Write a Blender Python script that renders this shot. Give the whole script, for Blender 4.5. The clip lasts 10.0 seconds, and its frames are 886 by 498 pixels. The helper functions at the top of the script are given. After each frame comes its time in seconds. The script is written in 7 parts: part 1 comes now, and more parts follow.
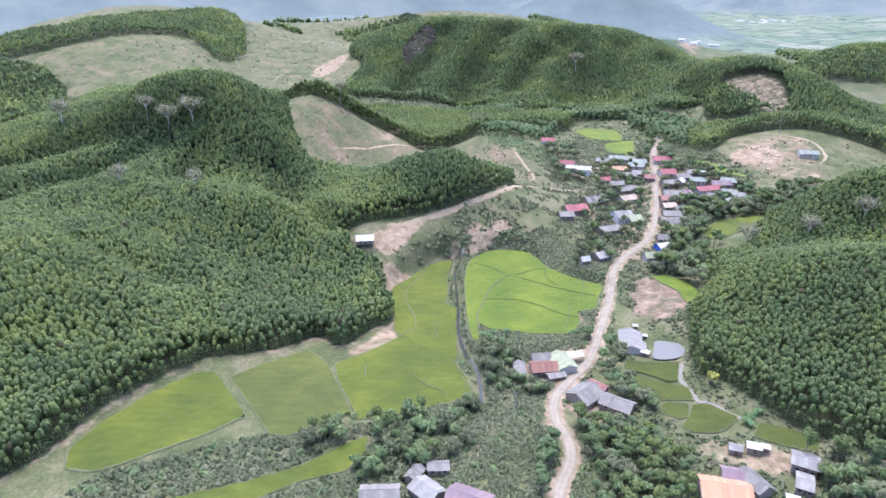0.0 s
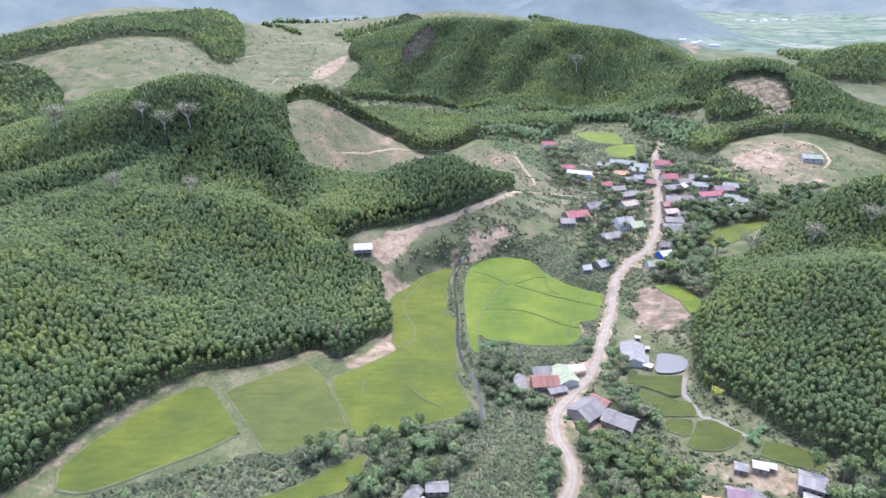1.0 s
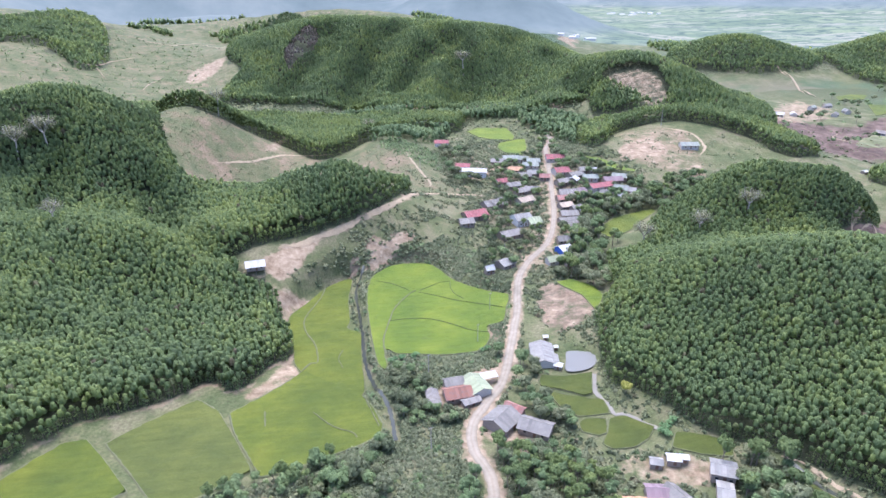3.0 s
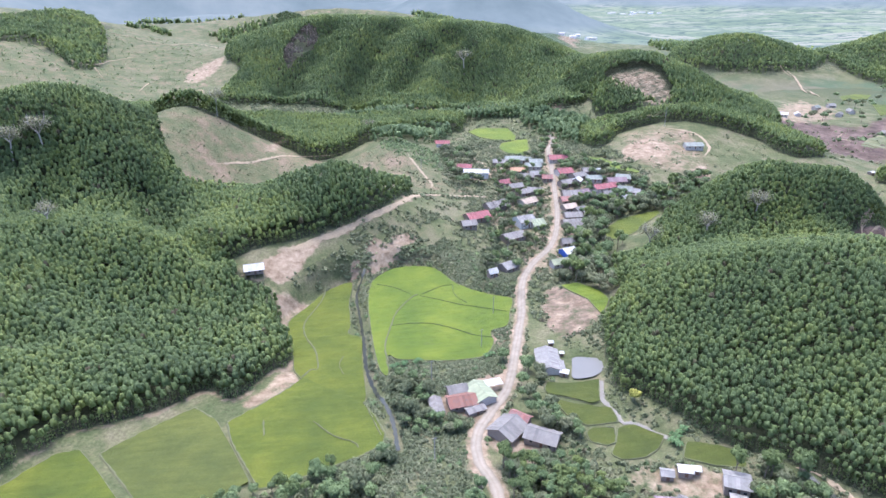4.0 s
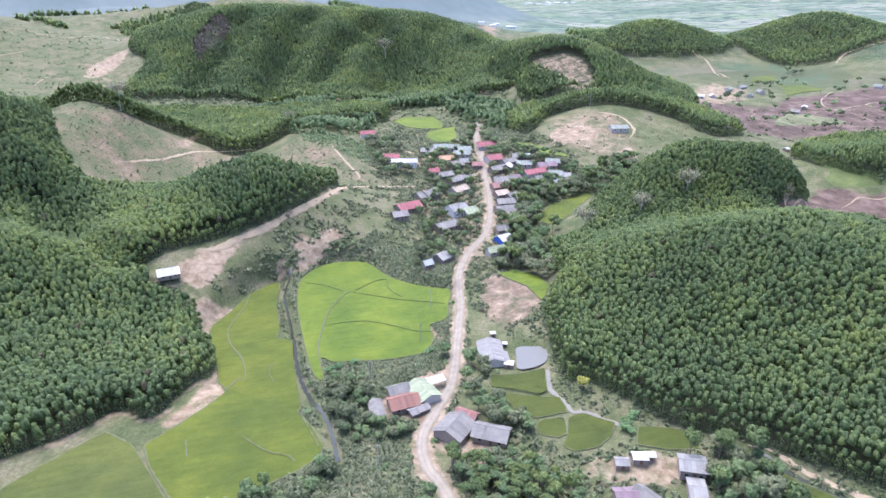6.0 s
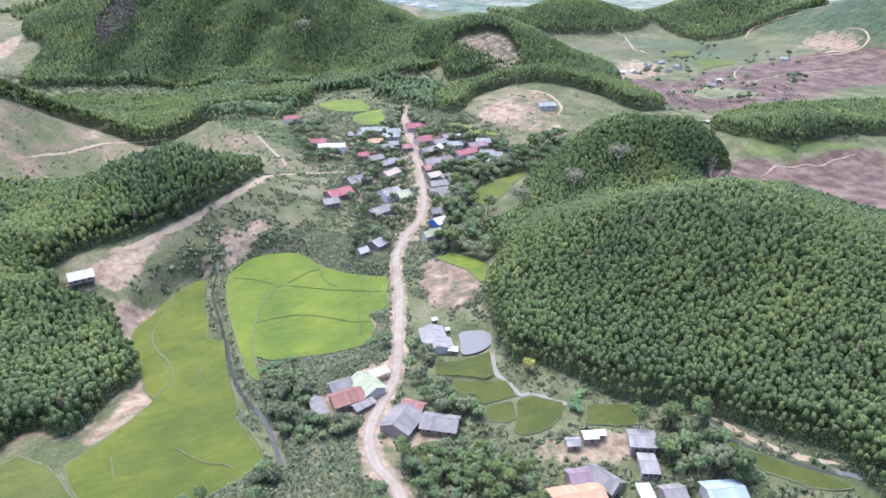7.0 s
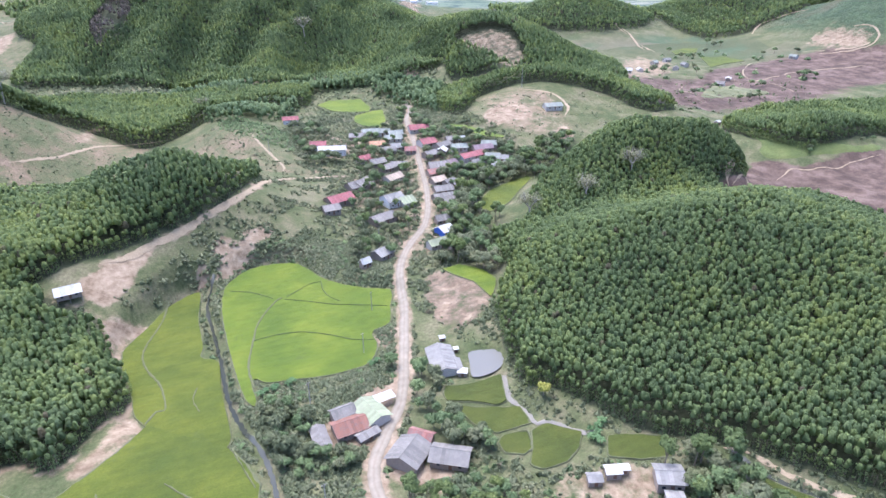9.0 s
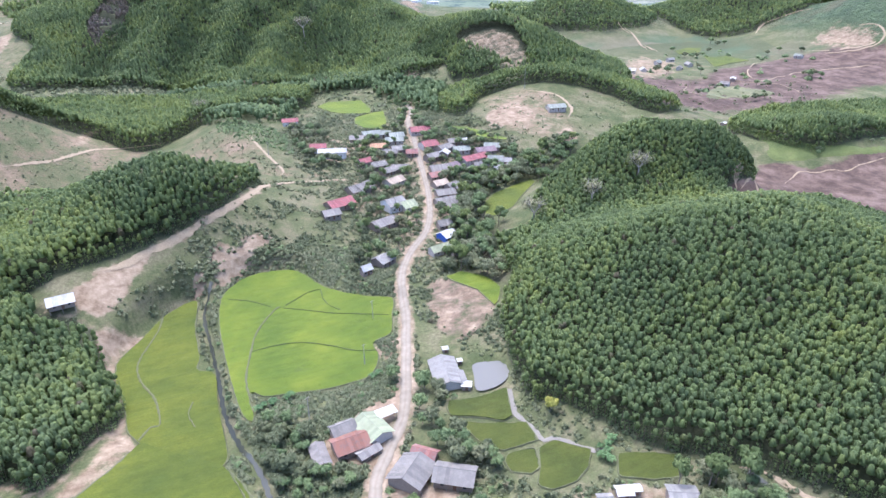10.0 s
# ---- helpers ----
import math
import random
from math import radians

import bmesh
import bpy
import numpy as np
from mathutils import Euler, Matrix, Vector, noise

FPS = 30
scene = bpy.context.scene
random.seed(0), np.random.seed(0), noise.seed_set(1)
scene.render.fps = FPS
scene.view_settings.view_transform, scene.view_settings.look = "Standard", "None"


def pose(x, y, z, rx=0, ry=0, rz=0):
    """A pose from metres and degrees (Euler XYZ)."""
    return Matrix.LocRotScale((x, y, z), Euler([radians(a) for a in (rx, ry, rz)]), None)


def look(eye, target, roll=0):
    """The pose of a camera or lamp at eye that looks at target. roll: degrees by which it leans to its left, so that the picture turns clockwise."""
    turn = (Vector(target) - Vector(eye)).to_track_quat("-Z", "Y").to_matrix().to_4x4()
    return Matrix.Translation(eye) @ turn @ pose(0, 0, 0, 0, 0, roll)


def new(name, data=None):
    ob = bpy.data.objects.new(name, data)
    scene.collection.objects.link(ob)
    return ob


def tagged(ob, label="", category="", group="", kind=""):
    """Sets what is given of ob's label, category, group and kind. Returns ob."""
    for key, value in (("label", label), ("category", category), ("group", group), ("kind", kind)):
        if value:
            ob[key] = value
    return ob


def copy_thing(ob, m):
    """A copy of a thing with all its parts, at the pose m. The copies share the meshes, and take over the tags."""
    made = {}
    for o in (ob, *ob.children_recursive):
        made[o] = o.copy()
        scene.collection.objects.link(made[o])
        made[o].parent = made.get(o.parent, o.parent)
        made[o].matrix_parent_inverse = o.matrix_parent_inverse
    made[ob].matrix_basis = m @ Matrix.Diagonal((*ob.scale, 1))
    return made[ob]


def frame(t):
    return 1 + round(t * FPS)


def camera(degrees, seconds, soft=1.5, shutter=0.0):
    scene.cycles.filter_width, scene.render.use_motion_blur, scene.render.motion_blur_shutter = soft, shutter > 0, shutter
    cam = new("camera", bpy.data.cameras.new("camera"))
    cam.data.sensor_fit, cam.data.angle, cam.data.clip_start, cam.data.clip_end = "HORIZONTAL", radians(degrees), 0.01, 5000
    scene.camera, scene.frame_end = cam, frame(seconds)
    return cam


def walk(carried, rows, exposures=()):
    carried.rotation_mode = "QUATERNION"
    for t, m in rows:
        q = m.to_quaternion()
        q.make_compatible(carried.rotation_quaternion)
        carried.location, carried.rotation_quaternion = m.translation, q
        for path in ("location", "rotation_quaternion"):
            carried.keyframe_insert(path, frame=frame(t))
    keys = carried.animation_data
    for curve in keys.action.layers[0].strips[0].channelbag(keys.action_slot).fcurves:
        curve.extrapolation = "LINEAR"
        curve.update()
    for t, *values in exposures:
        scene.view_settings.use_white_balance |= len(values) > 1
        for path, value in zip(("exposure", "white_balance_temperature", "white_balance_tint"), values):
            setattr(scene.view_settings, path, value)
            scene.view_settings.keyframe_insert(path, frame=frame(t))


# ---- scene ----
cam = camera(69.27, 10.0)
PATH = [
    (0.0, look((0.03, -0.01, 126.50), (0.07, 185.65, 52.12), 0.42)),
    (0.5, look((0.37, 2.88, 128.18), (0.35, 188.43, 53.54), 0.38)),
    (1.0, look((0.58, 5.77, 129.41), (0.47, 191.28, 54.68), 0.32)),
    (1.5, look((0.85, 8.57, 129.99), (1.54, 194.05, 55.17), 0.25)),
    (2.0, look((1.14, 11.41, 130.09), (10.77, 196.55, 55.07), 0.18)),
    (2.5, look((1.04, 14.49, 130.13), (28.68, 197.72, 54.87), 0.02)),
    (2.7, look((0.96, 15.72, 130.08), (31.91, 198.33, 54.61), -0.10)),
    (4.0, look((0.51, 23.59, 129.17), (31.74, 206.11, 53.58), -0.09)),
    (4.5, look((0.53, 26.55, 128.15), (31.61, 209.03, 52.42), -0.12)),
    (5.0, look((0.68, 29.58, 126.70), (31.79, 211.99, 50.82), -0.15)),
    (5.5, look((1.05, 32.63, 124.93), (37.39, 213.97, 48.80), -0.20)),
    (6.0, look((1.42, 35.90, 123.12), (53.84, 212.66, 45.61), -0.29)),
    (6.2, look((1.52, 37.30, 122.57), (61.96, 211.09, 44.16), -0.33)),
    (7.3, look((2.00, 45.74, 120.79), (73.97, 212.82, 37.69), -0.44)),
    (7.5, look((2.23, 47.23, 120.71), (74.24, 214.27, 37.57), -0.43)),
    (8.0, look((3.09, 50.81, 120.87), (74.95, 217.83, 37.56), -0.45)),
    (8.5, look((4.04, 54.37, 121.07), (75.76, 221.37, 37.60), -0.53)),
    (9.0, look((5.01, 57.87, 121.17), (76.60, 224.86, 37.57), -0.58)),
    (9.5, look((6.09, 61.35, 121.26), (77.54, 228.34, 37.54), -0.64)),
    (10.0, look((7.15, 64.80, 121.37), (78.48, 231.77, 37.51), -0.68)),
]
walk(cam, PATH, [(0.0, 1.94, 5400, 17), (10.0, 1.94, 5400, 17)])

# ---- sky and light ----
world = bpy.data.worlds.new("overcast_sky")
scene.world = world
world.use_nodes = True
wn = world.node_tree
sky = wn.nodes.new("ShaderNodeTexSky")
sky.sky_type = "NISHITA"
sky.sun_disc = False
sky.sun_elevation = radians(71)
sky.sun_rotation = radians(-3)
sky.dust_density = 4.0
sky.air_density = 0.8
back = wn.nodes["Background"]
back.inputs["Strength"].default_value = 0.15
wn.links.new(sky.outputs["Color"], back.inputs["Color"])
sun = new("sun", bpy.data.lights.new("sun", "SUN"))
sun.data.energy = 1.15
sun.data.angle = radians(42)
sun.data.color = (1.0, 0.97, 0.93)
sun.matrix_world = look((-6, 100, 300), (0, 0, 0))

# ---- plan: outlines in metres ----
# hills: centre x, y, height, radius across, radius along, turn in degrees
HILLS_LEFT = [
    (-149, 426, 59.2, 73, 57, 0),
    (-97, 318, 17.7, 98, 31, -8),
    (-177, 231, 22.6, 60, 61, -6),
    (-262, 379, -4.5, 138, 136, 0),
    (1, 363, 32.7, 50, 43, -7),
    (-71, 431, -11.7, 63, 36, 2),
    (-96, 506, 36.6, 47, 49, 10),
    (45, 484, 15.1, 30, 73, 3),
    (13, 306, -15.6, 34, 56, -24),
    (-243, 511, 35.9, 82, 135, 0),
    (-359, 262, 47.1, 143, 152, 3),
]
HILLS_RIGHT = [
    (184, 202, 36.7, 59, 53, 36),
    (162, 182, -5.3, 40, 43, 0),
    (141, 240, 11.8, 36, 35, 7),
    (211, 306, 37.5, 46, 32, 13),
    (258, 297, 22.2, 27, 26, -2),
    (255, 234, 12.5, 44, 30, -9),
    (220, 452, 13.4, 75, 62, 4),
    (287, 483, 3.9, 67, 29, 0),
    (332, 420, 10.5, 51, 50, 0),
    (397, 341, 13.5, 74, 30, -6),
]
HILLS_NORTH = [
    (-39, 878, 45.3, 114, 146, 2),
    (116, 927, 58.4, 157, 147, -2),
    (226, 806, 42.1, 108, 114, 1),
    (289, 611, 52.7, 71, 109, 11),
    (380, 593, 7.9, 64, 56, 0),
    (-228, 988, 10.3, 227, 162, 2),
    (-458, 1023, 88.1, 254, 232, 12),
    (24, 1220, 81.2, 301, 98, -3),
    (-400, 752, 44.3, 207, 136, 3),
]
HILLS_FAR = [
    (-149, 810, -10.4, 145, 104, -1),
    (834, 844, 56.0, 103, 122, 4),
    (840, 599, 71.5, 99, 116, -1),
    (202, 590, 8.1, 32, 27, 0),
    (310, 119, 44.2, 115, 70, 3),
    (568, 886, 48.1, 122, 92, 2),
    (379, 1682, 115.1, 218, 276, 0),
    (-443, 1932, 86.2, 368, 230, 0),
    (-920, 1495, 109.5, 300, 230, 0),
]
ROAD = [(29.9, 115), (32.2, 138), (37.9, 151.8), (39.1, 162.1), (36.8, 173.6), (39.1, 185.1), (46, 195.5), (55.2, 208.1), (63.2, 227.7), (70.1, 246.1), (75.9, 262.2), (83.9, 288.6), (95, 308), (113, 331), (128, 366), (140, 407), (152, 451), (162, 488), (175, 515), (182, 546)]
STREAM = [(11.5, 318.5), (9.1, 312.8), (6.2, 302.1), (6.7, 281.8), (7.1, 257.6), (7, 235.7), (9.7, 217.3), (12.8, 204.7), (13.8, 192.6), (13.6, 182.8)]
RICE_LEFT = [(-106.9, 146), (-110.4, 152.9), (-108.1, 164.4), (-98.9, 182.8), (-88.5, 195.5), (-81.6, 196.6), (-73.6, 186.3), (-63.2, 171.3), (-72.4, 162.1), (-83.9, 154.1), (-92, 148.3), (-98.9, 144.9)]
RICE_MIDDLE = [(-75.9, 195.5), (-65.5, 204.7), (-51.7, 215), (-43.7, 207), (-36.8, 192), (-29.9, 175.9), (-37.9, 170.2), (-48.3, 163.3), (-54, 164.4), (-60.9, 174.8), (-69, 186.3)]
RICE_RIGHT = [(-40, 206.2), (-35.2, 210.1), (-23.1, 220.5), (-16.1, 228.4), (-7.7, 220.1), (3.7, 210.3), (7.8, 201.1), (10.3, 191.8), (9, 186.5), (2.3, 182.5), (-11, 177.6), (-20.4, 174.1), (-27.3, 173.4), (-30.4, 180.8), (-36.8, 194.5)]
RICE_UPPER = [(-19.9, 238.6), (-20.8, 247.6), (-22.2, 257.6), (-24.2, 268.5), (-24.1, 278.3), (-21.7, 284.4), (-17.4, 290.4), (-13.0, 298.1), (-8.8, 305.2), (-1.2, 312.8), (3.9, 315.0), (4.5, 310.2), (2.4, 292.9), (2.3, 281.4), (2.3, 270.9), (1.1, 264.1), (6.3, 258.9), (5.6, 245.0), (5.6, 231.5), (5.6, 216.9), (2.4, 213.1), (-3.8, 217.6), (-11.6, 223.1), (-15.3, 229.8)]
RICE_ROUND = [(13.8, 306.8), (19.3, 316.6), (28.3, 323.5), (38.6, 323.4), (47.2, 318.5), (53.0, 302.5), (59.7, 292.7), (68.4, 284.6), (76.6, 279.3), (72.0, 267.1), (67.6, 255.4), (59.8, 251.9), (58.7, 242.5), (53.2, 233.9), (46.1, 232.4), (37.5, 232.5), (26.9, 234.9), (19.7, 236.4), (16.2, 240.4), (14.7, 236.3), (15.0, 229.3), (13.7, 225.9), (11.7, 231.9), (10.9, 246.5), (10.6, 265.7), (11.1, 287.8)]
RICE_LOWER = [(-23, 164.4), (-31, 158.7), (-40.2, 150.6), (-54, 143.8), (-80.5, 134.5), (-69, 129.9), (-50.6, 136.8), (-40.2, 143.8), (-27.6, 148.3), (-23, 156.4)]
PADDY_A = [(69.4, 207.2), (74.6, 205.9), (80.7, 205.2), (88.2, 206.1), (85.8, 200.2), (83.5, 193.7), (80.1, 192.8), (75.3, 196.8), (67.3, 201.0), (67.4, 204.0)]
PADDY_B = [(68.7, 198.1), (74.2, 194.6), (81.3, 191.4), (85.9, 189.9), (85.6, 185.1), (84.8, 181.7), (79.6, 181.8), (74.4, 182.1), (70.8, 185.4), (69.2, 192.7)]
PADDY_C = [(74.8, 180.6), (79.8, 180.0), (82.2, 179.4), (81.3, 175.7), (79.8, 172.3), (76.7, 171.5), (72.5, 174.3), (72.7, 178.2)]
PADDY_D = [(82.9, 178.5), (88.5, 179.7), (92.2, 176.0), (95.7, 172.5), (91.5, 167.6), (85.5, 164.4), (78.6, 164.5), (76.2, 167.3), (80.2, 172.6)]
PADDY_E = [(99.5, 166.2), (107.2, 163.1), (114.1, 159.0), (110.3, 152.7), (102.1, 155.0), (94.7, 159.5)]
PADDY_BEND = [(144.3, 334.3), (149.5, 342.7), (161.6, 353.7), (176.4, 360.4), (191.1, 365.6), (190.4, 360.4), (176.1, 347.8), (160.9, 332.5), (149.5, 324.7), (142.4, 324.6)]
PADDY_SMALL = [(98.7, 277.0), (107.0, 278.1), (114.0, 269.4), (114.8, 259.7), (108.8, 250.5), (106.1, 248.0), (105.7, 261.7), (100.5, 271.4)]
PADDY_FAR = [(117.4, 575.4), (129.7, 588.8), (155.7, 582.2), (154.0, 549.5), (148.6, 535.2), (131.7, 541.2), (123.0, 551.4)]
PADDY_FAR_LOW = [(134.4, 526.1), (150.1, 535.4), (160.5, 538.5), (151.3, 503.0), (143.3, 485.0), (131.3, 493.3), (129.2, 508.5)]
PADDY_STRIP = [(181.0, 454.8), (189.1, 449.2), (194.3, 432.4), (200.5, 411.5), (197.6, 408.6), (189.6, 417.7), (183.9, 432.5)]
PADDY_VALLEY_EDGE = [(122.9, 137.6), (124.8, 134.8), (127.8, 129.6), (131.7, 123.9), (136.3, 117.9), (138.9, 112), (135, 112.9), (129.4, 116.3), (127.3, 120), (124, 124.5), (122.6, 129.4)]
POND = [(83.6, 220.4), (88.4, 220.4), (93.6, 218.1), (93.5, 214.0), (90.4, 209.6), (85.8, 207.3), (80.4, 207.1), (79.1, 209.0), (81.4, 214.8)]
FOREST_LEFT = [(-119.6, 144.9), (-113.8, 159.8), (-109.2, 173.6), (-101.2, 187.4), (-89.7, 202.4), (-79.3, 208.1), (-64.4, 213.9), (-49.4, 225.4), (-39.1, 218.5), (-29.9, 234.6), (-21.8, 247.2), (-26.4, 272.5), (-29.9, 287.5), (-33.3, 292.1), (-43.7, 297.8), (-51.4, 306.5), (-46.4, 310.7), (-31.9, 319.2), (-22.3, 323.8), (-12.1, 328.7), (-1.0, 334.6), (10.8, 341.5), (24.0, 352.4), (37.0, 375.3), (46, 400), (41.6, 412.8), (20.7, 375.1), (2, 377), (-14, 370), (-33, 385), (-54.1, 425.8), (-78.6, 401.0), (-89.9, 409.2), (-101.0, 431.8), (-110.0, 458.0), (-121, 483), (-161, 506), (-253, 540), (-345, 494), (-379, 379), (-345, 172), (-230, 115), (-149.5, 120.7)]
FOREST_SADDLE = [(-172, 540), (-115, 506), (-83.2, 496.2), (-55, 512), (-38.3, 520.1), (-20.4, 502.4), (-8.2, 499.5), (7.1, 509.9), (35.3, 530.3), (75, 585), (108, 575), (118.7, 600.4), (119.4, 618.8), (66.7, 633.1), (8.8, 619.8), (-51.6, 639.4), (-115, 644), (-174.3, 652.2)]
FOREST_BIG = [(-43.8, 1178.1), (-87.5, 1158.9), (-114, 995), (-122.4, 885.8), (-117.6, 844.9), (-96.5, 798.8), (-107.5, 754.6), (-106.0, 697.7), (-33.2, 686.6), (119.6, 638.7), (190, 585), (231.3, 586.0), (228.5, 640.0), (299, 736), (379, 828), (345, 989), (69, 1035)]
FOREST_SCAR = [(225, 550), (248, 534), (283, 512), (339.3, 505.1), (381.1, 519.5), (437, 621), (461, 692), (391, 736), (299, 736), (228.5, 640.0), (231.3, 586.0)]
FOREST_RIGHT = [(118.1, 254.5), (105.0, 241.0), (97.7, 223.1), (93.1, 208.1), (92, 196.6), (98.9, 188.6), (102.3, 180.5), (108.1, 166.8), (116.1, 157.5), (124.2, 147.2), (132.2, 136.8), (139.1, 126.5), (143.8, 120.7), (155.2, 97.7), (287.5, 69), (322, 172), (270, 213), (241, 244), (237.9, 271.0), (249.9, 277.9), (276, 288), (316.4, 339.0), (276, 345), (230, 351), (201, 345), (175.1, 320.8), (165.1, 317.9), (152.4, 297.1), (137.7, 291.5), (132, 298), (122.5, 269.1)]
FOREST_KNOLL = [(195, 515), (217, 531), (243, 521), (269, 515), (310, 506), (340.9, 500.4), (362, 460), (345, 420), (325, 414), (313, 431), (315, 457), (290, 481), (261, 499), (223, 497), (205, 474), (189, 468)]
FOREST_EAST = [(364, 390), (418, 417), (460, 417), (504, 411), (550, 401), (568, 380), (497, 335), (440, 327), (389, 325), (364, 328), (350, 348), (348, 371)]
FOREST_FAR_EAST = [(678, 736), (747, 713), (851, 690), (920, 782), (897, 943), (759, 966), (686.9, 847.3)]
FOREST_MOUNT = [(457.5, 846.4), (504.4, 802.5), (573.1, 790.5), (662.7, 822.8), (690, 920), (575, 977), (476.2, 898.3)]
FOREST_FAR_WEST = [(-463.9, 702.0), (-502.8, 767.0), (-453.4, 774.5), (-434.9, 828.0), (-408.5, 892.0), (-376, 939), (-348.1, 1040.3), (-308.6, 1020.1), (-270.5, 918.2), (-248.7, 820.3), (-259.3, 770.1), (-314.6, 829.9), (-375.4, 769.9), (-412.9, 720.1)]
FOREST_WEST = [(-484, 679), (-439.7, 681.0), (-405.2, 668.2), (-361.8, 625.1), (-318, 533), (-360.6, 549.8), (-379, 515)]
SCAR = [(249.3, 591.3), (258.1, 600.0), (277, 588), (290.1, 577.0), (289, 554), (285, 536), (271, 522), (263, 536), (258, 560)]
PLOUGHED = [(246.1, 277.2), (259.8, 286.8), (328, 328), (353, 313), (422, 308), (379, 230), (299, 195), (255, 218), (244, 244)]
PLOUGHED_FAR = [(494, 506), (552, 483), (644, 460), (736, 494), (690, 575), (575, 575), (506, 552)]
KNOLL_EARTH = [(223, 492), (253, 485), (271, 468), (270, 450), (259, 439), (250, 404), (225, 407), (208, 437)]
CLEARED = [(-115, 494), (-80.4, 497.0), (-47.8, 527.1), (-10.2, 499.4), (31.8, 485.2), (54, 450), (68, 429), (97, 417), (77, 409), (48.4, 410.1), (20.7, 375.1), (2, 377), (-14, 370), (-33, 385), (-54.1, 425.8), (-78.6, 401.0), (-92.9, 411.8), (-108.6, 453.2)]
YARD_WEST = [(-34.8, 299.9), (-35.3, 307.3), (-28.4, 313.4), (-21.1, 317.8), (-13.1, 326.1), (-6.8, 330.2), (-10.6, 323.5), (-15.7, 315.2), (-18.5, 307.2), (-24.2, 299.4), (-29.3, 295.9)]
EARTH_PATCH = [(11.5, 316.2), (16.1, 325.4), (27.6, 335.8), (38.9, 340.9), (31, 330), (19.5, 318.5)]
BANK = [(-20.7, 238.7), (-17.1, 232.4), (-16.6, 228.2), (-23.2, 220.7), (-33.2, 214), (-36.4, 215.3), (-28.8, 227), (-25, 237)]
DRY_LOT = [(82.8, 235.7), (83.9, 258.8), (92, 279.4), (102.1, 273.8), (109.4, 254.4), (102.8, 242.3), (94.3, 235.7)]
FARMYARD = [(43.7, 195.5), (52.9, 190.9), (48.3, 184), (59.8, 172.5), (52.9, 169), (42.5, 177.1), (39.1, 187.4)]
SHED_YARD = [(75.9, 159.8), (85.1, 159.8), (96.6, 157.5), (105.8, 150.6), (98.9, 143.8), (86.2, 148.3), (77, 154.1)]
YARD_MIDDLE = [(32.2, 209.3), (46, 217.3), (57.5, 218.5), (56.3, 211.6), (46, 202.4), (39.1, 193.2), (29.9, 197.8)]
TRACK_WEST = [(-29.2, 316.0), (-22.6, 318.0), (-16.7, 321.5), (-11.4, 325.8), (-1.6, 331.4), (10.4, 339.4), (23.5, 349.6), (32.2, 359.0), (38.7, 369.4), (46.7, 388.2), (56.7, 397.4), (73.1, 404.0), (89.5, 406.4), (101.0, 400.3)]
TRACK_HILL = [(50.4, 469.9), (54.0, 449.6), (60.9, 419.7), (57.5, 409.4)]
TRACK_CLEARED = [(-76.3, 448.8), (-66.2, 457.8), (-54.4, 468.2), (-46.9, 478.3), (-37.8, 492.6), (-27.9, 502.5), (-12.2, 509.1), (-0.3, 511.2), (8.7, 514.5)]
HILL_GREEN = [(34.2, 502.9), (51.0, 504.2), (71.4, 498.7), (80.3, 485.2), (72.8, 448.3), (63.1, 452.2), (49.4, 459.8), (36.5, 477.8)]
EARTH_KNOB = [(-50.0, 489.3), (-45.4, 523.2), (-41.4, 583.0), (-38.0, 561.6), (-40.1, 508.5), (-42.8, 495.4)]
EARTH_CUT = [(28.4, 354.5), (33.3, 364.3), (42.1, 386.2), (54.2, 397.1), (44.2, 374.8), (35.4, 360.5)]
TRACK_KNOLL = [(260.4, 434.3), (270.3, 446.0), (273.4, 462.6), (266.5, 475.3), (254.7, 484.4)]
TRACK_SCHOOL = [(86.6, 516.7), (90.3, 488.4), (93.4, 469.1)]
TRACK_SCHOOL_BACK = [(102.9, 503.2), (105.5, 479.1), (116.7, 463.0), (121.4, 447.0)]
FAR_TRACK_A = [(-278.2, 965.9), (-249.3, 971.2), (-204.6, 961.2), (-183.1, 1030.2), (-127.0, 906.5)]
FAR_TRACK_B = [(-276.3, 799.4), (-255.1, 800.7), (-243.9, 842.1), (-225.1, 876.3)]
FAR_TRACK_C = [(-253.5, 800.4), (-238.5, 769.8), (-227.5, 752.0)]
FAR_TRACK_D = [(-190.7, 727.2), (-190.1, 768.6), (-176.8, 790.8)]
FAR_ROAD_A = [(589.3, 813.8), (578.4, 793.9), (577.8, 763.8)]
FAR_ROAD_B = [(568.9, 732.2), (552.4, 686.4)]
FAR_ROAD_C = [(719.9, 700.4), (750.4, 716.8), (783.9, 700.2), (791.4, 674.5)]
FAR_ROAD_D = [(683.7, 592.3), (709.6, 557.2), (732.7, 549.5), (747.8, 559.3)]
EARTH_FAR_A = [(-158.0, 788.0), (-157.5, 836.6), (-125.6, 858.9), (-122.4, 830.9), (-142.6, 783.5)]
EARTH_FAR_B = [(-141.6, 742.4), (-138.0, 760.9), (-124.4, 720.1), (-127.5, 704.5)]
EARTH_FAR_C = [(-111.8, 1170.1), (-108.7, 1198.5), (-91.1, 1171.9), (-98.1, 1163.3)]
EARTH_FAR_D = [(699.1, 591.1), (735.8, 616.8), (748.8, 599.3), (744.0, 562.9), (725.6, 550.2), (707.1, 562.0)]
EARTH_HAMLET = [(331.7, 510.5), (437.5, 609.1), (509.3, 682.8), (520.0, 656.0), (516.3, 614.9), (460.9, 559.8), (398.6, 541.0)]
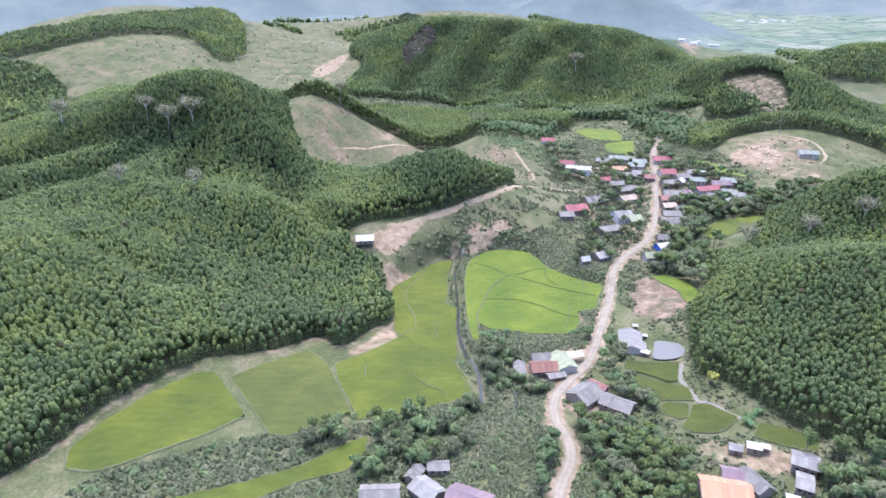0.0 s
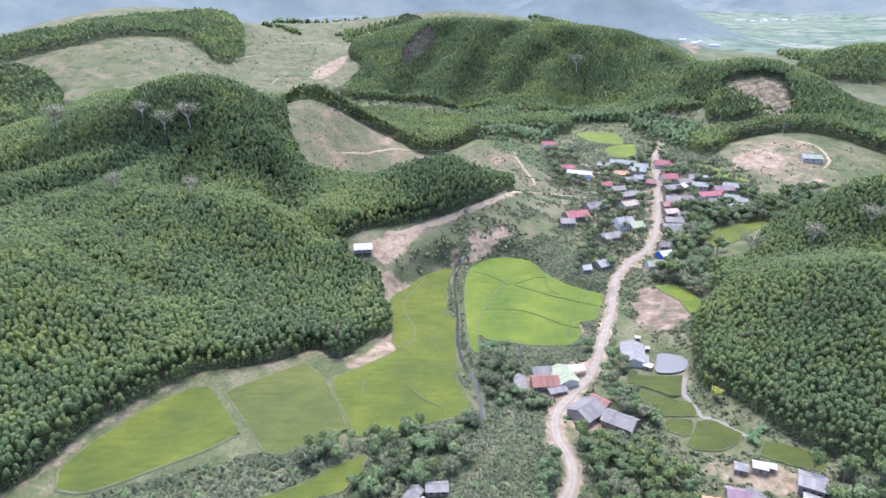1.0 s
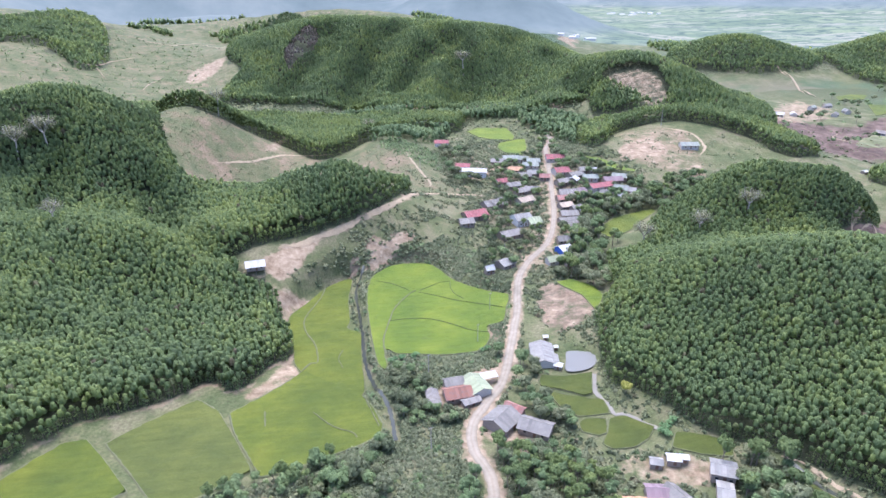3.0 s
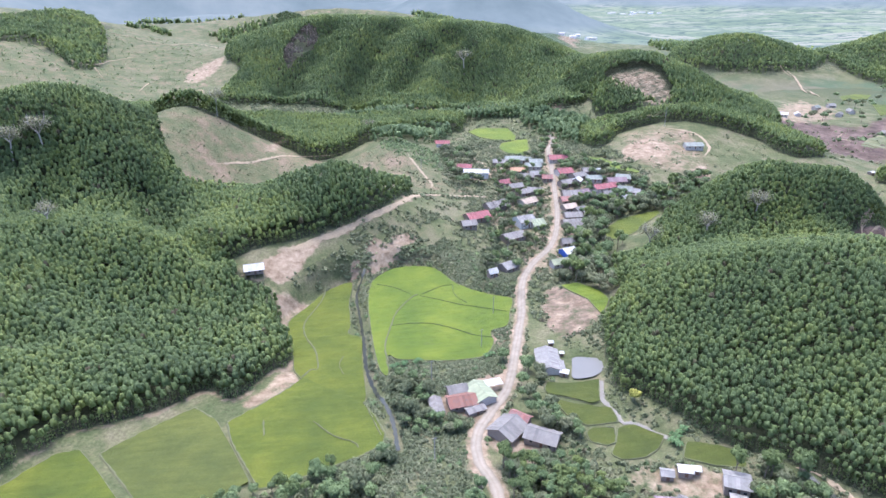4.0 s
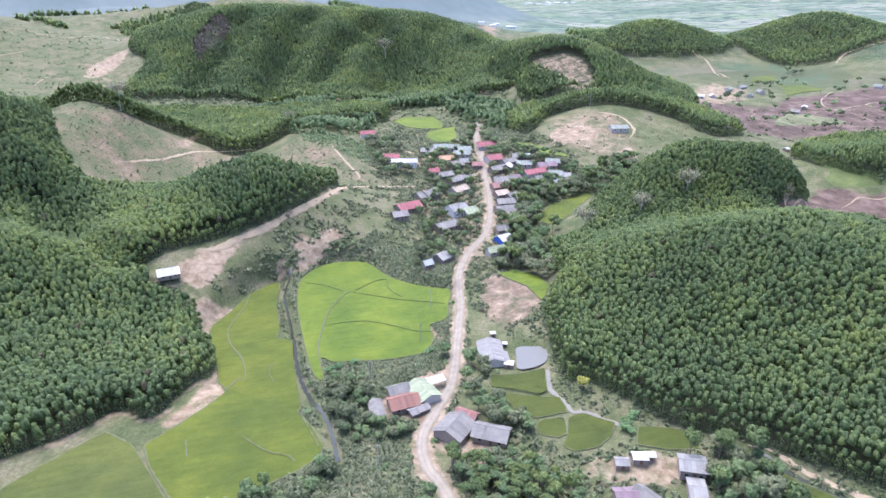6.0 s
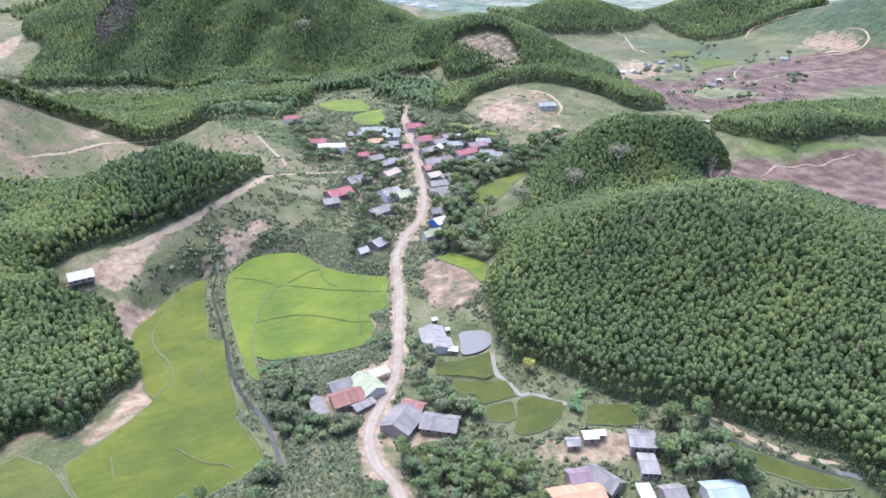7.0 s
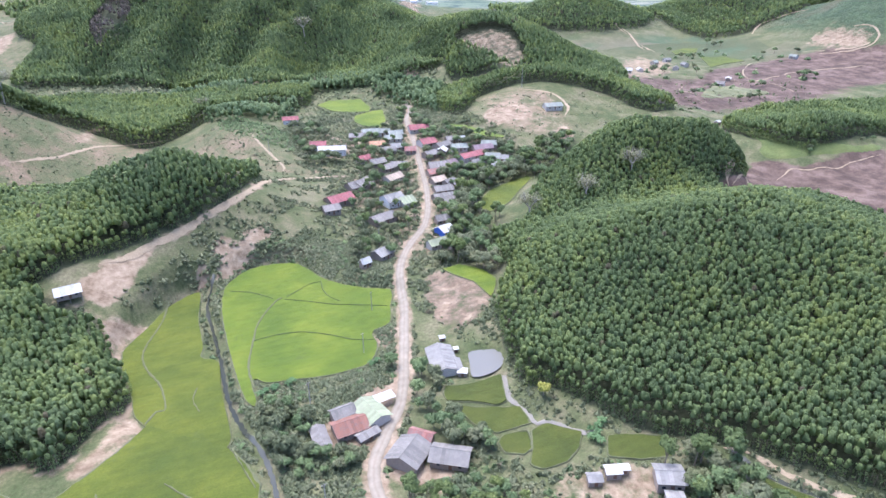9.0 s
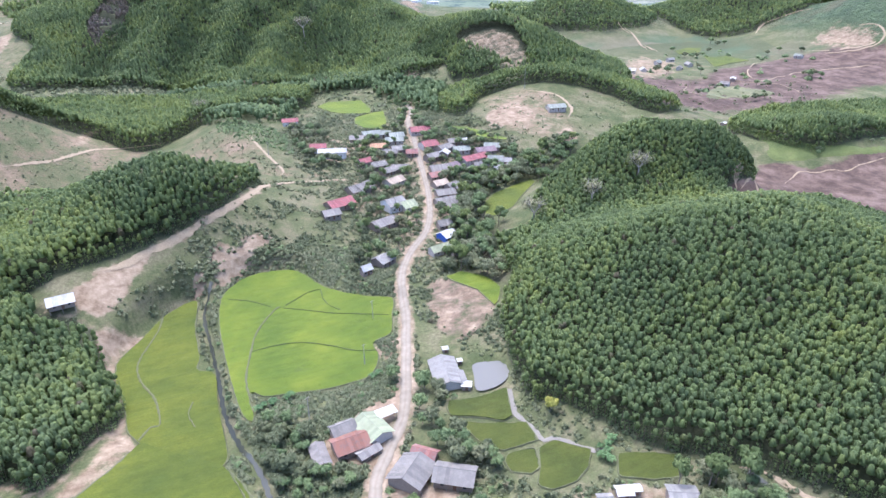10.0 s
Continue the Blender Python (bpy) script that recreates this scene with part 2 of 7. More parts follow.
PATH_PADDY = [(88.7, 205.1), (86.6, 200.2), (84.9, 194.3), (85.7, 190.4), (86.2, 184.6), (86.0, 180.6), (89.0, 180.8), (93.0, 175.9), (96.3, 171.9), (98.9, 169.4)]
CANAL = [(122.8, 146.0), (123.8, 142.4), (125.8, 135.7), (128.6, 130.3), (131.7, 125.4), (136.1, 120.5), (141.5, 115.3), (144.5, 111.3)]
CANAL_BANK = [(122.1, 148.1), (126.3, 143.3), (128.7, 137.0), (131.2, 131.1), (135.0, 125.4), (140.3, 119.8), (144.7, 115.1)]
BUND_ROUND_A = [(15.3, 234.9), (15.2, 247.2), (18.7, 261.9), (22.9, 275.5), (31.5, 289.0), (35.4, 291.1)]
BUND_ROUND_B = [(18.9, 263.3), (27.9, 263.9), (36.9, 261.8), (45.0, 256.1), (52.5, 249.3), (59.6, 246.4)]
BUND_ROUND_C = [(35.1, 289.3), (43.3, 283.7), (52.0, 277.4), (59.8, 273.4), (70.9, 267.4)]
BUND_ROUND_D = [(52.2, 299.3), (51.2, 291.4), (52.1, 284.0), (55.7, 278.0)]
BUND_ROUND_E = [(16.3, 305.3), (24.2, 300.2), (31.8, 290.8)]
BANK_UPPER = [(-29.2, 289.6), (-23.0, 292.6), (-10.9, 296.1), (-13.0, 292.0), (-20.2, 285.8), (-23.0, 277.9), (-22.8, 262.8), (-24.7, 259.7), (-28.6, 272.2)]
GROVE_CANAL = [(111.9, 152.3), (117.4, 146.8), (119.3, 137.9), (119.9, 128.5), (117.6, 121.7), (99.2, 131.6), (99.0, 138.6), (107.1, 145.5)]
GROVE_FARM_WEST = [(16.5, 223.3), (26.5, 215.2), (28.4, 196.9), (37.8, 190.3), (34.6, 184.4), (23.7, 186.0), (16.5, 191.4), (14.5, 205.3)]
BUND_ROUND_F = [(36.2, 290.8), (46.5, 297.7), (52.0, 298.4)]
BUND_UPPER_B = [(-1.6, 246.0), (-3.2, 239.6), (-1.3, 232.3)]
BUND_UPPER = [(-8.0, 309.0), (-10.6, 295.2), (-17.1, 277.3), (-16.8, 265.4), (-12.4, 252.1), (-11.4, 239.1), (-14.0, 238.6), (-17.4, 233.5)]
BUND_RIGHT = [(-16.0, 229.3), (-6.0, 218.8), (4.0, 210.1), (6.7, 201.4), (9.3, 189.5)]
BUND_RIGHT_B = [(-28.4, 205.1), (-27.5, 195.7)]
BUND_RIGHT_C = [(-12.2, 201.8), (-6.0, 193.4), (0.8, 188.6), (1.7, 185.2)]
WOOD_NORTH = [(-0.8, 628.9), (66.1, 662.0), (118.9, 636.0), (170.1, 640.9), (192.4, 581.1), (214.4, 549.8), (216.7, 506.4), (192.9, 477.5), (179.8, 525.3), (168.7, 564.0), (166.8, 605.8), (120.5, 613.7), (99.4, 563.8), (50.0, 494.5), (33.4, 506.9), (7.5, 590.1)]
GROVE_VALLEY = [(150.5, 382.8), (177.2, 377.6), (207.5, 390.5), (244.1, 409.2), (238.1, 392.0), (198.4, 359.0), (166.0, 356.4), (145.9, 336.8), (133.3, 314.6), (120.0, 266.3), (112.5, 259.2), (112.2, 279.7), (113.8, 298.0), (122.8, 321.2)]
GROVE_BELT = [(-40.7, 162.2), (-32.4, 174.5), (-22.9, 170.5), (-14.8, 180.7), (-3.4, 170.7), (-1.3, 144.0), (-21.5, 143.9), (-34.7, 148.0)]
PADDY_EAST_A = [(580.3, 689.7), (611.6, 702.8), (626.9, 694.7), (599.1, 668.0), (566.9, 667.4)]
PADDY_EAST_B = [(583.1, 643.5), (603.1, 637.9), (617.6, 626.8), (606.6, 600.9), (574.2, 596.2), (540.0, 584.0)]
MEADOW_EAST = [(379.2, 399.0), (389.6, 393.8), (361.3, 350.1), (365.7, 336.3), (384.4, 326.5), (405.3, 318.3), (422.4, 316.5), (414.9, 310.9), (391.3, 315.1), (368.4, 320.6), (351.8, 322.8), (339.9, 329.1), (340.4, 336.6), (347.9, 343.7), (351.5, 359.2), (368.1, 384.0)]
MEADOW_PLAIN = [(422.8, 472.9), (454.5, 499.3), (483.8, 506.3), (495.7, 491.0), (499.9, 471.4), (470.0, 464.0), (450.4, 469.8)]
PLAIN_D = [(523.0, 465.0), (528.6, 482.5), (528.7, 495.6), (510.0, 508.0), (497.3, 516.6)]
PLAIN_E = [(645.0, 581.0), (609.0, 586.1), (575.0, 570.0), (554.9, 553.9), (539.9, 540.0), (529.0, 524.0), (526.0, 514.0)]
PLAIN_F = [(440.0, 515.0), (420.0, 495.0), (432.0, 478.0), (440.0, 462.0)]
PLOUGH_D = [(411.0, 306.5), (392.5, 307.5), (376.0, 306.5), (356.6, 309.9), (344.3, 314.0), (336.7, 312.8), (322.4, 307.0)]
PLOUGH_A = [(251.8, 274.5), (267.7, 281.7), (255.6, 262.6), (257.6, 249.8), (268.2, 238.6)]
PLOUGH_B = [(248.4, 257.4), (242.2, 244.2), (245.2, 232.3)]
PLOUGH_C = [(248.7, 274.2), (253.7, 280.7), (274.1, 294.4)]
PLAIN_A = [(497.3, 516.6), (512.0, 512.5), (528.1, 511.4), (549.0, 514.0), (576.1, 520.9), (619.6, 524.2), (661.1, 517.9), (688.6, 507.4)]
PLAIN_C = [(553.7, 707.1), (580.3, 769.3), (585.2, 801.2)]
SCAR_TRACK_A = [(676.4, 582.3), (704.8, 553.2), (738.4, 546.2), (755.3, 566.0), (747.4, 590.8)]
SCAR_TRACK_B = [(703.9, 602.8), (723.5, 587.1), (721.9, 557.3)]
EARTH_QUARRY = [(442.1, 1269.1), (489.1, 1384.7), (541.4, 1398.4), (515.4, 1335.5), (442.6, 1186.6)]
EARTH_SLOPE_A = [(11.7, 327.5), (14.4, 331.9), (19.9, 333.7), (24.7, 331.4), (28.2, 337.7), (38.4, 338.6), (42.1, 334.7), (38.5, 334.8), (26.7, 330.9), (22.9, 327.8), (17.0, 324.5), (12.0, 324.5)]
EARTH_SLOPE_B = [(3.4, 315.3), (6.3, 321.5), (9.8, 320.8), (7.8, 316.7)]
EARTH_ORANGE = [(209.2, 455.7), (233.8, 468.1), (240.8, 447.7), (231.4, 435.3), (215.9, 435.2), (201.3, 431.7)]
EARTH_ORANGE_B = [(239.4, 411.9), (251.8, 420.8), (246.4, 402.2), (238.3, 399.7)]
BARE_LEFT = [(-172.0, 331.0), (-167.8, 388.8), (-153.2, 394.9), (-131.1, 325.7), (-183.8, 398.4), (-241.1, 405.7)]
BARE_RIGHT = [(194.7, 281.7), (170.3, 280.2), (148.6, 290.9)]

SCHOOL_YARD = [(100.8, 461.4), (121.8, 468.2), (124.0, 450.8), (108.4, 442.5), (97.6, 436.0), (90.3, 448.4)]
EARTH_SAND = [(57.5, 248.2), (65.1, 249.1), (65.3, 244.2), (62.4, 240.3), (58.7, 243.7)]
DRY_STAND = [(-35.9, 843.7), (-21.5, 874.3), (-10.7, 863.6), (-18.0, 820.9), (-34.8, 795.6), (-44.0, 775.1), (-50.3, 808.1)]
EARTH_FOOT = [(64.9, 665.2), (79.8, 681.4), (100.3, 675.9), (83.8, 651.6)]
EARTH_FOOT_B = [(193.0, 590.1), (201.9, 593.7), (208.5, 585.1), (202.1, 578.3)]
GULLIES = [
    ([(78, 870), (50, 789), (34, 739), (23, 695)], 17, 19),
    ([(117, 798), (94, 754), (75, 717)], 13, 15),
    ([(148, 826), (145, 766), (145, 724), (134, 679)], 17, 18),
    ([(-1, 859), (-12, 801), (-34, 760), (-45, 716)], 15, 17),
    ([(248, 735), (236, 671), (225, 595)], 9, 15),
    ([(208, 778), (187, 722), (165, 666)], 8, 15),
    ([(-184, 392), (-195, 388), (-223, 383), (-245, 372), (-254, 362)], 8, 11),
    ([(-171, 378), (-195, 365), (-207, 349), (-218, 329), (-226, 316)], 8, 11),
    ([(-155, 393), (-148, 378), (-146, 360)], 8, 10),
    ([(-101, 379), (-80, 329), (-59, 305)], 8, 10),
    ([(-157, 262), (-136, 253), (-115, 247)], 6, 10),
]

# ---- plan arithmetic ----
def smooth_outline(points, steps=4, closed=True):
    """A rounded line through the points of a plan."""
    n, out = len(points), []
    for i in range(n if closed else n - 1):
        a, b, c, d = [np.array(points[(i + k) % n if closed else min(max(i + k, 0), n - 1)], float) for k in (-1, 0, 1, 2)]
        for s in range(steps):
            u = s / steps
            out.append(0.5 * (2 * b + (c - a) * u + (2 * a - 5 * b + 4 * c - d) * u * u + (3 * b - a - 3 * c + d) * u ** 3))
    if not closed:
        out.append(np.array(points[-1], float))
    return np.array(out)


def straight_outline(points, steps=3):
    """The same points joined by straight edges, with corners."""
    p = np.array(points, float)
    q = np.roll(p, -1, 0)
    return np.concatenate([[a + (b - a) * k / steps for k in range(steps)] for a, b in zip(p, q)])


def edge_gap(outline, x, y, closed=True):
    """Distance to a line, negative inside a closed one, and the place along it."""
    x, y = np.asarray(x, float), np.asarray(y, float)
    best, inside = np.full(x.shape, 1e9), np.zeros(x.shape, bool)
    n = len(outline)
    for i in range(n if closed else n - 1):
        (ax, ay), (bx, by) = outline[i], outline[(i + 1) % n]
        ex, ey = bx - ax, by - ay
        u = np.clip(((x - ax) * ex + (y - ay) * ey) / (ex * ex + ey * ey + 1e-9), 0, 1)
        best = np.minimum(best, np.hypot(x - ax - u * ex, y - ay - u * ey))
        if closed and abs(ey) > 1e-9:
            inside ^= ((ay > y) != (by > y)) & (x < (y - ay) * ex / ey + ax)
    return np.where(inside, -best, best) if closed else best


def waves(x, y, size, seed):
    """Smooth unevenness between -1 and 1, of that size in metres."""
    r = np.random.RandomState(seed)
    z = 0
    for k in range(7):
        a, q, p = r.uniform(0, 6.283), r.uniform(0.6, 1.9), r.uniform(0, 6.283)
        z = z + np.sin((x * np.cos(a) + y * np.sin(a)) * 6.283 * q / size + p)
    return z / 4.0


def rise(a, b, v):
    u = np.clip((v - a) / (b - a), 0, 1)
    return u * u * (3 - 2 * u)


ROAD_LINE = smooth_outline(ROAD, 6, False)
STREAM_LINE = smooth_outline(STREAM, 5, False)
POND_LINE = smooth_outline(POND, 4)


def raw_height(x, y):
    x, y = np.asarray(x, float), np.asarray(y, float)
    z = -2.3 + 11.5 * np.clip((y - 276) / 253, 0, 1) + 4.6 * np.clip((y - 529) / 690, 0, 1)
    for cx, cy, h, rx, ry, turn in HILLS_LEFT + HILLS_RIGHT + HILLS_NORTH + HILLS_FAR:
        c, s = math.cos(radians(turn)), math.sin(radians(turn))
        u, v = ((x - cx) * c + (y - cy) * s) / rx, (-(x - cx) * s + (y - cy) * c) / ry
        z = z + h * np.exp(-np.minimum(u * u + v * v, 40))
    far = np.hypot(x, y)
    # gullies down the flanks of the big hill and of the western hill
    for line, deep, half in GULLIES:
        lo, hi = np.min(line, 0) - 2.5 * half, np.max(line, 0) + 2.5 * half
        near = (x > lo[0]) & (x < hi[0]) & (y > lo[1]) & (y < hi[1])
        if near.any():
            z = np.where(near, z - deep * np.exp(-(edge_gap(line, x, y, False) / half) ** 2), z)
    away = rise(60, 260, np.minimum(np.abs(x - 0.2 * y), 900)) * rise(240, 420, far)
    z = z + away * (1.2 * waves(x, y, 75, 3) + 0.8 * waves(x, y, 31, 4))
    # mountain chains in the distance, higher to the west than over the eastern plain
    west = rise(500, -300, x - 0.35 * (y - 800))
    z = z + rise(1150, 1900, far) * (25 * west + (0.25 + 0.75 * west) * (55 + 60 * west) * np.abs(waves(x, y, 900, 5)) ** 1.2)
    z = z + (rise(2600, 3800, far) * west + rise(3400, 4300, far) * (1 - west)) * (120 + 60 * waves(x, y, 1300, 6))
    return z


def level_of(outline):
    c = np.mean(outline, 0)
    return float(np.mean(raw_height(outline[:, 0], outline[:, 1])) * 0.5 + raw_height(c[0], c[1]) * 0.5)


FIELD_PLANS = {}
for title, plan, lift in (
    ("left", RICE_LEFT, 0.0), ("middle", RICE_MIDDLE, -0.3), ("right", RICE_RIGHT, -0.6), ("upper", RICE_UPPER, 0.0),
    ("round", RICE_ROUND, 0.0), ("lower", RICE_LOWER, -0.4), ("a", PADDY_A, 0.0), ("b", PADDY_B, -0.3), ("c", PADDY_C, 0.0),
    ("d", PADDY_D, -0.4), ("e", PADDY_E, 0.0), ("bend", PADDY_BEND, 0.0), ("small", PADDY_SMALL, 0.0), ("far", PADDY_FAR, 0.0),
    ("far_low", PADDY_FAR_LOW, 0.0), ("strip", PADDY_STRIP, 0.0), ("edge", PADDY_VALLEY_EDGE, 0.0), ("east_a", PADDY_EAST_A, 0.0), ("east_b", PADDY_EAST_B, 0.0)):
    line = smooth_outline(plan, 4) if title in ("round", "upper") else straight_outline(plan)
    FIELD_PLANS[title] = (line, level_of(line) + lift)


POND_LEVEL = level_of(POND_LINE)


def height(x, y):
    """The ground, levelled for road, fields, pond and stream."""
    x, y = np.asarray(x, float), np.asarray(y, float)
    z = raw_height(x, y)
    for line, level in FIELD_PLANS.values():
        lo, hi = line.min(0) - 9, line.max(0) + 9
        near = (x > lo[0]) & (x < hi[0]) & (y > lo[1]) & (y < hi[1])
        if near.any():
            g = edge_gap(line, x[near], y[near])
            z[near] += (level - z[near]) * rise(7.0, 0.8, g)
    near = (x > 15) & (x < 195) & (y > 100) & (y < 560)
    if near.any():
        g = edge_gap(ROAD_LINE, x[near], y[near], False)
        z[near] += 0.35 * rise(5.5, 2.5, g)
    near = (x > -5) & (x < 35) & (y > 145) & (y < 325)
    if near.any():
        z[near] -= 1.5 * rise(3.2, 0.9, edge_gap(STREAM_LINE, x[near], y[near], False))
    near = (x > 65) & (x < 105) & (y > 195) & (y < 235)
    if near.any():
        z[near] += (POND_LEVEL - 0.9 - z[near]) * rise(1.6, -0.6, edge_gap(POND_LINE, x[near], y[near]))
    return z


def ground_at(x, y):
    return float(height(np.array([x]), np.array([y]))[0])


# ---- materials ----
def material(name, rough=0.9, metal=0.0, spec=0.3):
    m = bpy.data.materials.new(name)
    m.use_nodes = True
    b = m.node_tree.nodes["Principled BSDF"]
    b.inputs["Roughness"].default_value, b.inputs["Metallic"].default_value = rough, metal
    b.inputs["Specular IOR Level"].default_value = spec
    return m, m.node_tree, b


def node(nt, kind, **inputs):
    n = nt.nodes.new("ShaderNode" + kind)
    for key, value in inputs.items():
        n.inputs[key.replace("_", " ")].default_value = value
    return n


def noise_of(nt, scale, detail=4.0, rough=0.6, vec=None):
    n = node(nt, "TexNoise", Scale=scale, Detail=detail, Roughness=rough)
    if vec is None:
        vec = nt.nodes.new("ShaderNodeNewGeometry").outputs["Position"]
    nt.links.new(vec, n.inputs["Vector"])
    return n.outputs["Fac"]


def ramp(nt, fac, *stops):
    n = nt.nodes.new("ShaderNodeValToRGB")
    while len(n.color_ramp.elements) < len(stops):
        n.color_ramp.elements.new(0.5)
    for e, (at, col) in zip(n.color_ramp.elements, stops):
        e.position, e.color = at, (*col, 1) if len(col) == 3 else col
    nt.links.new(fac, n.inputs["Fac"])
    return n.outputs["Color"]


def grey(v):
    return (v, v, v)


def mix(nt, fac, a, b, blend="MIX"):
    n = nt.nodes.new("ShaderNodeMix")
    n.data_type, n.blend_type = "RGBA", blend
    for slot, v in ((n.inputs["Factor"], fac), (n.inputs["A"], a), (n.inputs["B"], b)):
        if isinstance(v, (int, float)):
            slot.default_value = v
        elif isinstance(v, tuple):
            slot.default_value = (*v, 1)
        else:
            nt.links.new(v, slot)
    return n.outputs["Result"]


def bump(nt, b, fac, strength, distance):
    n = node(nt, "Bump", Strength=strength, Distance=distance)
    nt.links.new(fac, n.inputs["Height"])
    nt.links.new(n.outputs["Normal"], b.inputs["Normal"])


def foliage(name, dark, mid, light, stand=0.02, see=0.25):
    """Leaves: varied from tuft to tuft, from tree to tree and from stand to stand, letting some light through."""
    m, nt, b = material(name, 0.72, 0, 0.2)
    isl = nt.nodes.new("ShaderNodeNewGeometry").outputs["Random Per Island"]
    big, small = noise_of(nt, stand, 3), noise_of(nt, 0.28, 2)
    plant = nt.nodes.new("ShaderNodeAttribute")
    plant.attribute_name = "plant"

    def plus(a, k, c):
        n = node(nt, "Math")
        n.operation = "MULTIPLY_ADD"
        nt.links.new(a, n.inputs[0])
        n.inputs[1].default_value = k
        if isinstance(c, float):
            n.inputs[2].default_value = c
        else:
            nt.links.new(c, n.inputs[2])
        return n.outputs[0]

    v = plus(isl, 0.1, plus(plant.outputs["Fac"], 0.26, plus(big, 1.0, plus(small, 0.3, -0.335))))
    col = ramp(nt, v, (0.2, dark), (0.5, mid), (0.85, light))
    col = mix(nt, ramp(nt, plant.outputs["Fac"], (0.9945, grey(0)), (0.996, grey(1))), col, (0.145, 0.128, 0.075))
    nt.links.new(col, b.inputs["Base Color"])
    tr = node(nt, "BsdfTranslucent")
    nt.links.new(col, tr.inputs["Color"])
    ms = nt.nodes.new("ShaderNodeMixShader")
    ms.inputs[0].default_value = see
    out = nt.nodes["Material Output"]
    nt.links.new(b.outputs[0], ms.inputs[1])
    nt.links.new(tr.outputs[0], ms.inputs[2])
    nt.links.new(ms.outputs[0], out.inputs["Surface"])
    return m


def plain(name, a, b_, scale=1.5, rough=0.85, metal=0.0, fine=8.0, relief=0.0, spec=0.3):
    """Two shades of one stuff in patches, with a finer grain."""
    m, nt, b = material(name, rough, metal, spec)
    c = mix(nt, noise_of(nt, scale), a, b_)
    g = ramp(nt, noise_of(nt, fine, 2), (0.3, grey(0.75)), (0.7, grey(1.15)))
    nt.links.new(mix(nt, 0.6, c, g, "MULTIPLY"), b.inputs["Base Color"])
    if relief:
        bump(nt, b, noise_of(nt, fine, 4), 0.6, relief)
    return m


def ground_material():
    m, nt, b = material("grass_and_earth", 0.95, 0, 0.15)
    cov = nt.nodes.new("ShaderNodeAttribute")
    cov.attribute_name = "cover"
    sep = nt.nodes.new("ShaderNodeSeparateColor")
    nt.links.new(cov.outputs["Color"], sep.inputs[0])
    grass = ramp(nt, noise_of(nt, 0.06, 6, 0.7), (0.38, (0.062, 0.076, 0.03)), (0.5, (0.096, 0.102, 0.046)), (0.62, (0.148, 0.133, 0.076)))
    fine = ramp(nt, noise_of(nt, 0.9, 5, 0.75), (0.3, grey(0.5)), (0.7, grey(1.3)))
    grass = mix(nt, 0.8, grass, fine, "MULTIPLY")
    brk = noise_of(nt, 0.12, 6, 0.75)

    def mask(channel, soft=0.35):
        """Where a cover lies, with a ragged rim."""
        a = node(nt, "Math")
        a.operation = "MULTIPLY_ADD"
        nt.links.new(brk, a.inputs[0])
        a.inputs[1].default_value = 1.1
        nt.links.new(channel, a.inputs[2])
        return ramp(nt, a.outputs[0], (0.95 - soft / 2, grey(0)), (0.95 + soft / 2, grey(1)))

    earth = ramp(nt, noise_of(nt, 0.25, 6, 0.7), (0.35, (0.14, 0.1, 0.062)), (0.5, (0.22, 0.163, 0.108)), (0.68, (0.31, 0.245, 0.17)))
    cleared = ramp(nt, noise_of(nt, 0.045, 8, 0.75), (0.38, (0.075, 0.088, 0.038)), (0.48, (0.112, 0.11, 0.055)), (0.56, (0.158, 0.125, 0.075)), (0.66, (0.22, 0.16, 0.108)))
    cleared = mix(nt, 0.7, cleared, fine, "MULTIPLY")
    # litter and undergrowth, with shade between the crowns put into the dark tone
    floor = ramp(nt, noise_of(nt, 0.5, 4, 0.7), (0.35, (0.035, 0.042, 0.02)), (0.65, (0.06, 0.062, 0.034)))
    ploughed = ramp(nt, noise_of(nt, 0.08, 7, 0.7), (0.40, (0.058, 0.04, 0.03)), (0.5, (0.09, 0.062, 0.047)), (0.62, (0.145, 0.104, 0.08)))
    far = nt.nodes.new("ShaderNodeAttribute")
    far.attribute_name = "distance_cover"
    sf = nt.nodes.new("ShaderNodeSeparateColor")
    nt.links.new(far.outputs["Color"], sf.inputs[0])
    pos = nt.nodes.new("ShaderNodeNewGeometry").outputs["Position"]
    stretch = node(nt, "Mapping", Scale=(0.006, 0.012, 0.0), Rotation=(0, 0, 0.4))
    nt.links.new(pos, stretch.inputs["Vector"])
    plots = node(nt, "TexVoronoi", Scale=1.0)
    nt.links.new(stretch.outputs[0], plots.inputs["Vector"])
    one = nt.nodes.new("ShaderNodeSeparateColor")
    nt.links.new(plots.outputs["Color"], one.inputs[0])
    patch = ramp(nt, one.outputs[0], (0.1, (0.062, 0.07, 0.034)), (0.35, (0.088, 0.092, 0.042)), (0.6, (0.12, 0.105, 0.07)), (0.85, (0.074, 0.085, 0.04)))
    hedge = ramp(nt, noise_of(nt, 1.6, 5, 0.7, stretch.outputs[0]), (0.5, grey(0)), (0.6, grey(1)))
    patch = mix(nt, hedge, patch, (0.06, 0.085, 0.045))
    woods = ramp(nt, noise_of(nt, 0.09, 5, 0.8), (0.35, (0.045, 0.07, 0.04)), (0.65, (0.09, 0.13, 0.065)))
    open_land = ramp(nt, noise_of(nt, 0.007, 4, 0.65), (0.48, grey(0)), (0.56, grey(1)))
    woods = mix(nt, open_land, woods, (0.105, 0.105, 0.06))
    grass = mix(nt, sf.outputs[1], grass, patch)
    grass = mix(nt, sf.outputs[0], grass, woods)
    c = mix(nt, mask(sep.outputs[1]), grass, cleared)
    c = mix(nt, mask(cov.outputs["Alpha"]), c, ploughed)
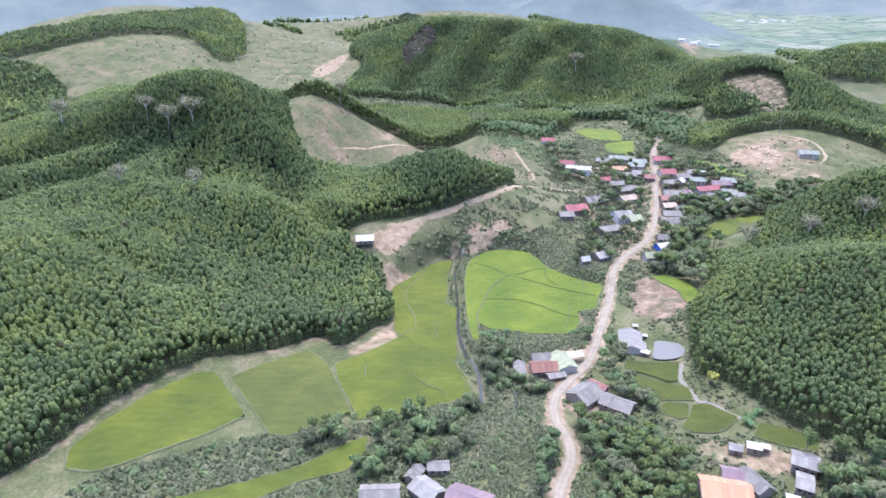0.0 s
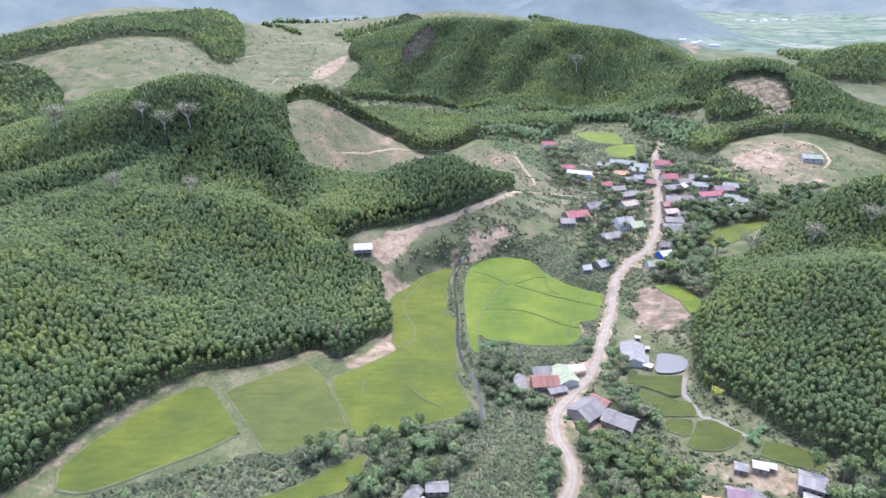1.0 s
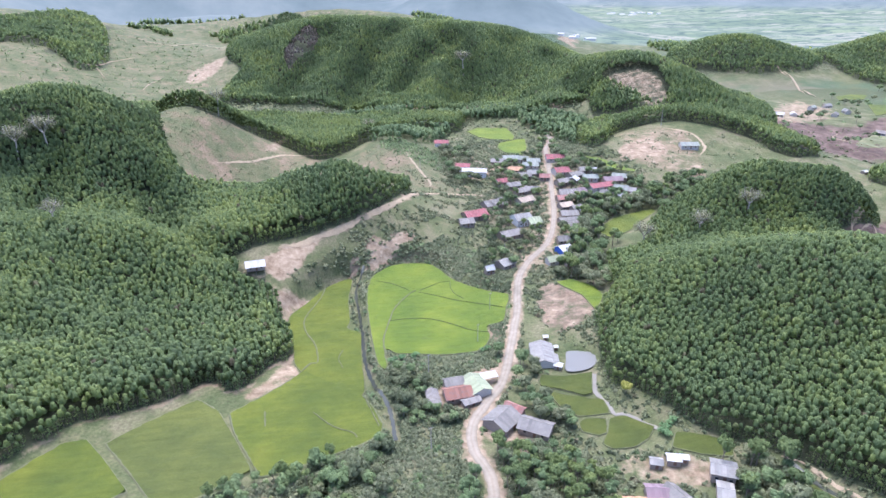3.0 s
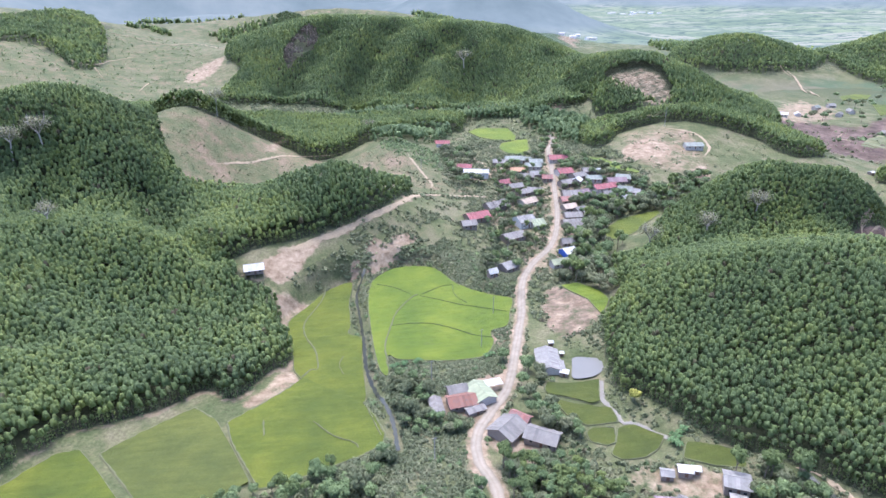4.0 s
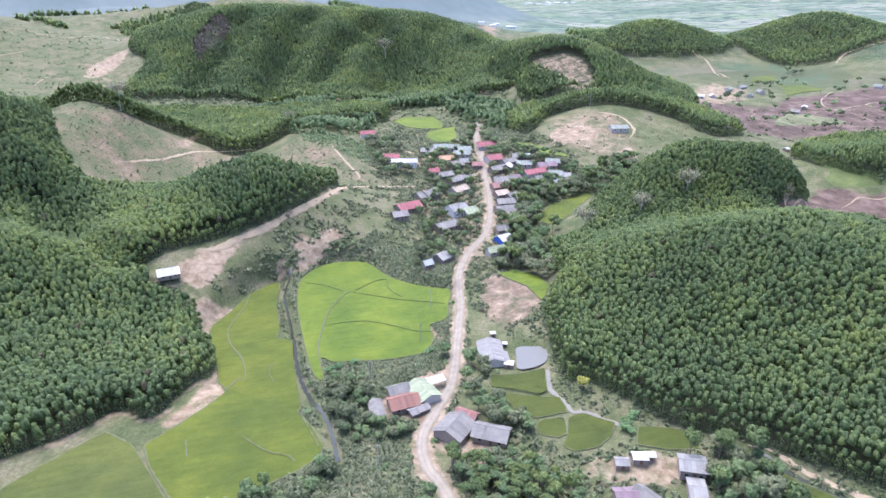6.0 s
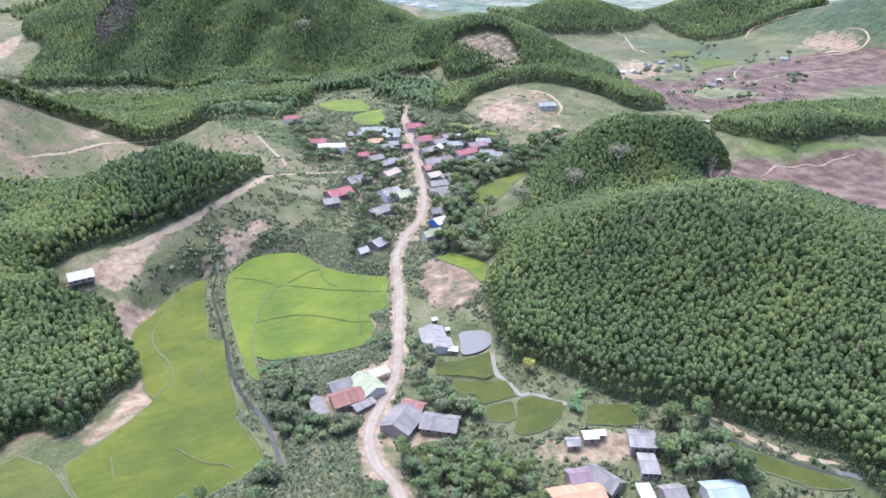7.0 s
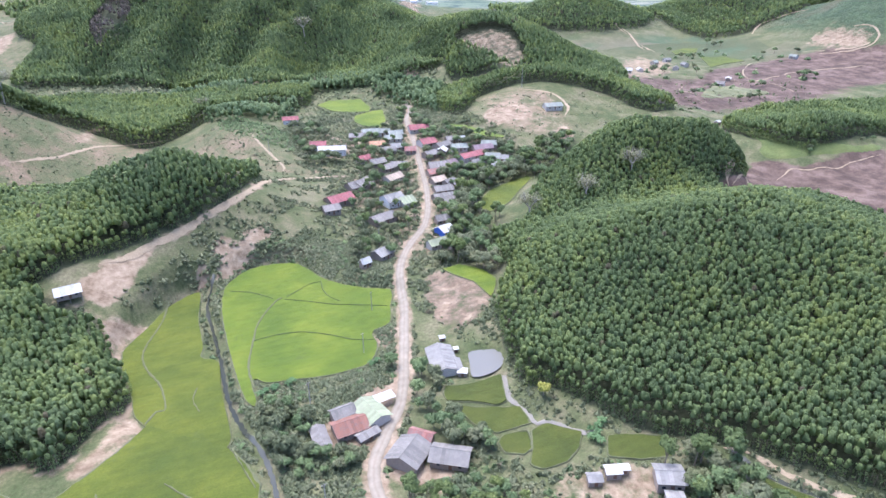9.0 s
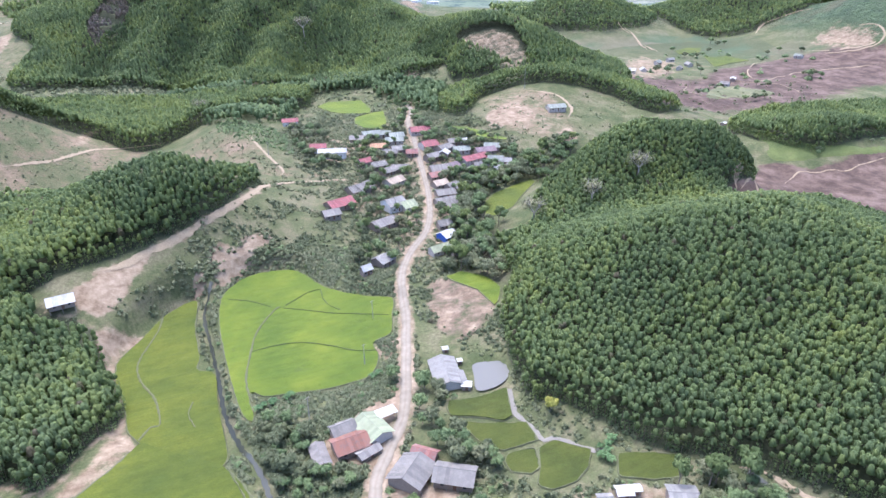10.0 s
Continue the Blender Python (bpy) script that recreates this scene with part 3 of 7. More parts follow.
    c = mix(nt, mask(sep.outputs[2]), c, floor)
    c = mix(nt, mask(sep.outputs[0]), c, earth)
    nt.links.new(c, b.inputs["Base Color"])
    tops = node(nt, "Math")
    tops.operation = "MULTIPLY"
    nt.links.new(noise_of(nt, 0.07, 5, 0.8), tops.inputs[0])
    nt.links.new(sf.outputs[0], tops.inputs[1])
    first = node(nt, "Bump", Strength=1.0, Distance=14.0)
    nt.links.new(tops.outputs[0], first.inputs["Height"])
    second = node(nt, "Bump", Strength=0.7, Distance=0.5)
    nt.links.new(noise_of(nt, 0.7, 6, 0.7), second.inputs["Height"])
    nt.links.new(first.outputs["Normal"], second.inputs["Normal"])
    nt.links.new(second.outputs["Normal"], b.inputs["Normal"])
    return m


def rice_material(name, low, mid, high):
    m, nt, b = material(name, 0.85, 0, 0.2)
    c = ramp(nt, noise_of(nt, 0.055, 5, 0.6), (0.32, low), (0.5, mid), (0.68, high))
    f = ramp(nt, noise_of(nt, 2.2, 4, 0.75), (0.3, grey(0.68)), (0.65, grey(1.15)))
    c = mix(nt, 0.7, c, f, "MULTIPLY")
    pos = nt.nodes.new("ShaderNodeNewGeometry").outputs["Position"]
    along = node(nt, "Mapping", Scale=(0.09, 0.5, 0.0), Rotation=(0, 0, 0.5))
    nt.links.new(pos, along.inputs["Vector"])
    rows = ramp(nt, noise_of(nt, 1.0, 6, 0.7, along.outputs[0]), (0.36, grey(0.72)), (0.5, grey(1.0)), (0.66, grey(1.22)))
    thin = ramp(nt, noise_of(nt, 0.16, 5, 0.75), (0.60, grey(0)), (0.72, grey(0.55)))
    c = mix(nt, 0.45, c, rows, "MULTIPLY")
    nt.links.new(mix(nt, thin, c, (0.06, 0.078, 0.02)), b.inputs["Base Color"])
    bump(nt, b, noise_of(nt, 2.5, 4, 0.8), 0.8, 0.25)
    return m


def road_material():
    """Packed earth: paler wheel ruts, duller crown and edges, patches of damp and dust."""
    m, nt, b = material("packed_earth_road", 0.95, 0, 0.15)
    across = nt.nodes.new("ShaderNodeAttribute")
    across.attribute_name = "across"
    wob = node(nt, "Math")
    wob.operation = "MULTIPLY_ADD"
    nt.links.new(noise_of(nt, 0.22, 3), wob.inputs[0])
    wob.inputs[1].default_value = 0.5
    nt.links.new(across.outputs["Fac"], wob.inputs[2])
    side = node(nt, "Math")
    side.operation = "ADD"
    nt.links.new(wob.outputs[0], side.inputs[0])
    side.inputs[1].default_value = -0.25
    size = node(nt, "Math")
    size.operation = "ABSOLUTE"
    nt.links.new(side.outputs[0], size.inputs[0])
    ruts = ramp(nt, size.outputs[0], (0.05, (0.205, 0.172, 0.13)), (0.3, (0.23, 0.195, 0.148)), (0.5, (0.225, 0.191, 0.145)), (0.75, (0.2, 0.168, 0.126)), (1.0, (0.165, 0.139, 0.1)))
    spots = ramp(nt, noise_of(nt, 0.3, 5, 0.65), (0.35, grey(0.84)), (0.65, grey(1.12)))
    nt.links.new(mix(nt, 1.0, ruts, spots, "MULTIPLY"), b.inputs["Base Color"])
    bump(nt, b, noise_of(nt, 1.6, 4), 0.4, 0.05)
    return m


M_GROUND = ground_material()
M_RICE = rice_material("ripening_rice", (0.05, 0.068, 0.009), (0.071, 0.088, 0.01), (0.096, 0.108, 0.012))
M_RICE_GREEN = rice_material("green_rice", (0.06, 0.092, 0.01), (0.084, 0.115, 0.011), (0.115, 0.14, 0.014))
M_RICE_DULL = rice_material("dull_rice", (0.036, 0.048, 0.009), (0.05, 0.062, 0.01), (0.068, 0.076, 0.013))
M_RICE_MIDDLE = rice_material("young_dull_rice", (0.048, 0.06, 0.014), (0.065, 0.077, 0.016), (0.084, 0.094, 0.019))
M_ROAD = road_material()
M_BUND = plain("dry_grass_bund", (0.065, 0.08, 0.034), (0.135, 0.128, 0.07), 0.5, 0.95, 0, 3.0, 0.1)
M_BUND_GREEN = plain("rank_grass_bund", (0.05, 0.07, 0.022), (0.09, 0.11, 0.04), 0.5, 0.95, 0, 3.0, 0.1)
M_WATER_POND = material("muddy_pond_water", 0.2, 0, 0.3)[0]
M_WATER_POND.node_tree.nodes["Principled BSDF"].inputs["Base Color"].default_value = (0.128, 0.122, 0.104, 1)
M_WATER = material("stream_water", 0.25, 0, 0.25)[0]
M_WATER.node_tree.nodes["Principled BSDF"].inputs["Base Color"].default_value = (0.04, 0.043, 0.034, 1)
M_ACACIA = foliage("acacia_leaves", (0.11, 0.15, 0.07), (0.17, 0.222, 0.085), (0.275, 0.315, 0.09), see=0.55)
M_SCRUB = foliage("scrub_leaves", (0.085, 0.106, 0.052), (0.135, 0.15, 0.078), (0.205, 0.207, 0.12), 0.05, see=0.3)
M_BROAD = foliage("broad_leaves", (0.088, 0.126, 0.057), (0.13, 0.178, 0.074), (0.195, 0.245, 0.1), 0.06, see=0.3)
M_BANANA = foliage("banana_leaves", (0.06, 0.11, 0.04), (0.13, 0.20, 0.08), (0.25, 0.30, 0.16), 0.06)
M_STEM = plain("young_acacia_stems", (0.15, 0.12, 0.085), (0.23, 0.185, 0.135), 2.0, 0.95)
M_BARK = plain("grey_bark", (0.16, 0.13, 0.10), (0.26, 0.22, 0.17), 2.0, 0.95)


# ---- builders ----
def mesh_object(name, verts, faces, mat, parent=None, label="", smooth=False):
    me = bpy.data.meshes.new(name)
    me.from_pydata([tuple(v) for v in verts], [], [tuple(f) for f in faces])
    me.materials.append(mat)
    if smooth:
        me.polygons.foreach_set("use_smooth", [True] * len(me.polygons))
    ob = new(name, me)
    if parent is not None:
        ob.parent = parent
    return tagged(ob, label)


def facets_object(name, verts, mats, slots=None, tone=None, normals=None):
    """Many loose triangles from an array of shape (n, 3, 3); normals of the same shape round a crown off."""
    n = len(verts)
    me = bpy.data.meshes.new(name)
    me.vertices.add(n * 3)
    me.vertices.foreach_set("co", verts.astype(np.float32).ravel())
    me.loops.add(n * 3)
    me.loops.foreach_set("vertex_index", np.arange(n * 3, dtype=np.int32))
    me.polygons.add(n)
    me.polygons.foreach_set("loop_start", np.arange(n, dtype=np.int32) * 3)
    for mat in mats:
        me.materials.append(mat)
    if slots is not None:
        me.polygons.foreach_set("material_index", slots.astype(np.int32))
    me.update(calc_edges=True)
    att = me.attributes.new("plant", "FLOAT", "FACE")
    att.data.foreach_set("value", (np.full(n, 0.5) if tone is None else tone).astype(np.float32))
    if normals is not None:
        att = me.attributes.new("custom_normal", "FLOAT_VECTOR", "CORNER")
        att.data.foreach_set("vector", normals.astype(np.float32).ravel())
        me.update()
    return new(name, me)


def outward(tri, centre, squash, rnd, rough=0.38):
    """Normals of a rounded mass about a centre, each corner a little askew as leaves are."""
    d = (tri - np.array(centre)) / np.array(squash)
    d = d / (np.linalg.norm(d, axis=-1, keepdims=True) + 1e-6) + rnd.normal(0, rough, tri.shape[:1] + (1, 3))
    return d / (np.linalg.norm(d, axis=-1, keepdims=True) + 1e-6)


def sprays(centres, normals, size, rnd):
    """A pointed leaf spray, one triangle, at each centre."""
    n = len(centres)
    nrm = normals / np.linalg.norm(normals, axis=1)[:, None]
    t = np.cross(nrm, rnd.normal(0, 1, (n, 3)))
    t /= np.linalg.norm(t, axis=1)[:, None]
    b = np.cross(nrm, t)
    s = size * rnd.uniform(0.65, 1.35, (n, 1))
    return np.stack([centres - t * s * 0.55 - b * s * 0.4, centres + t * s * 0.5 - b * s * 0.45, centres + b * s * 0.85], 1)


def clump(rnd, segs, rings, centre, wide, half, rough, low=0.5, taper=0.14):
    """Triangles over a ragged egg-shaped mass of leaves, open below."""
    rows = []
    for k in range(rings):
        up = 0.86 - (0.86 + low) * (k + 0.35 * (rings == 1)) / max(rings - 1, 1) if rings > 1 else -low
        out = math.sqrt(max(1 - up * up, 0.02)) * (1 - taper * up)
        a = (np.arange(segs) + rnd.uniform(-0.3, 0.3, segs) + 0.5 * (k % 2)) * 6.283 / segs
        r = wide * out * (1 + rough * rnd.uniform(-1, 1, segs))
        z = half * (up + 0.5 * rough * rnd.uniform(-1, 1, segs))
        rows.append(np.stack([np.cos(a) * r, np.sin(a) * r, z], 1))
    top = np.array([rnd.normal(0, 0.1 * wide), rnd.normal(0, 0.1 * wide), half])
    tri = [(top, rows[0][j], rows[0][(j + 1) % segs]) for j in range(segs)]
    for p, q in zip(rows, rows[1:]):
        for j in range(segs):
            i = (j + 1) % segs
            tri += [(p[j], q[j], q[i]), (p[j], q[i], p[i])]
    return np.array(tri) + np.array(centre)


def part(name, bm, mat, parent, label=""):
    me = bpy.data.meshes.new(name)
    bm.to_mesh(me)
    bm.free()
    me.materials.append(mat)
    ob = new(name, me)
    ob.parent = parent
    return tagged(ob, label)


def box(bm, x0, y0, z0, x1, y1, z1):
    v = [bm.verts.new((x, y, z)) for z in (z0, z1) for x, y in ((x0, y0), (x1, y0), (x1, y1), (x0, y1))]
    for f in ((3, 2, 1, 0), (4, 5, 6, 7), (0, 1, 5, 4), (1, 2, 6, 5), (2, 3, 7, 6), (3, 0, 4, 7)):
        bm.faces.new([v[k] for k in f])
    return bm


# ---- ground ----
def spaced(lo, hi, step, out_lo, out_hi, grow=1.09):
    mid = list(np.arange(lo, hi + step, step))
    a, s = [mid[0]], step
    while a[-1] > out_lo:
        s *= grow
        a.append(a[-1] - s)
    b, s = [mid[-1]], step
    while b[-1] < out_hi:
        s *= grow
        b.append(b[-1] + s)
    return np.array(a[:0:-1] + mid + b[1:])


EAST_DARK = [(300, 470), (380, 440), (470, 430), (560, 450), (640, 470), (560, 520), (470, 540), (400, 560), (360, 510)]
VILLAGE_CORE = [(92, 300), (84, 340), (84, 380), (104, 430), (84, 450), (110, 476), (150, 480), (166, 450), (190, 410), (180, 385), (150, 380), (138, 340), (120, 310), (104, 296)]


def build_ground():
    xs, ys = spaced(-130, 330, 2.2, -4300, 4300), spaced(100, 520, 2.2, -2500, 4700)
    gx, gy = np.meshgrid(xs, ys)
    x, y = gx.ravel(), gy.ravel()
    z = height(x, y)
    nx, ny = len(xs), len(ys)
    i = (np.arange(ny - 1)[:, None] * nx + np.arange(nx - 1)[None]).ravel()
    faces = np.stack([i, i + 1, i + nx + 1, i + nx], 1)
    # the far part of the sheet dips under the distant plain and mountains
    z = z - 45.0 * rise(1400, 1500, np.hypot(x, y)) * (np.abs(np.arctan2(x, y) + 0.11) < 1.1)
    me = bpy.data.meshes.new("ground")
    me.vertices.add(len(x))
    me.vertices.foreach_set("co", np.stack([x, y, z], 1).astype(np.float32).ravel())
    me.loops.add(faces.size)
    me.loops.foreach_set("vertex_index", faces.astype(np.int32).ravel())
    me.polygons.add(len(faces))
    me.polygons.foreach_set("loop_start", np.arange(len(faces), dtype=np.int32) * 4)
    me.polygons.foreach_set("use_smooth", np.ones(len(faces), bool))
    me.materials.append(M_GROUND)
    me.update(calc_edges=True)
    cover = np.zeros((len(x), 4), np.float32)

    def lay(channel, plan, soft=4.0, most=1.0):
        line = smooth_outline(plan, 3)
        g = edge_gap(line, x, y)
        cover[:, channel] = np.maximum(cover[:, channel], most * rise(soft, -soft, g))

    for plan, most in ((SCAR, 0.34), (KNOLL_EARTH, 0.3), (EARTH_ORANGE, 0.85), (EARTH_ORANGE_B, 0.85), (EARTH_KNOB, 0.5), (EARTH_CUT, 0.45)):
        lay(0, plan, 4.0, most)
    for plan in (EARTH_SLOPE_A, EARTH_SLOPE_B):
        lay(0, plan, 1.8, 0.8)
    near = (x > -50) & (x < 110) & (y > 280) & (y < 430)
    cover[near, 0] = np.maximum(cover[near, 0], 0.45 * rise(2.6, 0.9, edge_gap(smooth_outline(TRACK_WEST, 5, False), x[near], y[near], False)))
    lay(0, VILLAGE_CORE, 10.0, 0.36)
    lay(0, EARTH_SAND, 1.2, 0.9)
    lay(0, SCHOOL_YARD, 3.0, 0.85)
    for plan in (EARTH_FOOT, EARTH_FOOT_B):
        lay(0, plan, 4.0, 0.8)
    for plan in (YARD_WEST, EARTH_PATCH, FARMYARD, SHED_YARD, YARD_MIDDLE):
        lay(0, plan, 2.5, 0.42 if plan is SHED_YARD else 0.75 if plan is YARD_WEST else 0.62)
    for plan in (EARTH_FAR_A, EARTH_FAR_B, EARTH_FAR_C, EARTH_FAR_D, EARTH_HAMLET, EARTH_QUARRY):
        lay(0, plan, 6.0, 0.42 if plan is EARTH_HAMLET else 0.6)
    for plan in (BANK, DRY_LOT, BANK_UPPER):
        lay(0, plan, 2.5, 0.32 if plan is DRY_LOT else 0.5)
    near = (x > 5) & (x < 205) & (y > 95) & (y < 570)
    cover[near, 0] = np.maximum(cover[near, 0], 0.46 * rise(5.5, 2.0, edge_gap(ROAD_LINE, x[near], y[near], False)))
    near = (x > -130) & (x < -10) & (y > 130) & (y < 300)
    cover[near, 0] = np.maximum(cover[near, 0], 0.36 * rise(2.6, 0.3, np.abs(edge_gap(smooth_outline(FOREST_LEFT, 3), x[near], y[near]) - 1.0)))
    lay(1, CLEARED, 8.0)
    lay(3, PLOUGHED, 6.0)
    lay(3, DRY_LOT, 3.0, 0.42)
    lay(3, PLOUGHED_FAR, 18.0)
    lay(3, EAST_DARK, 20.0, 0.6)
    lay(1, KNOLL_EARTH, 10.0, 0.8)
    lay(1, SCAR, 6.0, 0.9)
    # the darkened floor tone goes under every stand
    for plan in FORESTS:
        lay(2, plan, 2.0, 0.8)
    cover[:, 1] = np.maximum(cover[:, 1], rise(620, 760, np.hypot(x, y)) * rise(1500, 1250, np.hypot(x, y)) * 0.3 * rise(0, -200, x - 0.2 * y))
    far = np.hypot(x, y)
    wide = np.zeros((len(x), 4), np.float32)
    wide[:, 0] = np.maximum(rise(1150, 1400, far) * rise(24, 48, z), 0.85 * rise(560, 700, far) * rise(22, 40, z) * rise(150, 320, x))
    wide[:, 1] = rise(780, 960, far) * rise(26, 12, z)
    att = me.color_attributes.new("distance_cover", "FLOAT_COLOR", "POINT")
    att.data.foreach_set("color", wide.ravel())
    att = me.color_attributes.new("cover", "FLOAT_COLOR", "POINT")
    att.data.foreach_set("color", cover.ravel())
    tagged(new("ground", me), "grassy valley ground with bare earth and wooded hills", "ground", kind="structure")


def build_backdrop():
    """Far chains of mountains and the far plain, well beyond the place itself; haze is painted in as pale bluish colour
    and glow.
    """
    m, nt, b = material("painted_haze_distance", 1.0, 0, 0.0)
    pos = nt.nodes.new("ShaderNodeNewGeometry").outputs["Position"]
    hill = nt.nodes.new("ShaderNodeAttribute")
    hill.attribute_name = "upland"
    stretch = node(nt, "Mapping", Scale=(0.006, 0.012, 0.0), Rotation=(0, 0, 0.16))
    nt.links.new(pos, stretch.inputs["Vector"])
    plots = node(nt, "TexVoronoi", Scale=1.0)
    nt.links.new(stretch.outputs[0], plots.inputs["Vector"])
    one = nt.nodes.new("ShaderNodeSeparateColor")
    nt.links.new(plots.outputs["Color"], one.inputs[0])
    # field, belt and wood tones already paled and blued by painted haze
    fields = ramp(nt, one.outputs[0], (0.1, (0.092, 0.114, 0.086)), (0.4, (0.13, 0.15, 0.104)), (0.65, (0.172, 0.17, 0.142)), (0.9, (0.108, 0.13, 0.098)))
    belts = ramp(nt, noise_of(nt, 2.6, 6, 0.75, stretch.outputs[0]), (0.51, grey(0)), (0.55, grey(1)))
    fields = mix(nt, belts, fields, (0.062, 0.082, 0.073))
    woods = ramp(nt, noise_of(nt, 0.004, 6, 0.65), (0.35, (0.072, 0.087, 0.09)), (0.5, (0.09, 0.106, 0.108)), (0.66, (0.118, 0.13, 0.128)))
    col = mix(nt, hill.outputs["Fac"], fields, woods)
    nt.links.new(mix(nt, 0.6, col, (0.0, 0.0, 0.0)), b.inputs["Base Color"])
    # emission stands in for air haze; the land itself is no light source
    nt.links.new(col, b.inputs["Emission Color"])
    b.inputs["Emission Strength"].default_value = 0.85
    r = np.concatenate([np.arange(1380, 2600, 32), np.arange(2600, 4900, 90)])
    a = np.radians(np.arange(-75, 62, 0.75))
    rr, aa = np.meshgrid(r, a, indexing="ij")
    x, y = (rr * np.sin(aa)).ravel(), (rr * np.cos(aa)).ravel()
    z = height(x, y) + 2.5 - 14.0 * rise(1440, 1380, rr.ravel())
    n = len(a)
    i = (np.arange(len(r) - 1)[:, None] * n + np.arange(n - 1)[None]).ravel()
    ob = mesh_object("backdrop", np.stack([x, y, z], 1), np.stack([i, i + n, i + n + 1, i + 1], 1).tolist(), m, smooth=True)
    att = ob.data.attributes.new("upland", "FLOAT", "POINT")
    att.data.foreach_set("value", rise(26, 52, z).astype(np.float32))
    tagged(ob, "far mountains and fields with haze painted into colour and glow", "distance", kind="structure")


FORESTS = [FOREST_LEFT, FOREST_SADDLE, FOREST_BIG, FOREST_SCAR, FOREST_RIGHT, FOREST_KNOLL, FOREST_EAST, FOREST_FAR_EAST, FOREST_MOUNT, FOREST_FAR_WEST, FOREST_WEST]
build_ground()
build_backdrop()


def ribbon(name, line, half, lift, mat, crown=0.0, ragged=0.0, seed=1, cross=4, fade=0.0):
    """A band laid along a line on the ground."""
    r = np.random.RandomState(seed)
    d = np.gradient(line, axis=0)
    d /= np.linalg.norm(d, axis=1)[:, None] + 1e-9
    side = np.stack([-d[:, 1], d[:, 0]], 1)
    half = np.asarray(half) * np.ones(len(line))
    if fade:
        along = np.r_[0, np.cumsum(np.hypot(*np.diff(line, axis=0).T))]
        half = half * (0.15 + 0.85 * rise(0, fade, np.minimum(along, along[-1] - along))) * (1 + 0.22 * waves(line[:, 0], line[:, 1], 9, seed))
    verts, faces, n = [], [], 2 * cross + 1
    for k in range(len(line)):
        wl, wr = half[k] + ragged * r.uniform(-1, 1), half[k] + ragged * r.uniform(-1, 1)
        for j in range(-cross, cross + 1):
            u = j / cross
            p = line[k] + side[k] * u * (wl if u < 0 else wr)
            verts.append((p[0], p[1], crown * (1 - u * u)))
    v = np.array(verts)
    v[:, 2] += height(v[:, 0], v[:, 1]) + lift
    for k in range(len(line) - 1):
        for j in range(n - 1):
            a = k * n + j
            faces.append((a, a + n, a + n + 1, a + 1))
    ob = mesh_object(name, v, faces, mat, smooth=True)
    att = ob.data.attributes.new("across", "FLOAT", "POINT")
    att.data.foreach_set("value", np.tile(np.arange(-cross, cross + 1) / cross, len(line)).astype(np.float32))
    return ob


def resample(line, step):
    seg = np.r_[0, np.cumsum(np.hypot(*np.diff(line, axis=0).T))]
    at = np.arange(0, seg[-1], step)
    return np.stack([np.interp(at, seg, line[:, 0]), np.interp(at, seg, line[:, 1])], 1)


tagged(ribbon("road", resample(ROAD_LINE, 1.6), 1.75 - 0.1 * rise(290, 340, resample(ROAD_LINE, 1.6)[:, 1]), 0.16, M_ROAD, 0.12, 0.2, 2), "pale packed-earth village road with worn edges", "road", kind="structure")
tagged(ribbon("stream", resample(STREAM_LINE, 1.5), 0.6, 0.5, M_WATER, 0, 0.3, 3, 2), "narrow dark stream between the rice fields", "stream", kind="structure")


def field(title, mat, crop=0.45):
    from mathutils.geometry import delaunay_2d_cdt
    line, level = FIELD_PLANS[title]
    ring = resample(np.vstack([line, line[:1]]), 1.6)
    lo, hi = ring.min(0), ring.max(0)
    gx, gy = np.meshgrid(np.arange(lo[0], hi[0], 1.7), np.arange(lo[1], hi[1], 1.7))
    gx, gy = gx.ravel() + waves(gx.ravel(), gy.ravel(), 5, 8) * 0.3, gy.ravel() + waves(gx.ravel(), gy.ravel(), 5, 9) * 0.3
    keep = edge_gap(ring, gx, gy) < -0.9
    pts = [Vector(p) for p in ring] + [Vector(p) for p in zip(gx[keep], gy[keep])]
    n = len(ring)
    out, _, tri, _, _, _ = delaunay_2d_cdt(pts, [], [list(range(n))], 1, 1e-4)
    xy = np.array([tuple(p) for p in out])
    z = level + crop + 0.10 * waves(xy[:, 0], xy[:, 1], 7, 11) + 0.08 * waves(xy[:, 0], xy[:, 1], 2.6, 12)
    verts = [(*p, q) for p, q in zip(xy, z)] + [(*p, level - 0.7) for p in ring]
    faces = [tuple(f) for f in tri]
    m = len(xy)
    faces += [(k, m + k, m + (k + 1) % n, (k + 1) % n) for k in range(n)]
    return mesh_object("rice_field", verts, faces, mat)


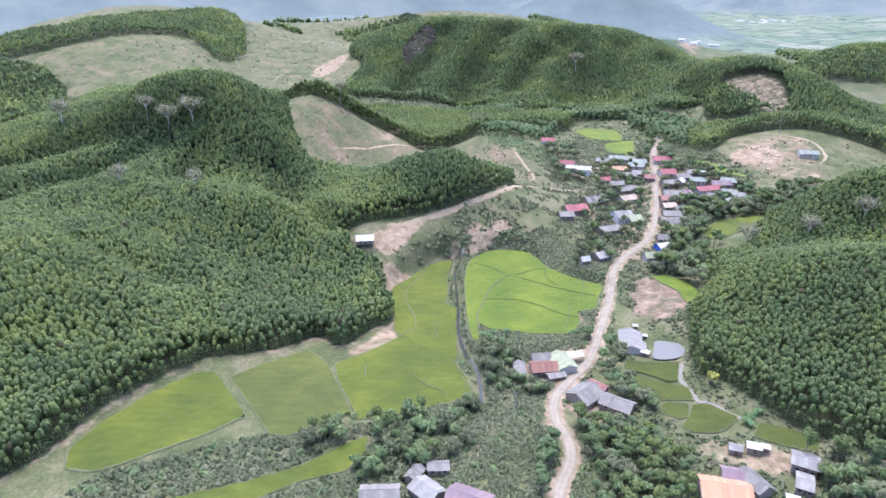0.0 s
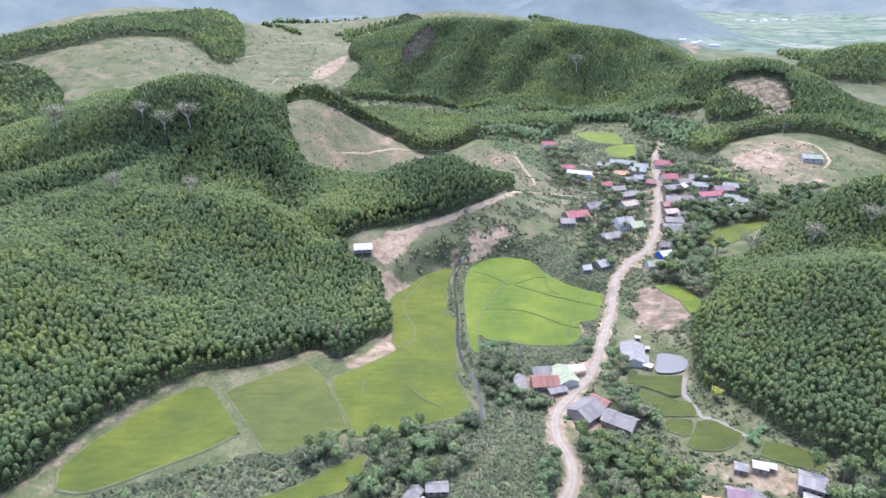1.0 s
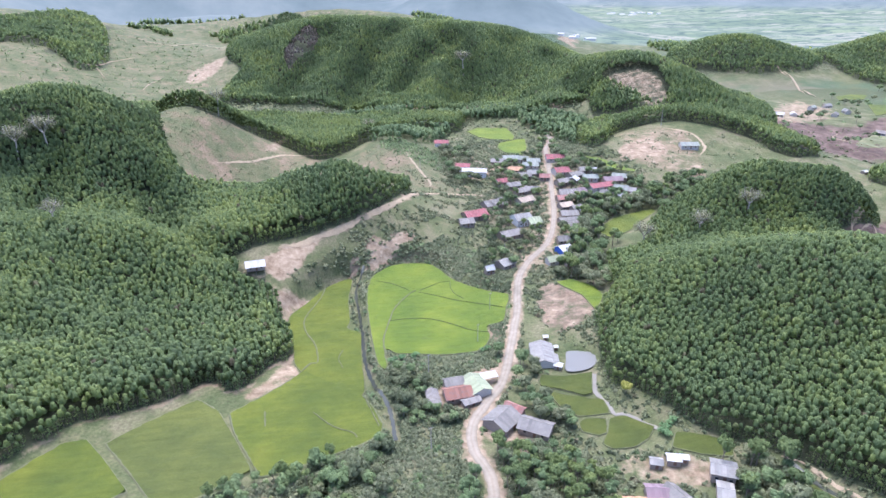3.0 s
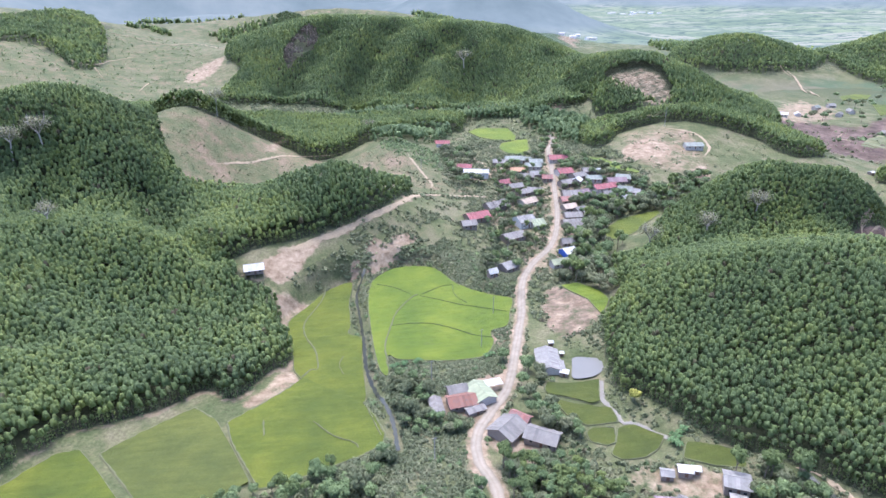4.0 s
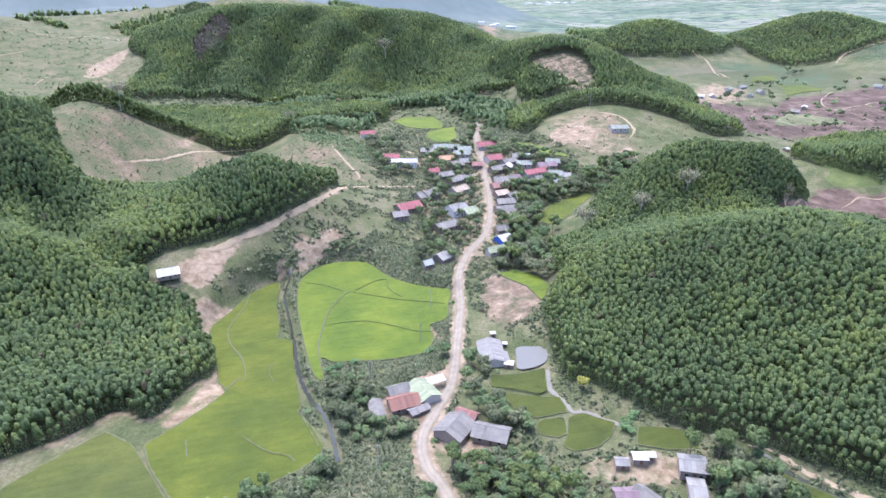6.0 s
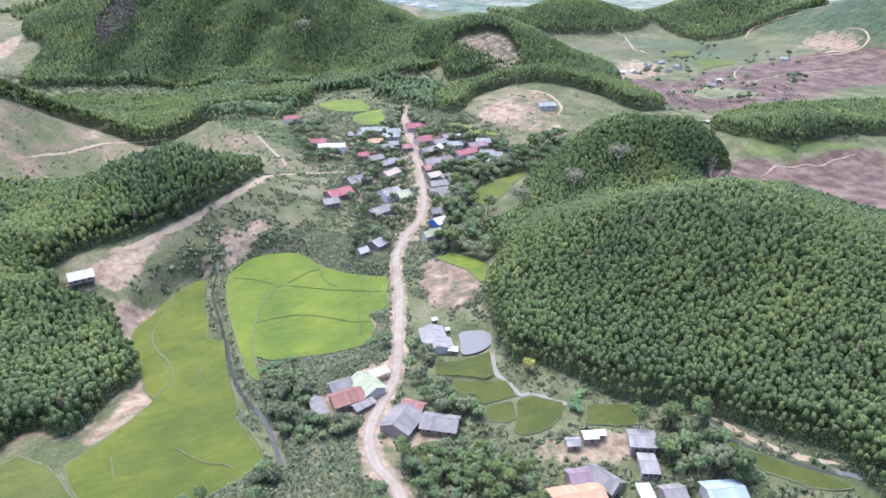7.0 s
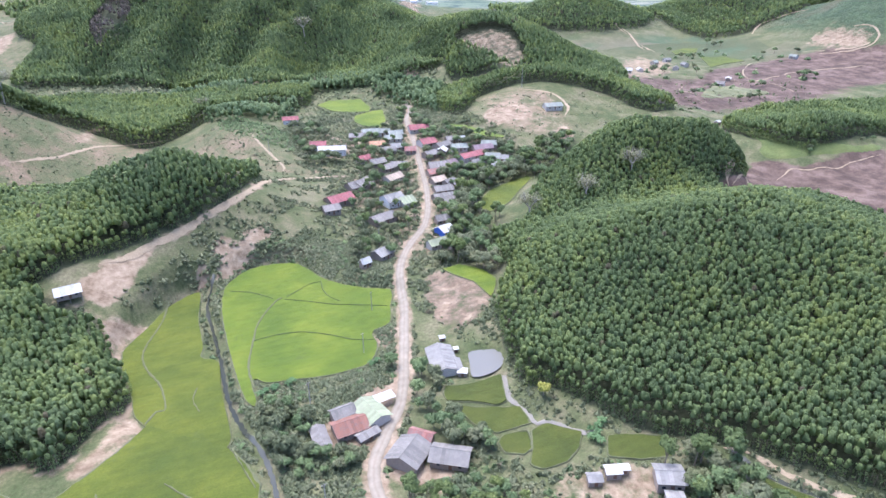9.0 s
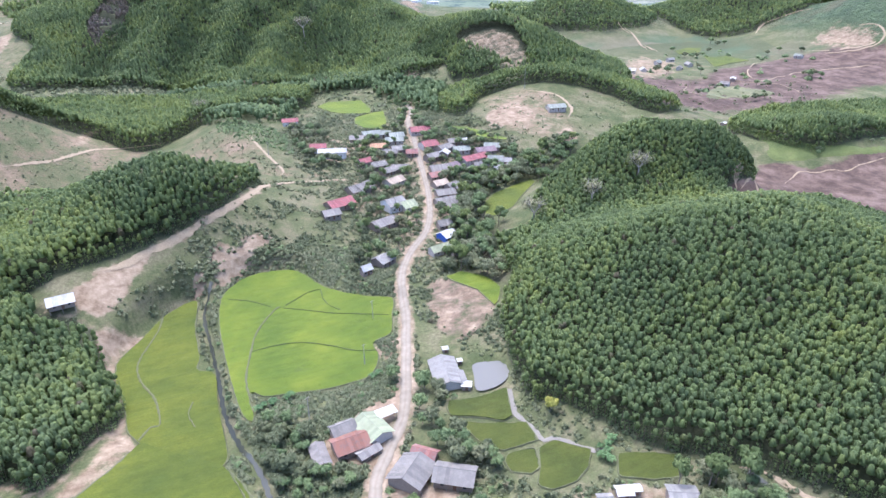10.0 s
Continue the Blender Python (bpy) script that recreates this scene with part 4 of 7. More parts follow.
def meadow(plan, step, mat, deep=0.3):
    """Rank grass that follows the slope, with an uneven rim."""
    from mathutils.geometry import delaunay_2d_cdt
    ring = resample(smooth_outline(plan, 4), step)
    ring = ring + np.stack([waves(ring[:, 0], ring[:, 1], 6, 3), waves(ring[:, 0], ring[:, 1], 6, 4)], 1) * 0.7
    lo, hi = ring.min(0), ring.max(0)
    gx, gy = (a.ravel() for a in np.meshgrid(np.arange(lo[0], hi[0], step), np.arange(lo[1], hi[1], step)))
    keep = edge_gap(ring, gx, gy) < -step * 0.5
    pts = [Vector(p) for p in ring] + [Vector(p) for p in zip(gx[keep], gy[keep])]
    out, _, tri, _, _, _ = delaunay_2d_cdt(pts, [], [list(range(len(ring)))], 1, 1e-4)
    xy = np.array([tuple(p) for p in out])
    z = height(xy[:, 0], xy[:, 1]) + deep * rise(0.3, -2.0, edge_gap(ring, xy[:, 0], xy[:, 1])) + 0.08 * waves(xy[:, 0], xy[:, 1], 5, 7) + 0.05
    return mesh_object("meadow", np.column_stack([xy, z]), [tuple(f) for f in tri], mat, smooth=True)


def bund(line, half=0.45, tall=0.45, seed=1):
    v = ribbon("bund", resample(line, 1.3), half, 0.12, M_BUND, tall, 0.22, seed, 2)
    return v


M_MEADOW = rice_material("rank_grass", (0.066, 0.086, 0.026), (0.09, 0.11, 0.032), (0.122, 0.136, 0.046))
M_MEADOW_DRY = rice_material("dry_meadow_grass", (0.09, 0.098, 0.045), (0.125, 0.128, 0.06), (0.165, 0.155, 0.08))
tagged(meadow(MEADOW_EAST, 2.2, M_MEADOW, 0.5), "green grassy meadow between plantation and ploughed field", "meadow", kind="structure")
tagged(meadow(MEADOW_PLAIN, 3.0, M_MEADOW_DRY, 0.5), "pale dry grass meadow on the eastern plain", "meadow", kind="structure")
for title, mat, label in (
    ("left", M_RICE, "ripening yellow-green rice field below the wooded hill"), ("middle", M_RICE_MIDDLE, "dull green rice field between grassy bunds"),
    ("right", M_RICE, "ripening yellow-green rice field beside the stream"), ("upper", M_RICE, "yellow-green rice field along the stream"),
    ("round", M_RICE_GREEN, "bright green round rice field beside the road"), ("lower", M_RICE, "green rice field behind scrub"),
    ("a", M_RICE_DULL, "dark green paddy beside the pond"), ("b", M_RICE_DULL, "dark green terraced paddy"), ("c", M_RICE_DULL, "small dark green paddy"),
    ("d", M_RICE_DULL, "dark green paddy with a pale bund"), ("e", M_RICE_DULL, "green paddy below the plantation"),
    ("bend", M_RICE, "yellow rice field at the foot of the plantation"), ("small", M_RICE_GREEN, "small bright green plot beside the dry lot"),
    ("far", M_RICE_GREEN, "green field behind the village"), ("far_low", M_RICE_GREEN, "yellow-green field behind the village"),
    ("strip", M_RICE_GREEN, "narrow green field below the bare knoll"), ("edge", M_RICE_DULL, "narrow green paddy along the plantation's edge"),
    ("east_a", M_RICE, "yellow-green field on the eastern plain"), ("east_b", M_RICE, "yellow-green field near the hamlet")):
    tagged(field(title, mat), label, "rice field", kind="structure")
    tagged(bund(np.vstack([FIELD_PLANS[title][0], FIELD_PLANS[title][0][:2]]), 0.5 if title in ("left", "middle", "right") else 0.3, 0.38, len(title)), "dry grassy earth bund round a rice field", "bund", kind="structure")


def pond():
    line = resample(np.vstack([POND_LINE, POND_LINE[:1]]), 1.0)
    z = POND_LEVEL - 0.3
    ob = mesh_object("pond", [(*p, z) for p in line], [tuple(range(len(line)))], M_WATER_POND)
    tagged(ob, "still muddy grey fish pond", "pond", kind="structure")


pond()


# ---- plantations ----
def crown_facets(rnd, segs, rings, loose, tall, wide, size, low):
    """A rounded upright mass of leaves with loose sprays standing out of it; rim trees carry more leaves further down.
    Returns the triangles and their normals."""
    half = 1.15 * wide
    mid = tall - half
    body = clump(rnd, segs, rings, (0, 0, mid), wide * 1.08, half, 0.22, 0.75, 0.25)
    a, up = rnd.uniform(0, 6.283, loose), rnd.uniform(-0.5, 0.95, loose)
    out = np.sqrt(1 - up * up)
    d = np.stack([np.cos(a) * out, np.sin(a) * out, up], 1)
    c = d * rnd.uniform(0.88, 1.08, (loose, 1)) * (wide, wide, half) + (0, 0, mid)
    leaves = [body, sprays(c, d + rnd.normal(0, 0.2, (loose, 3)), size, rnd)]
    if low:
        a = rnd.uniform(0, 6.283, low)
        c = np.stack([np.cos(a) * wide * 0.8, np.sin(a) * wide * 0.8, rnd.uniform(0.04, 0.8, low) * mid], 1)
        leaves.append(sprays(c, np.stack([np.cos(a), np.sin(a), np.full(low, 0.5)], 1) + rnd.normal(0, 0.25, (low, 3)), size * 1.3, rnd))
    tri = np.concatenate(leaves)
    way = outward(tri, (0, 0, mid - 0.35 * half), (wide, wide, half), rnd)
    if low:
        way[-low:] = np.stack([np.cos(a), np.sin(a), np.full(low, 0.8)], 1)[:, None] + rnd.normal(0, 0.25, (low, 1, 3))
    return tri, way


def stem_facets(rnd, tall, r0):
    a = np.array([0, 2.094, 4.189]) + rnd.uniform(0, 6)
    lean = rnd.normal(0, 0.03 * tall, 2)
    return np.array([[(r0 * math.cos(a[k]), r0 * math.sin(a[k]), -0.6), (r0 * math.cos(a[(k + 1) % 3]), r0 * math.sin(a[(k + 1) % 3]), -0.6), (lean[0], lean[1], tall)] for k in range(3)])


def plantation(name, plan, step, tall, wide, levels, mat, label, seed, without=(), skirt=True, gaps=None):
    """Planted trees over an outline, each with stem and crown, as one stand; nearer trees have finer leaves.
    levels: rows of (distance up to which it serves, sides and rings of the crown, loose sprays, their size)."""
    rnd = np.random.RandomState(seed)
    line = smooth_outline(plan, 3)
    lo, hi = line.min(0), line.max(0)
    gx, gy = np.meshgrid(np.arange(lo[0], hi[0], step), np.arange(lo[1], hi[1], step))
    x, y = gx.ravel(), gy.ravel()
    x = x + rnd.uniform(-0.36, 0.36, x.shape) * step
    y = y + rnd.uniform(-0.36, 0.36, y.shape) * step
    rim = edge_gap(line, x, y)
    keep = (rim < 0.4 + 0.8 * rnd.uniform(-1, 1, x.shape)) & (rnd.uniform(0, 1, x.shape) > 0.025)
    for other in without:
        keep &= edge_gap(smooth_outline(other, 3), x, y) > 0.5
    if gaps:
        keep &= waves(x * gaps[2], y, gaps[0], seed) > gaps[1]
    x, y, rim = x[keep], y[keep], rim[keep]
    z = height(x, y)
    away = np.hypot(x - 10, y - 40)
    # on a slope the leaves turn to its open side
    slope = np.stack([height(x - 5.0, y) - height(x + 5.0, y), height(x, y - 5.0) - height(x, y + 5.0), np.full(len(x), 10.0)], 1)
    slope /= np.linalg.norm(slope, axis=1)[:, None]
    slope[:, 2] -= 1.0
    turn = rnd.uniform(0, 6.283, len(x))
    tallness = rnd.normal(1.0, 0.055, len(x)).clip(0.8, 1.16) * (1 + 0.06 * waves(x, y, 40, seed))
    tallness *= np.where(rim > -1.8, rnd.uniform(0.42, 0.78, len(x)), np.where(rim > -3.6, rnd.uniform(0.75, 1.0, len(x)), 1.0))
    thick = tallness ** 0.5 * rnd.uniform(0.88, 1.22, len(x))
    meshes, bends, slots, tones, start = [], [], [], [], 0.0
    for upto, segs, rings, loose, size in levels:
        inside = (away >= start) & (away < upto)
        start = upto
        for rimmed in (False, True):
            sel = inside & ((rim > -2.6) == rimmed)
            n = int(sel.sum())
            if not n:
                continue
            kinds, ways = [], []
            for k in range(8 if rimmed else 24):
                crown, way = crown_facets(rnd, segs, rings, loose, tall, wide * rnd.uniform(0.8, 1.15), size, (loose * 2 if skirt else 1) if rimmed else 0)
                count = len(crown)
                if rimmed:
                    foot = stem_facets(rnd, tall * 0.8, 0.12)
                    crown, way = np.concatenate([crown, foot]), np.concatenate([way, outward(foot, (0, 0, 0), (1, 1, 1e6), rnd, 0.0)])
                kinds.append(crown)
                ways.append(way)
            stem = len(kinds[0]) - count
            pick = rnd.randint(0, len(kinds), n)
            q, e = np.array(kinds)[pick], np.array(ways)[pick]
            c, s = np.cos(turn[sel])[:, None, None], np.sin(turn[sel])[:, None, None]
            w = thick[sel][:, None, None]
            out = np.empty_like(q)
            out[..., 0] = (q[..., 0] * c - q[..., 1] * s) * w + x[sel][:, None, None]
            out[..., 1] = (q[..., 0] * s + q[..., 1] * c) * w + y[sel][:, None, None]
            out[..., 2] = q[..., 2] * tallness[sel][:, None, None] + z[sel][:, None, None]
            meshes.append(out.reshape(-1, 3, 3))
            lean = np.stack([e[..., 0] * c - e[..., 1] * s, e[..., 0] * s + e[..., 1] * c, e[..., 2]], -1) + 1.1 * slope[sel][:, None, None]
            bends.append((lean / (np.linalg.norm(lean, axis=-1, keepdims=True) + 1e-6)).reshape(-1, 3, 3))
            slots.append(np.tile(np.r_[np.zeros(count), np.ones(stem)], n))
            tones.append(np.repeat(rnd.uniform(0, 1, n), count + stem))
    return tagged(facets_object(name, np.concatenate(meshes), [mat, M_STEM], np.concatenate(slots), np.concatenate(tones), np.concatenate(bends)), label, "trees", kind="stuff")


LABEL = "dense plantation of young acacia trees on a hillside"
STILT_CLEARING = [(-46, 307), (-30, 307), (-25, 294), (-23, 286), (-40, 286), (-46, 296)]
FINE = ((300, 7, 2, 11, 0.46), (400, 6, 2, 4, 0.6), (9999, 5, 1, 4, 0.7))
plantation("plantation", FOREST_LEFT, 1.9, 9.4, 1.42, FINE, M_ACACIA, LABEL, 21, (STILT_CLEARING,))
plantation("plantation", FOREST_RIGHT, 1.68, 9.2, 1.15, FINE, M_ACACIA, LABEL, 22)
plantation("plantation", FOREST_SADDLE, 1.95, 11.5, 1.44, FINE, M_ACACIA, LABEL, 23)
plantation("plantation", FOREST_KNOLL, 2.0, 10.0, 1.46, FINE, M_ACACIA, LABEL, 24)
plantation("plantation", FOREST_EAST, 2.1, 10.0, 1.52, FINE, M_ACACIA, LABEL, 25)
COARSE = ((9999, 5, 1, 2, 0.9),)
plantation("plantation", FOREST_SCAR, 2.5, 9.5, 1.8, COARSE, M_ACACIA, LABEL, 26, (SCAR,))
plantation("plantation", FOREST_BIG, 2.55, 9.5, 1.85, COARSE, M_ACACIA, LABEL, 27, (DRY_STAND,))
for k, plan in enumerate((FOREST_FAR_EAST, FOREST_MOUNT, FOREST_FAR_WEST, FOREST_WEST)):
    plantation("plantation", plan, 4.0, 10.0, 2.1, ((9999, 5, 1, 3, 1.6),), M_ACACIA, LABEL, 30 + k)
plantation("woodland", WOOD_NORTH, 3.6, 9.0, 2.2, ((9999, 5, 2, 6, 1.1),), M_BROAD, "mixed green woodland behind the village", 35, (SCAR, FOREST_KNOLL, FOREST_SADDLE, PADDY_FAR, PADDY_FAR_LOW), gaps=(55, -0.45, 1.0))
FAR_WOODS = (
    ([(-300, 1100), (-60, 1060), (200, 1080), (300, 1180), (60, 1290), (-260, 1260)], 8.0, 0.25, 1.0),
    ([(620, 1050), (900, 900), (1180, 900), (1000, 1180), (760, 1330), (640, 1300)], 9.0, 0.42, 0.3))
for k, (plan, step, thin, stretch) in enumerate(FAR_WOODS):
    plantation("far_woods", plan, step, 9.5, step * 0.5, ((9999, 5, 1, 2, step * 0.4),), M_ACACIA, "distant woods and tree belts", 40 + k, gaps=(150 if stretch < 1 else 220, thin, stretch))

# ---- tracks, paths, canal ----
M_TRACK = plain("bare_earth_track", (0.215, 0.162, 0.10), (0.32, 0.252, 0.165), 0.4, 0.95, 0, 1.5, 0.08)
M_PATH = plain("weathered_concrete_path", (0.135, 0.122, 0.1), (0.2, 0.183, 0.152), 0.4, 0.95, 0, 1.5, 0.04)
for line, half, label in (
    (TRACK_WEST, 1.3, "pale earth track along the plantation's edge"), (TRACK_HILL, 0.9, "worn earth track over the grassy hill"),
    (TRACK_CLEARED, 0.9, "earth track across the cleared slope"), (TRACK_KNOLL, 1.1, "earth track round the bare knoll"),
    (TRACK_SCHOOL, 0.9, "narrow earth track up to the red-roofed house"), (TRACK_SCHOOL_BACK, 1.6, "pale earth lane behind the school"),
    (PATH_PADDY, 0.8, "pale concrete path beside the paddies"), (CANAL_BANK, 0.8, "pale earth bank beside the canal"),
    (PLOUGH_A, 0.55, "pale track over the ploughed slope"), (PLOUGH_B, 0.45, "pale track over the ploughed slope"), (PLOUGH_D, 0.42, "pale track across the ploughed field"), (PLOUGH_C, 1.6, "bare earth cut beside the ploughed slope")):
    tagged(ribbon("track", resample(smooth_outline(line, 5, False), 1.5), half, 0.2, M_PATH if "concrete" in label else M_TRACK, 0.08, 0.3, len(label), 2, 0.0 if "concrete" in label else 14.0), label, "track", kind="structure")
for line, half in ((FAR_TRACK_A, 1.4), (FAR_TRACK_B, 1.0), (FAR_TRACK_C, 1.0), (FAR_TRACK_D, 1.0), (FAR_ROAD_A, 2.4), (FAR_ROAD_B, 2.4), (FAR_ROAD_C, 2.4), (FAR_ROAD_D, 1.6), (PLAIN_A, 1.2), (PLAIN_D, 0.9), (PLAIN_E, 0.9), (PLAIN_F, 0.9), (PLAIN_C, 1.8), (SCAR_TRACK_A, 1.5), (SCAR_TRACK_B, 1.2)):
    tagged(ribbon("track", resample(smooth_outline(line, 5, False), 6.0), half * 0.75, 0.6, M_TRACK, 0.2, 0.5, len(line), 2, 30.0), "pale earth road cut along a distant hillside", "track", kind="structure")
tagged(ribbon("canal", resample(smooth_outline(CANAL, 5, False), 1.5), 0.8, 0.22, M_WATER, 0, 0.1, 7, 2), "narrow dark irrigation canal", "canal", kind="structure")
for k, line in enumerate((BUND_ROUND_A, BUND_ROUND_B, BUND_ROUND_C, BUND_ROUND_D, BUND_ROUND_E, BUND_UPPER, BUND_ROUND_F, BUND_UPPER_B, BUND_RIGHT, BUND_RIGHT_B, BUND_RIGHT_C)):
    ob = ribbon("bund", resample(smooth_outline(line, 5, False), 1.2), 0.34 if k in (0, 5) else 0.22, 0.52, M_BUND_GREEN if k in (1, 2, 3, 4, 6) else M_BUND, 0.24, 0.15, 40 + k, 2)
    tagged(ob, "low grassy bund winding through the rice", "bund", kind="structure")


# ---- houses ----
def sheet_material(name, col, worn, rough=0.55, metal=0.0):
    """Ribbed roofing sheet: sheets differ a little, streaks and rust run down the slope."""
    m, nt, b = material(name, max(rough, 0.7), metal, 0.2)
    rnd = nt.nodes.new("ShaderNodeObjectInfo").outputs["Random"]
    isl = nt.nodes.new("ShaderNodeNewGeometry").outputs["Random Per Island"]
    tone = ramp(nt, rnd, (0.0, grey(0.82)), (1.0, grey(1.12)))
    tone2 = ramp(nt, isl, (0.0, grey(0.9)), (1.0, grey(1.1)))
    c = mix(nt, ramp(nt, noise_of(nt, 0.7, 6, 0.75), (0.45, grey(0)), (0.72, grey(1))), col, worn)
    c = mix(nt, 1.0, c, tone, "MULTIPLY")
    c = mix(nt, 1.0, c, tone2, "MULTIPLY")
    nt.links.new(c, b.inputs["Base Color"])
    bump(nt, b, noise_of(nt, 3.0, 3), 0.3, 0.05)
    return m


ROOF_GREENISH = sheet_material("pale_green_sheet", (0.255, 0.275, 0.17), (0.21, 0.215, 0.145))
ROOF_WHITE = sheet_material("white_sheet", (0.40, 0.39, 0.365), (0.31, 0.297, 0.27), 0.6)
ROOF_TILE = sheet_material("old_red_tile", (0.2, 0.098, 0.07), (0.13, 0.1, 0.088), 0.85)
ROOF_BLUEGREY = sheet_material("blue_grey_fibre_cement", (0.16, 0.148, 0.132), (0.215, 0.195, 0.168), 0.8)
ROOF_GREY = sheet_material("grey_fibre_cement", (0.195, 0.178, 0.158), (0.14, 0.125, 0.112), 0.8)
ROOF_PALEGREY = sheet_material("pale_grey_sheet", (0.22, 0.208, 0.188), (0.158, 0.146, 0.13), 0.75)
ROOF_BROWN = sheet_material("rusty_brown_sheet", (0.24, 0.11, 0.09), (0.19, 0.16, 0.15), 0.8)
ROOF_ORANGE = sheet_material("orange_sheet", (0.37, 0.21, 0.12), (0.30, 0.18, 0.12), 0.6)
ROOF_PURPLE = sheet_material("purple_brown_sheet", (0.18, 0.125, 0.135), (0.16, 0.125, 0.122), 0.7)
ROOF_RED = sheet_material("red_sheet", (0.235, 0.075, 0.078), (0.19, 0.105, 0.1), 0.7)
ROOF_TEAL = sheet_material("teal_sheet", (0.19, 0.205, 0.172), (0.22, 0.212, 0.185), 0.7)
ROOF_LIGHTBLUE = sheet_material("light_blue_sheet", (0.24, 0.29, 0.305), (0.27, 0.29, 0.295), 0.6)
ROOF_TAN = sheet_material("weathered_thatch", (0.34, 0.27, 0.20), (0.26, 0.22, 0.18), 0.95)
WALL_PLASTER = plain("stained_plaster", (0.55, 0.50, 0.44), (0.42, 0.38, 0.33), 0.8, 0.9, 0, 4)
WALL_WHITEWALL = plain("white_plaster", (0.80, 0.79, 0.76), (0.70, 0.68, 0.65), 0.8, 0.9, 0, 4)
WALL_PLANK = plain("weathered_planks", (0.23, 0.18, 0.14), (0.33, 0.27, 0.22), 0.9, 0.9, 0, 6)
WALL_BLUE = plain("blue_painted_wall", (0.06, 0.12, 0.42), (0.08, 0.16, 0.5), 0.9, 0.8, 0, 5)
M_POST = plain("grey_timber", (0.20, 0.17, 0.14), (0.30, 0.26, 0.22), 2.0)
M_DOOR = plain("brown_door_boards", (0.14, 0.08, 0.05), (0.20, 0.12, 0.08), 2.0)
M_PANE = material("dark_window_glass", 0.1, 0, 0.5)[0]
M_PANE.node_tree.nodes["Principled BSDF"].inputs["Base Color"].default_value = (0.03, 0.035, 0.04, 1)
M_CONCRETE = plain("pale_concrete", (0.28, 0.265, 0.24), (0.36, 0.34, 0.31), 0.6, 0.9, 0, 3)

FOOTPRINTS = []


def rib_sheet(wide, long, ribs=4):
    """One roofing sheet: a ribbed strip, thick at the rims; x across, y down the slope."""
    bm = bmesh.new()
    top, low = [], []
    n = ribs * 2 + 1
    for k in range(n):
        x = -wide / 2 + wide * k / (n - 1)
        z = 0.045 if k % 2 else 0.0
        top.append((bm.verts.new((x, 0, z)), bm.verts.new((x, long, z))))
    for k in range(n - 1):
        bm.faces.new((top[k][0], top[k + 1][0], top[k + 1][1], top[k][1]))
    a, b = bm.verts.new((-wide / 2, 0, -0.05)), bm.verts.new((wide / 2, 0, -0.05))
    c, d = bm.verts.new((wide / 2, long, -0.05)), bm.verts.new((-wide / 2, long, -0.05))
    bm.faces.new((d, c, b, a))
    bm.faces.new([d] + [t[1] for t in top][::1] + [c])
    bm.faces.new([b] + [t[0] for t in top][::-1] + [a])
    bm.faces.new((a, top[0][0], top[0][1], d))
    bm.faces.new((b, c, top[-1][1], top[-1][0]))
    return bm


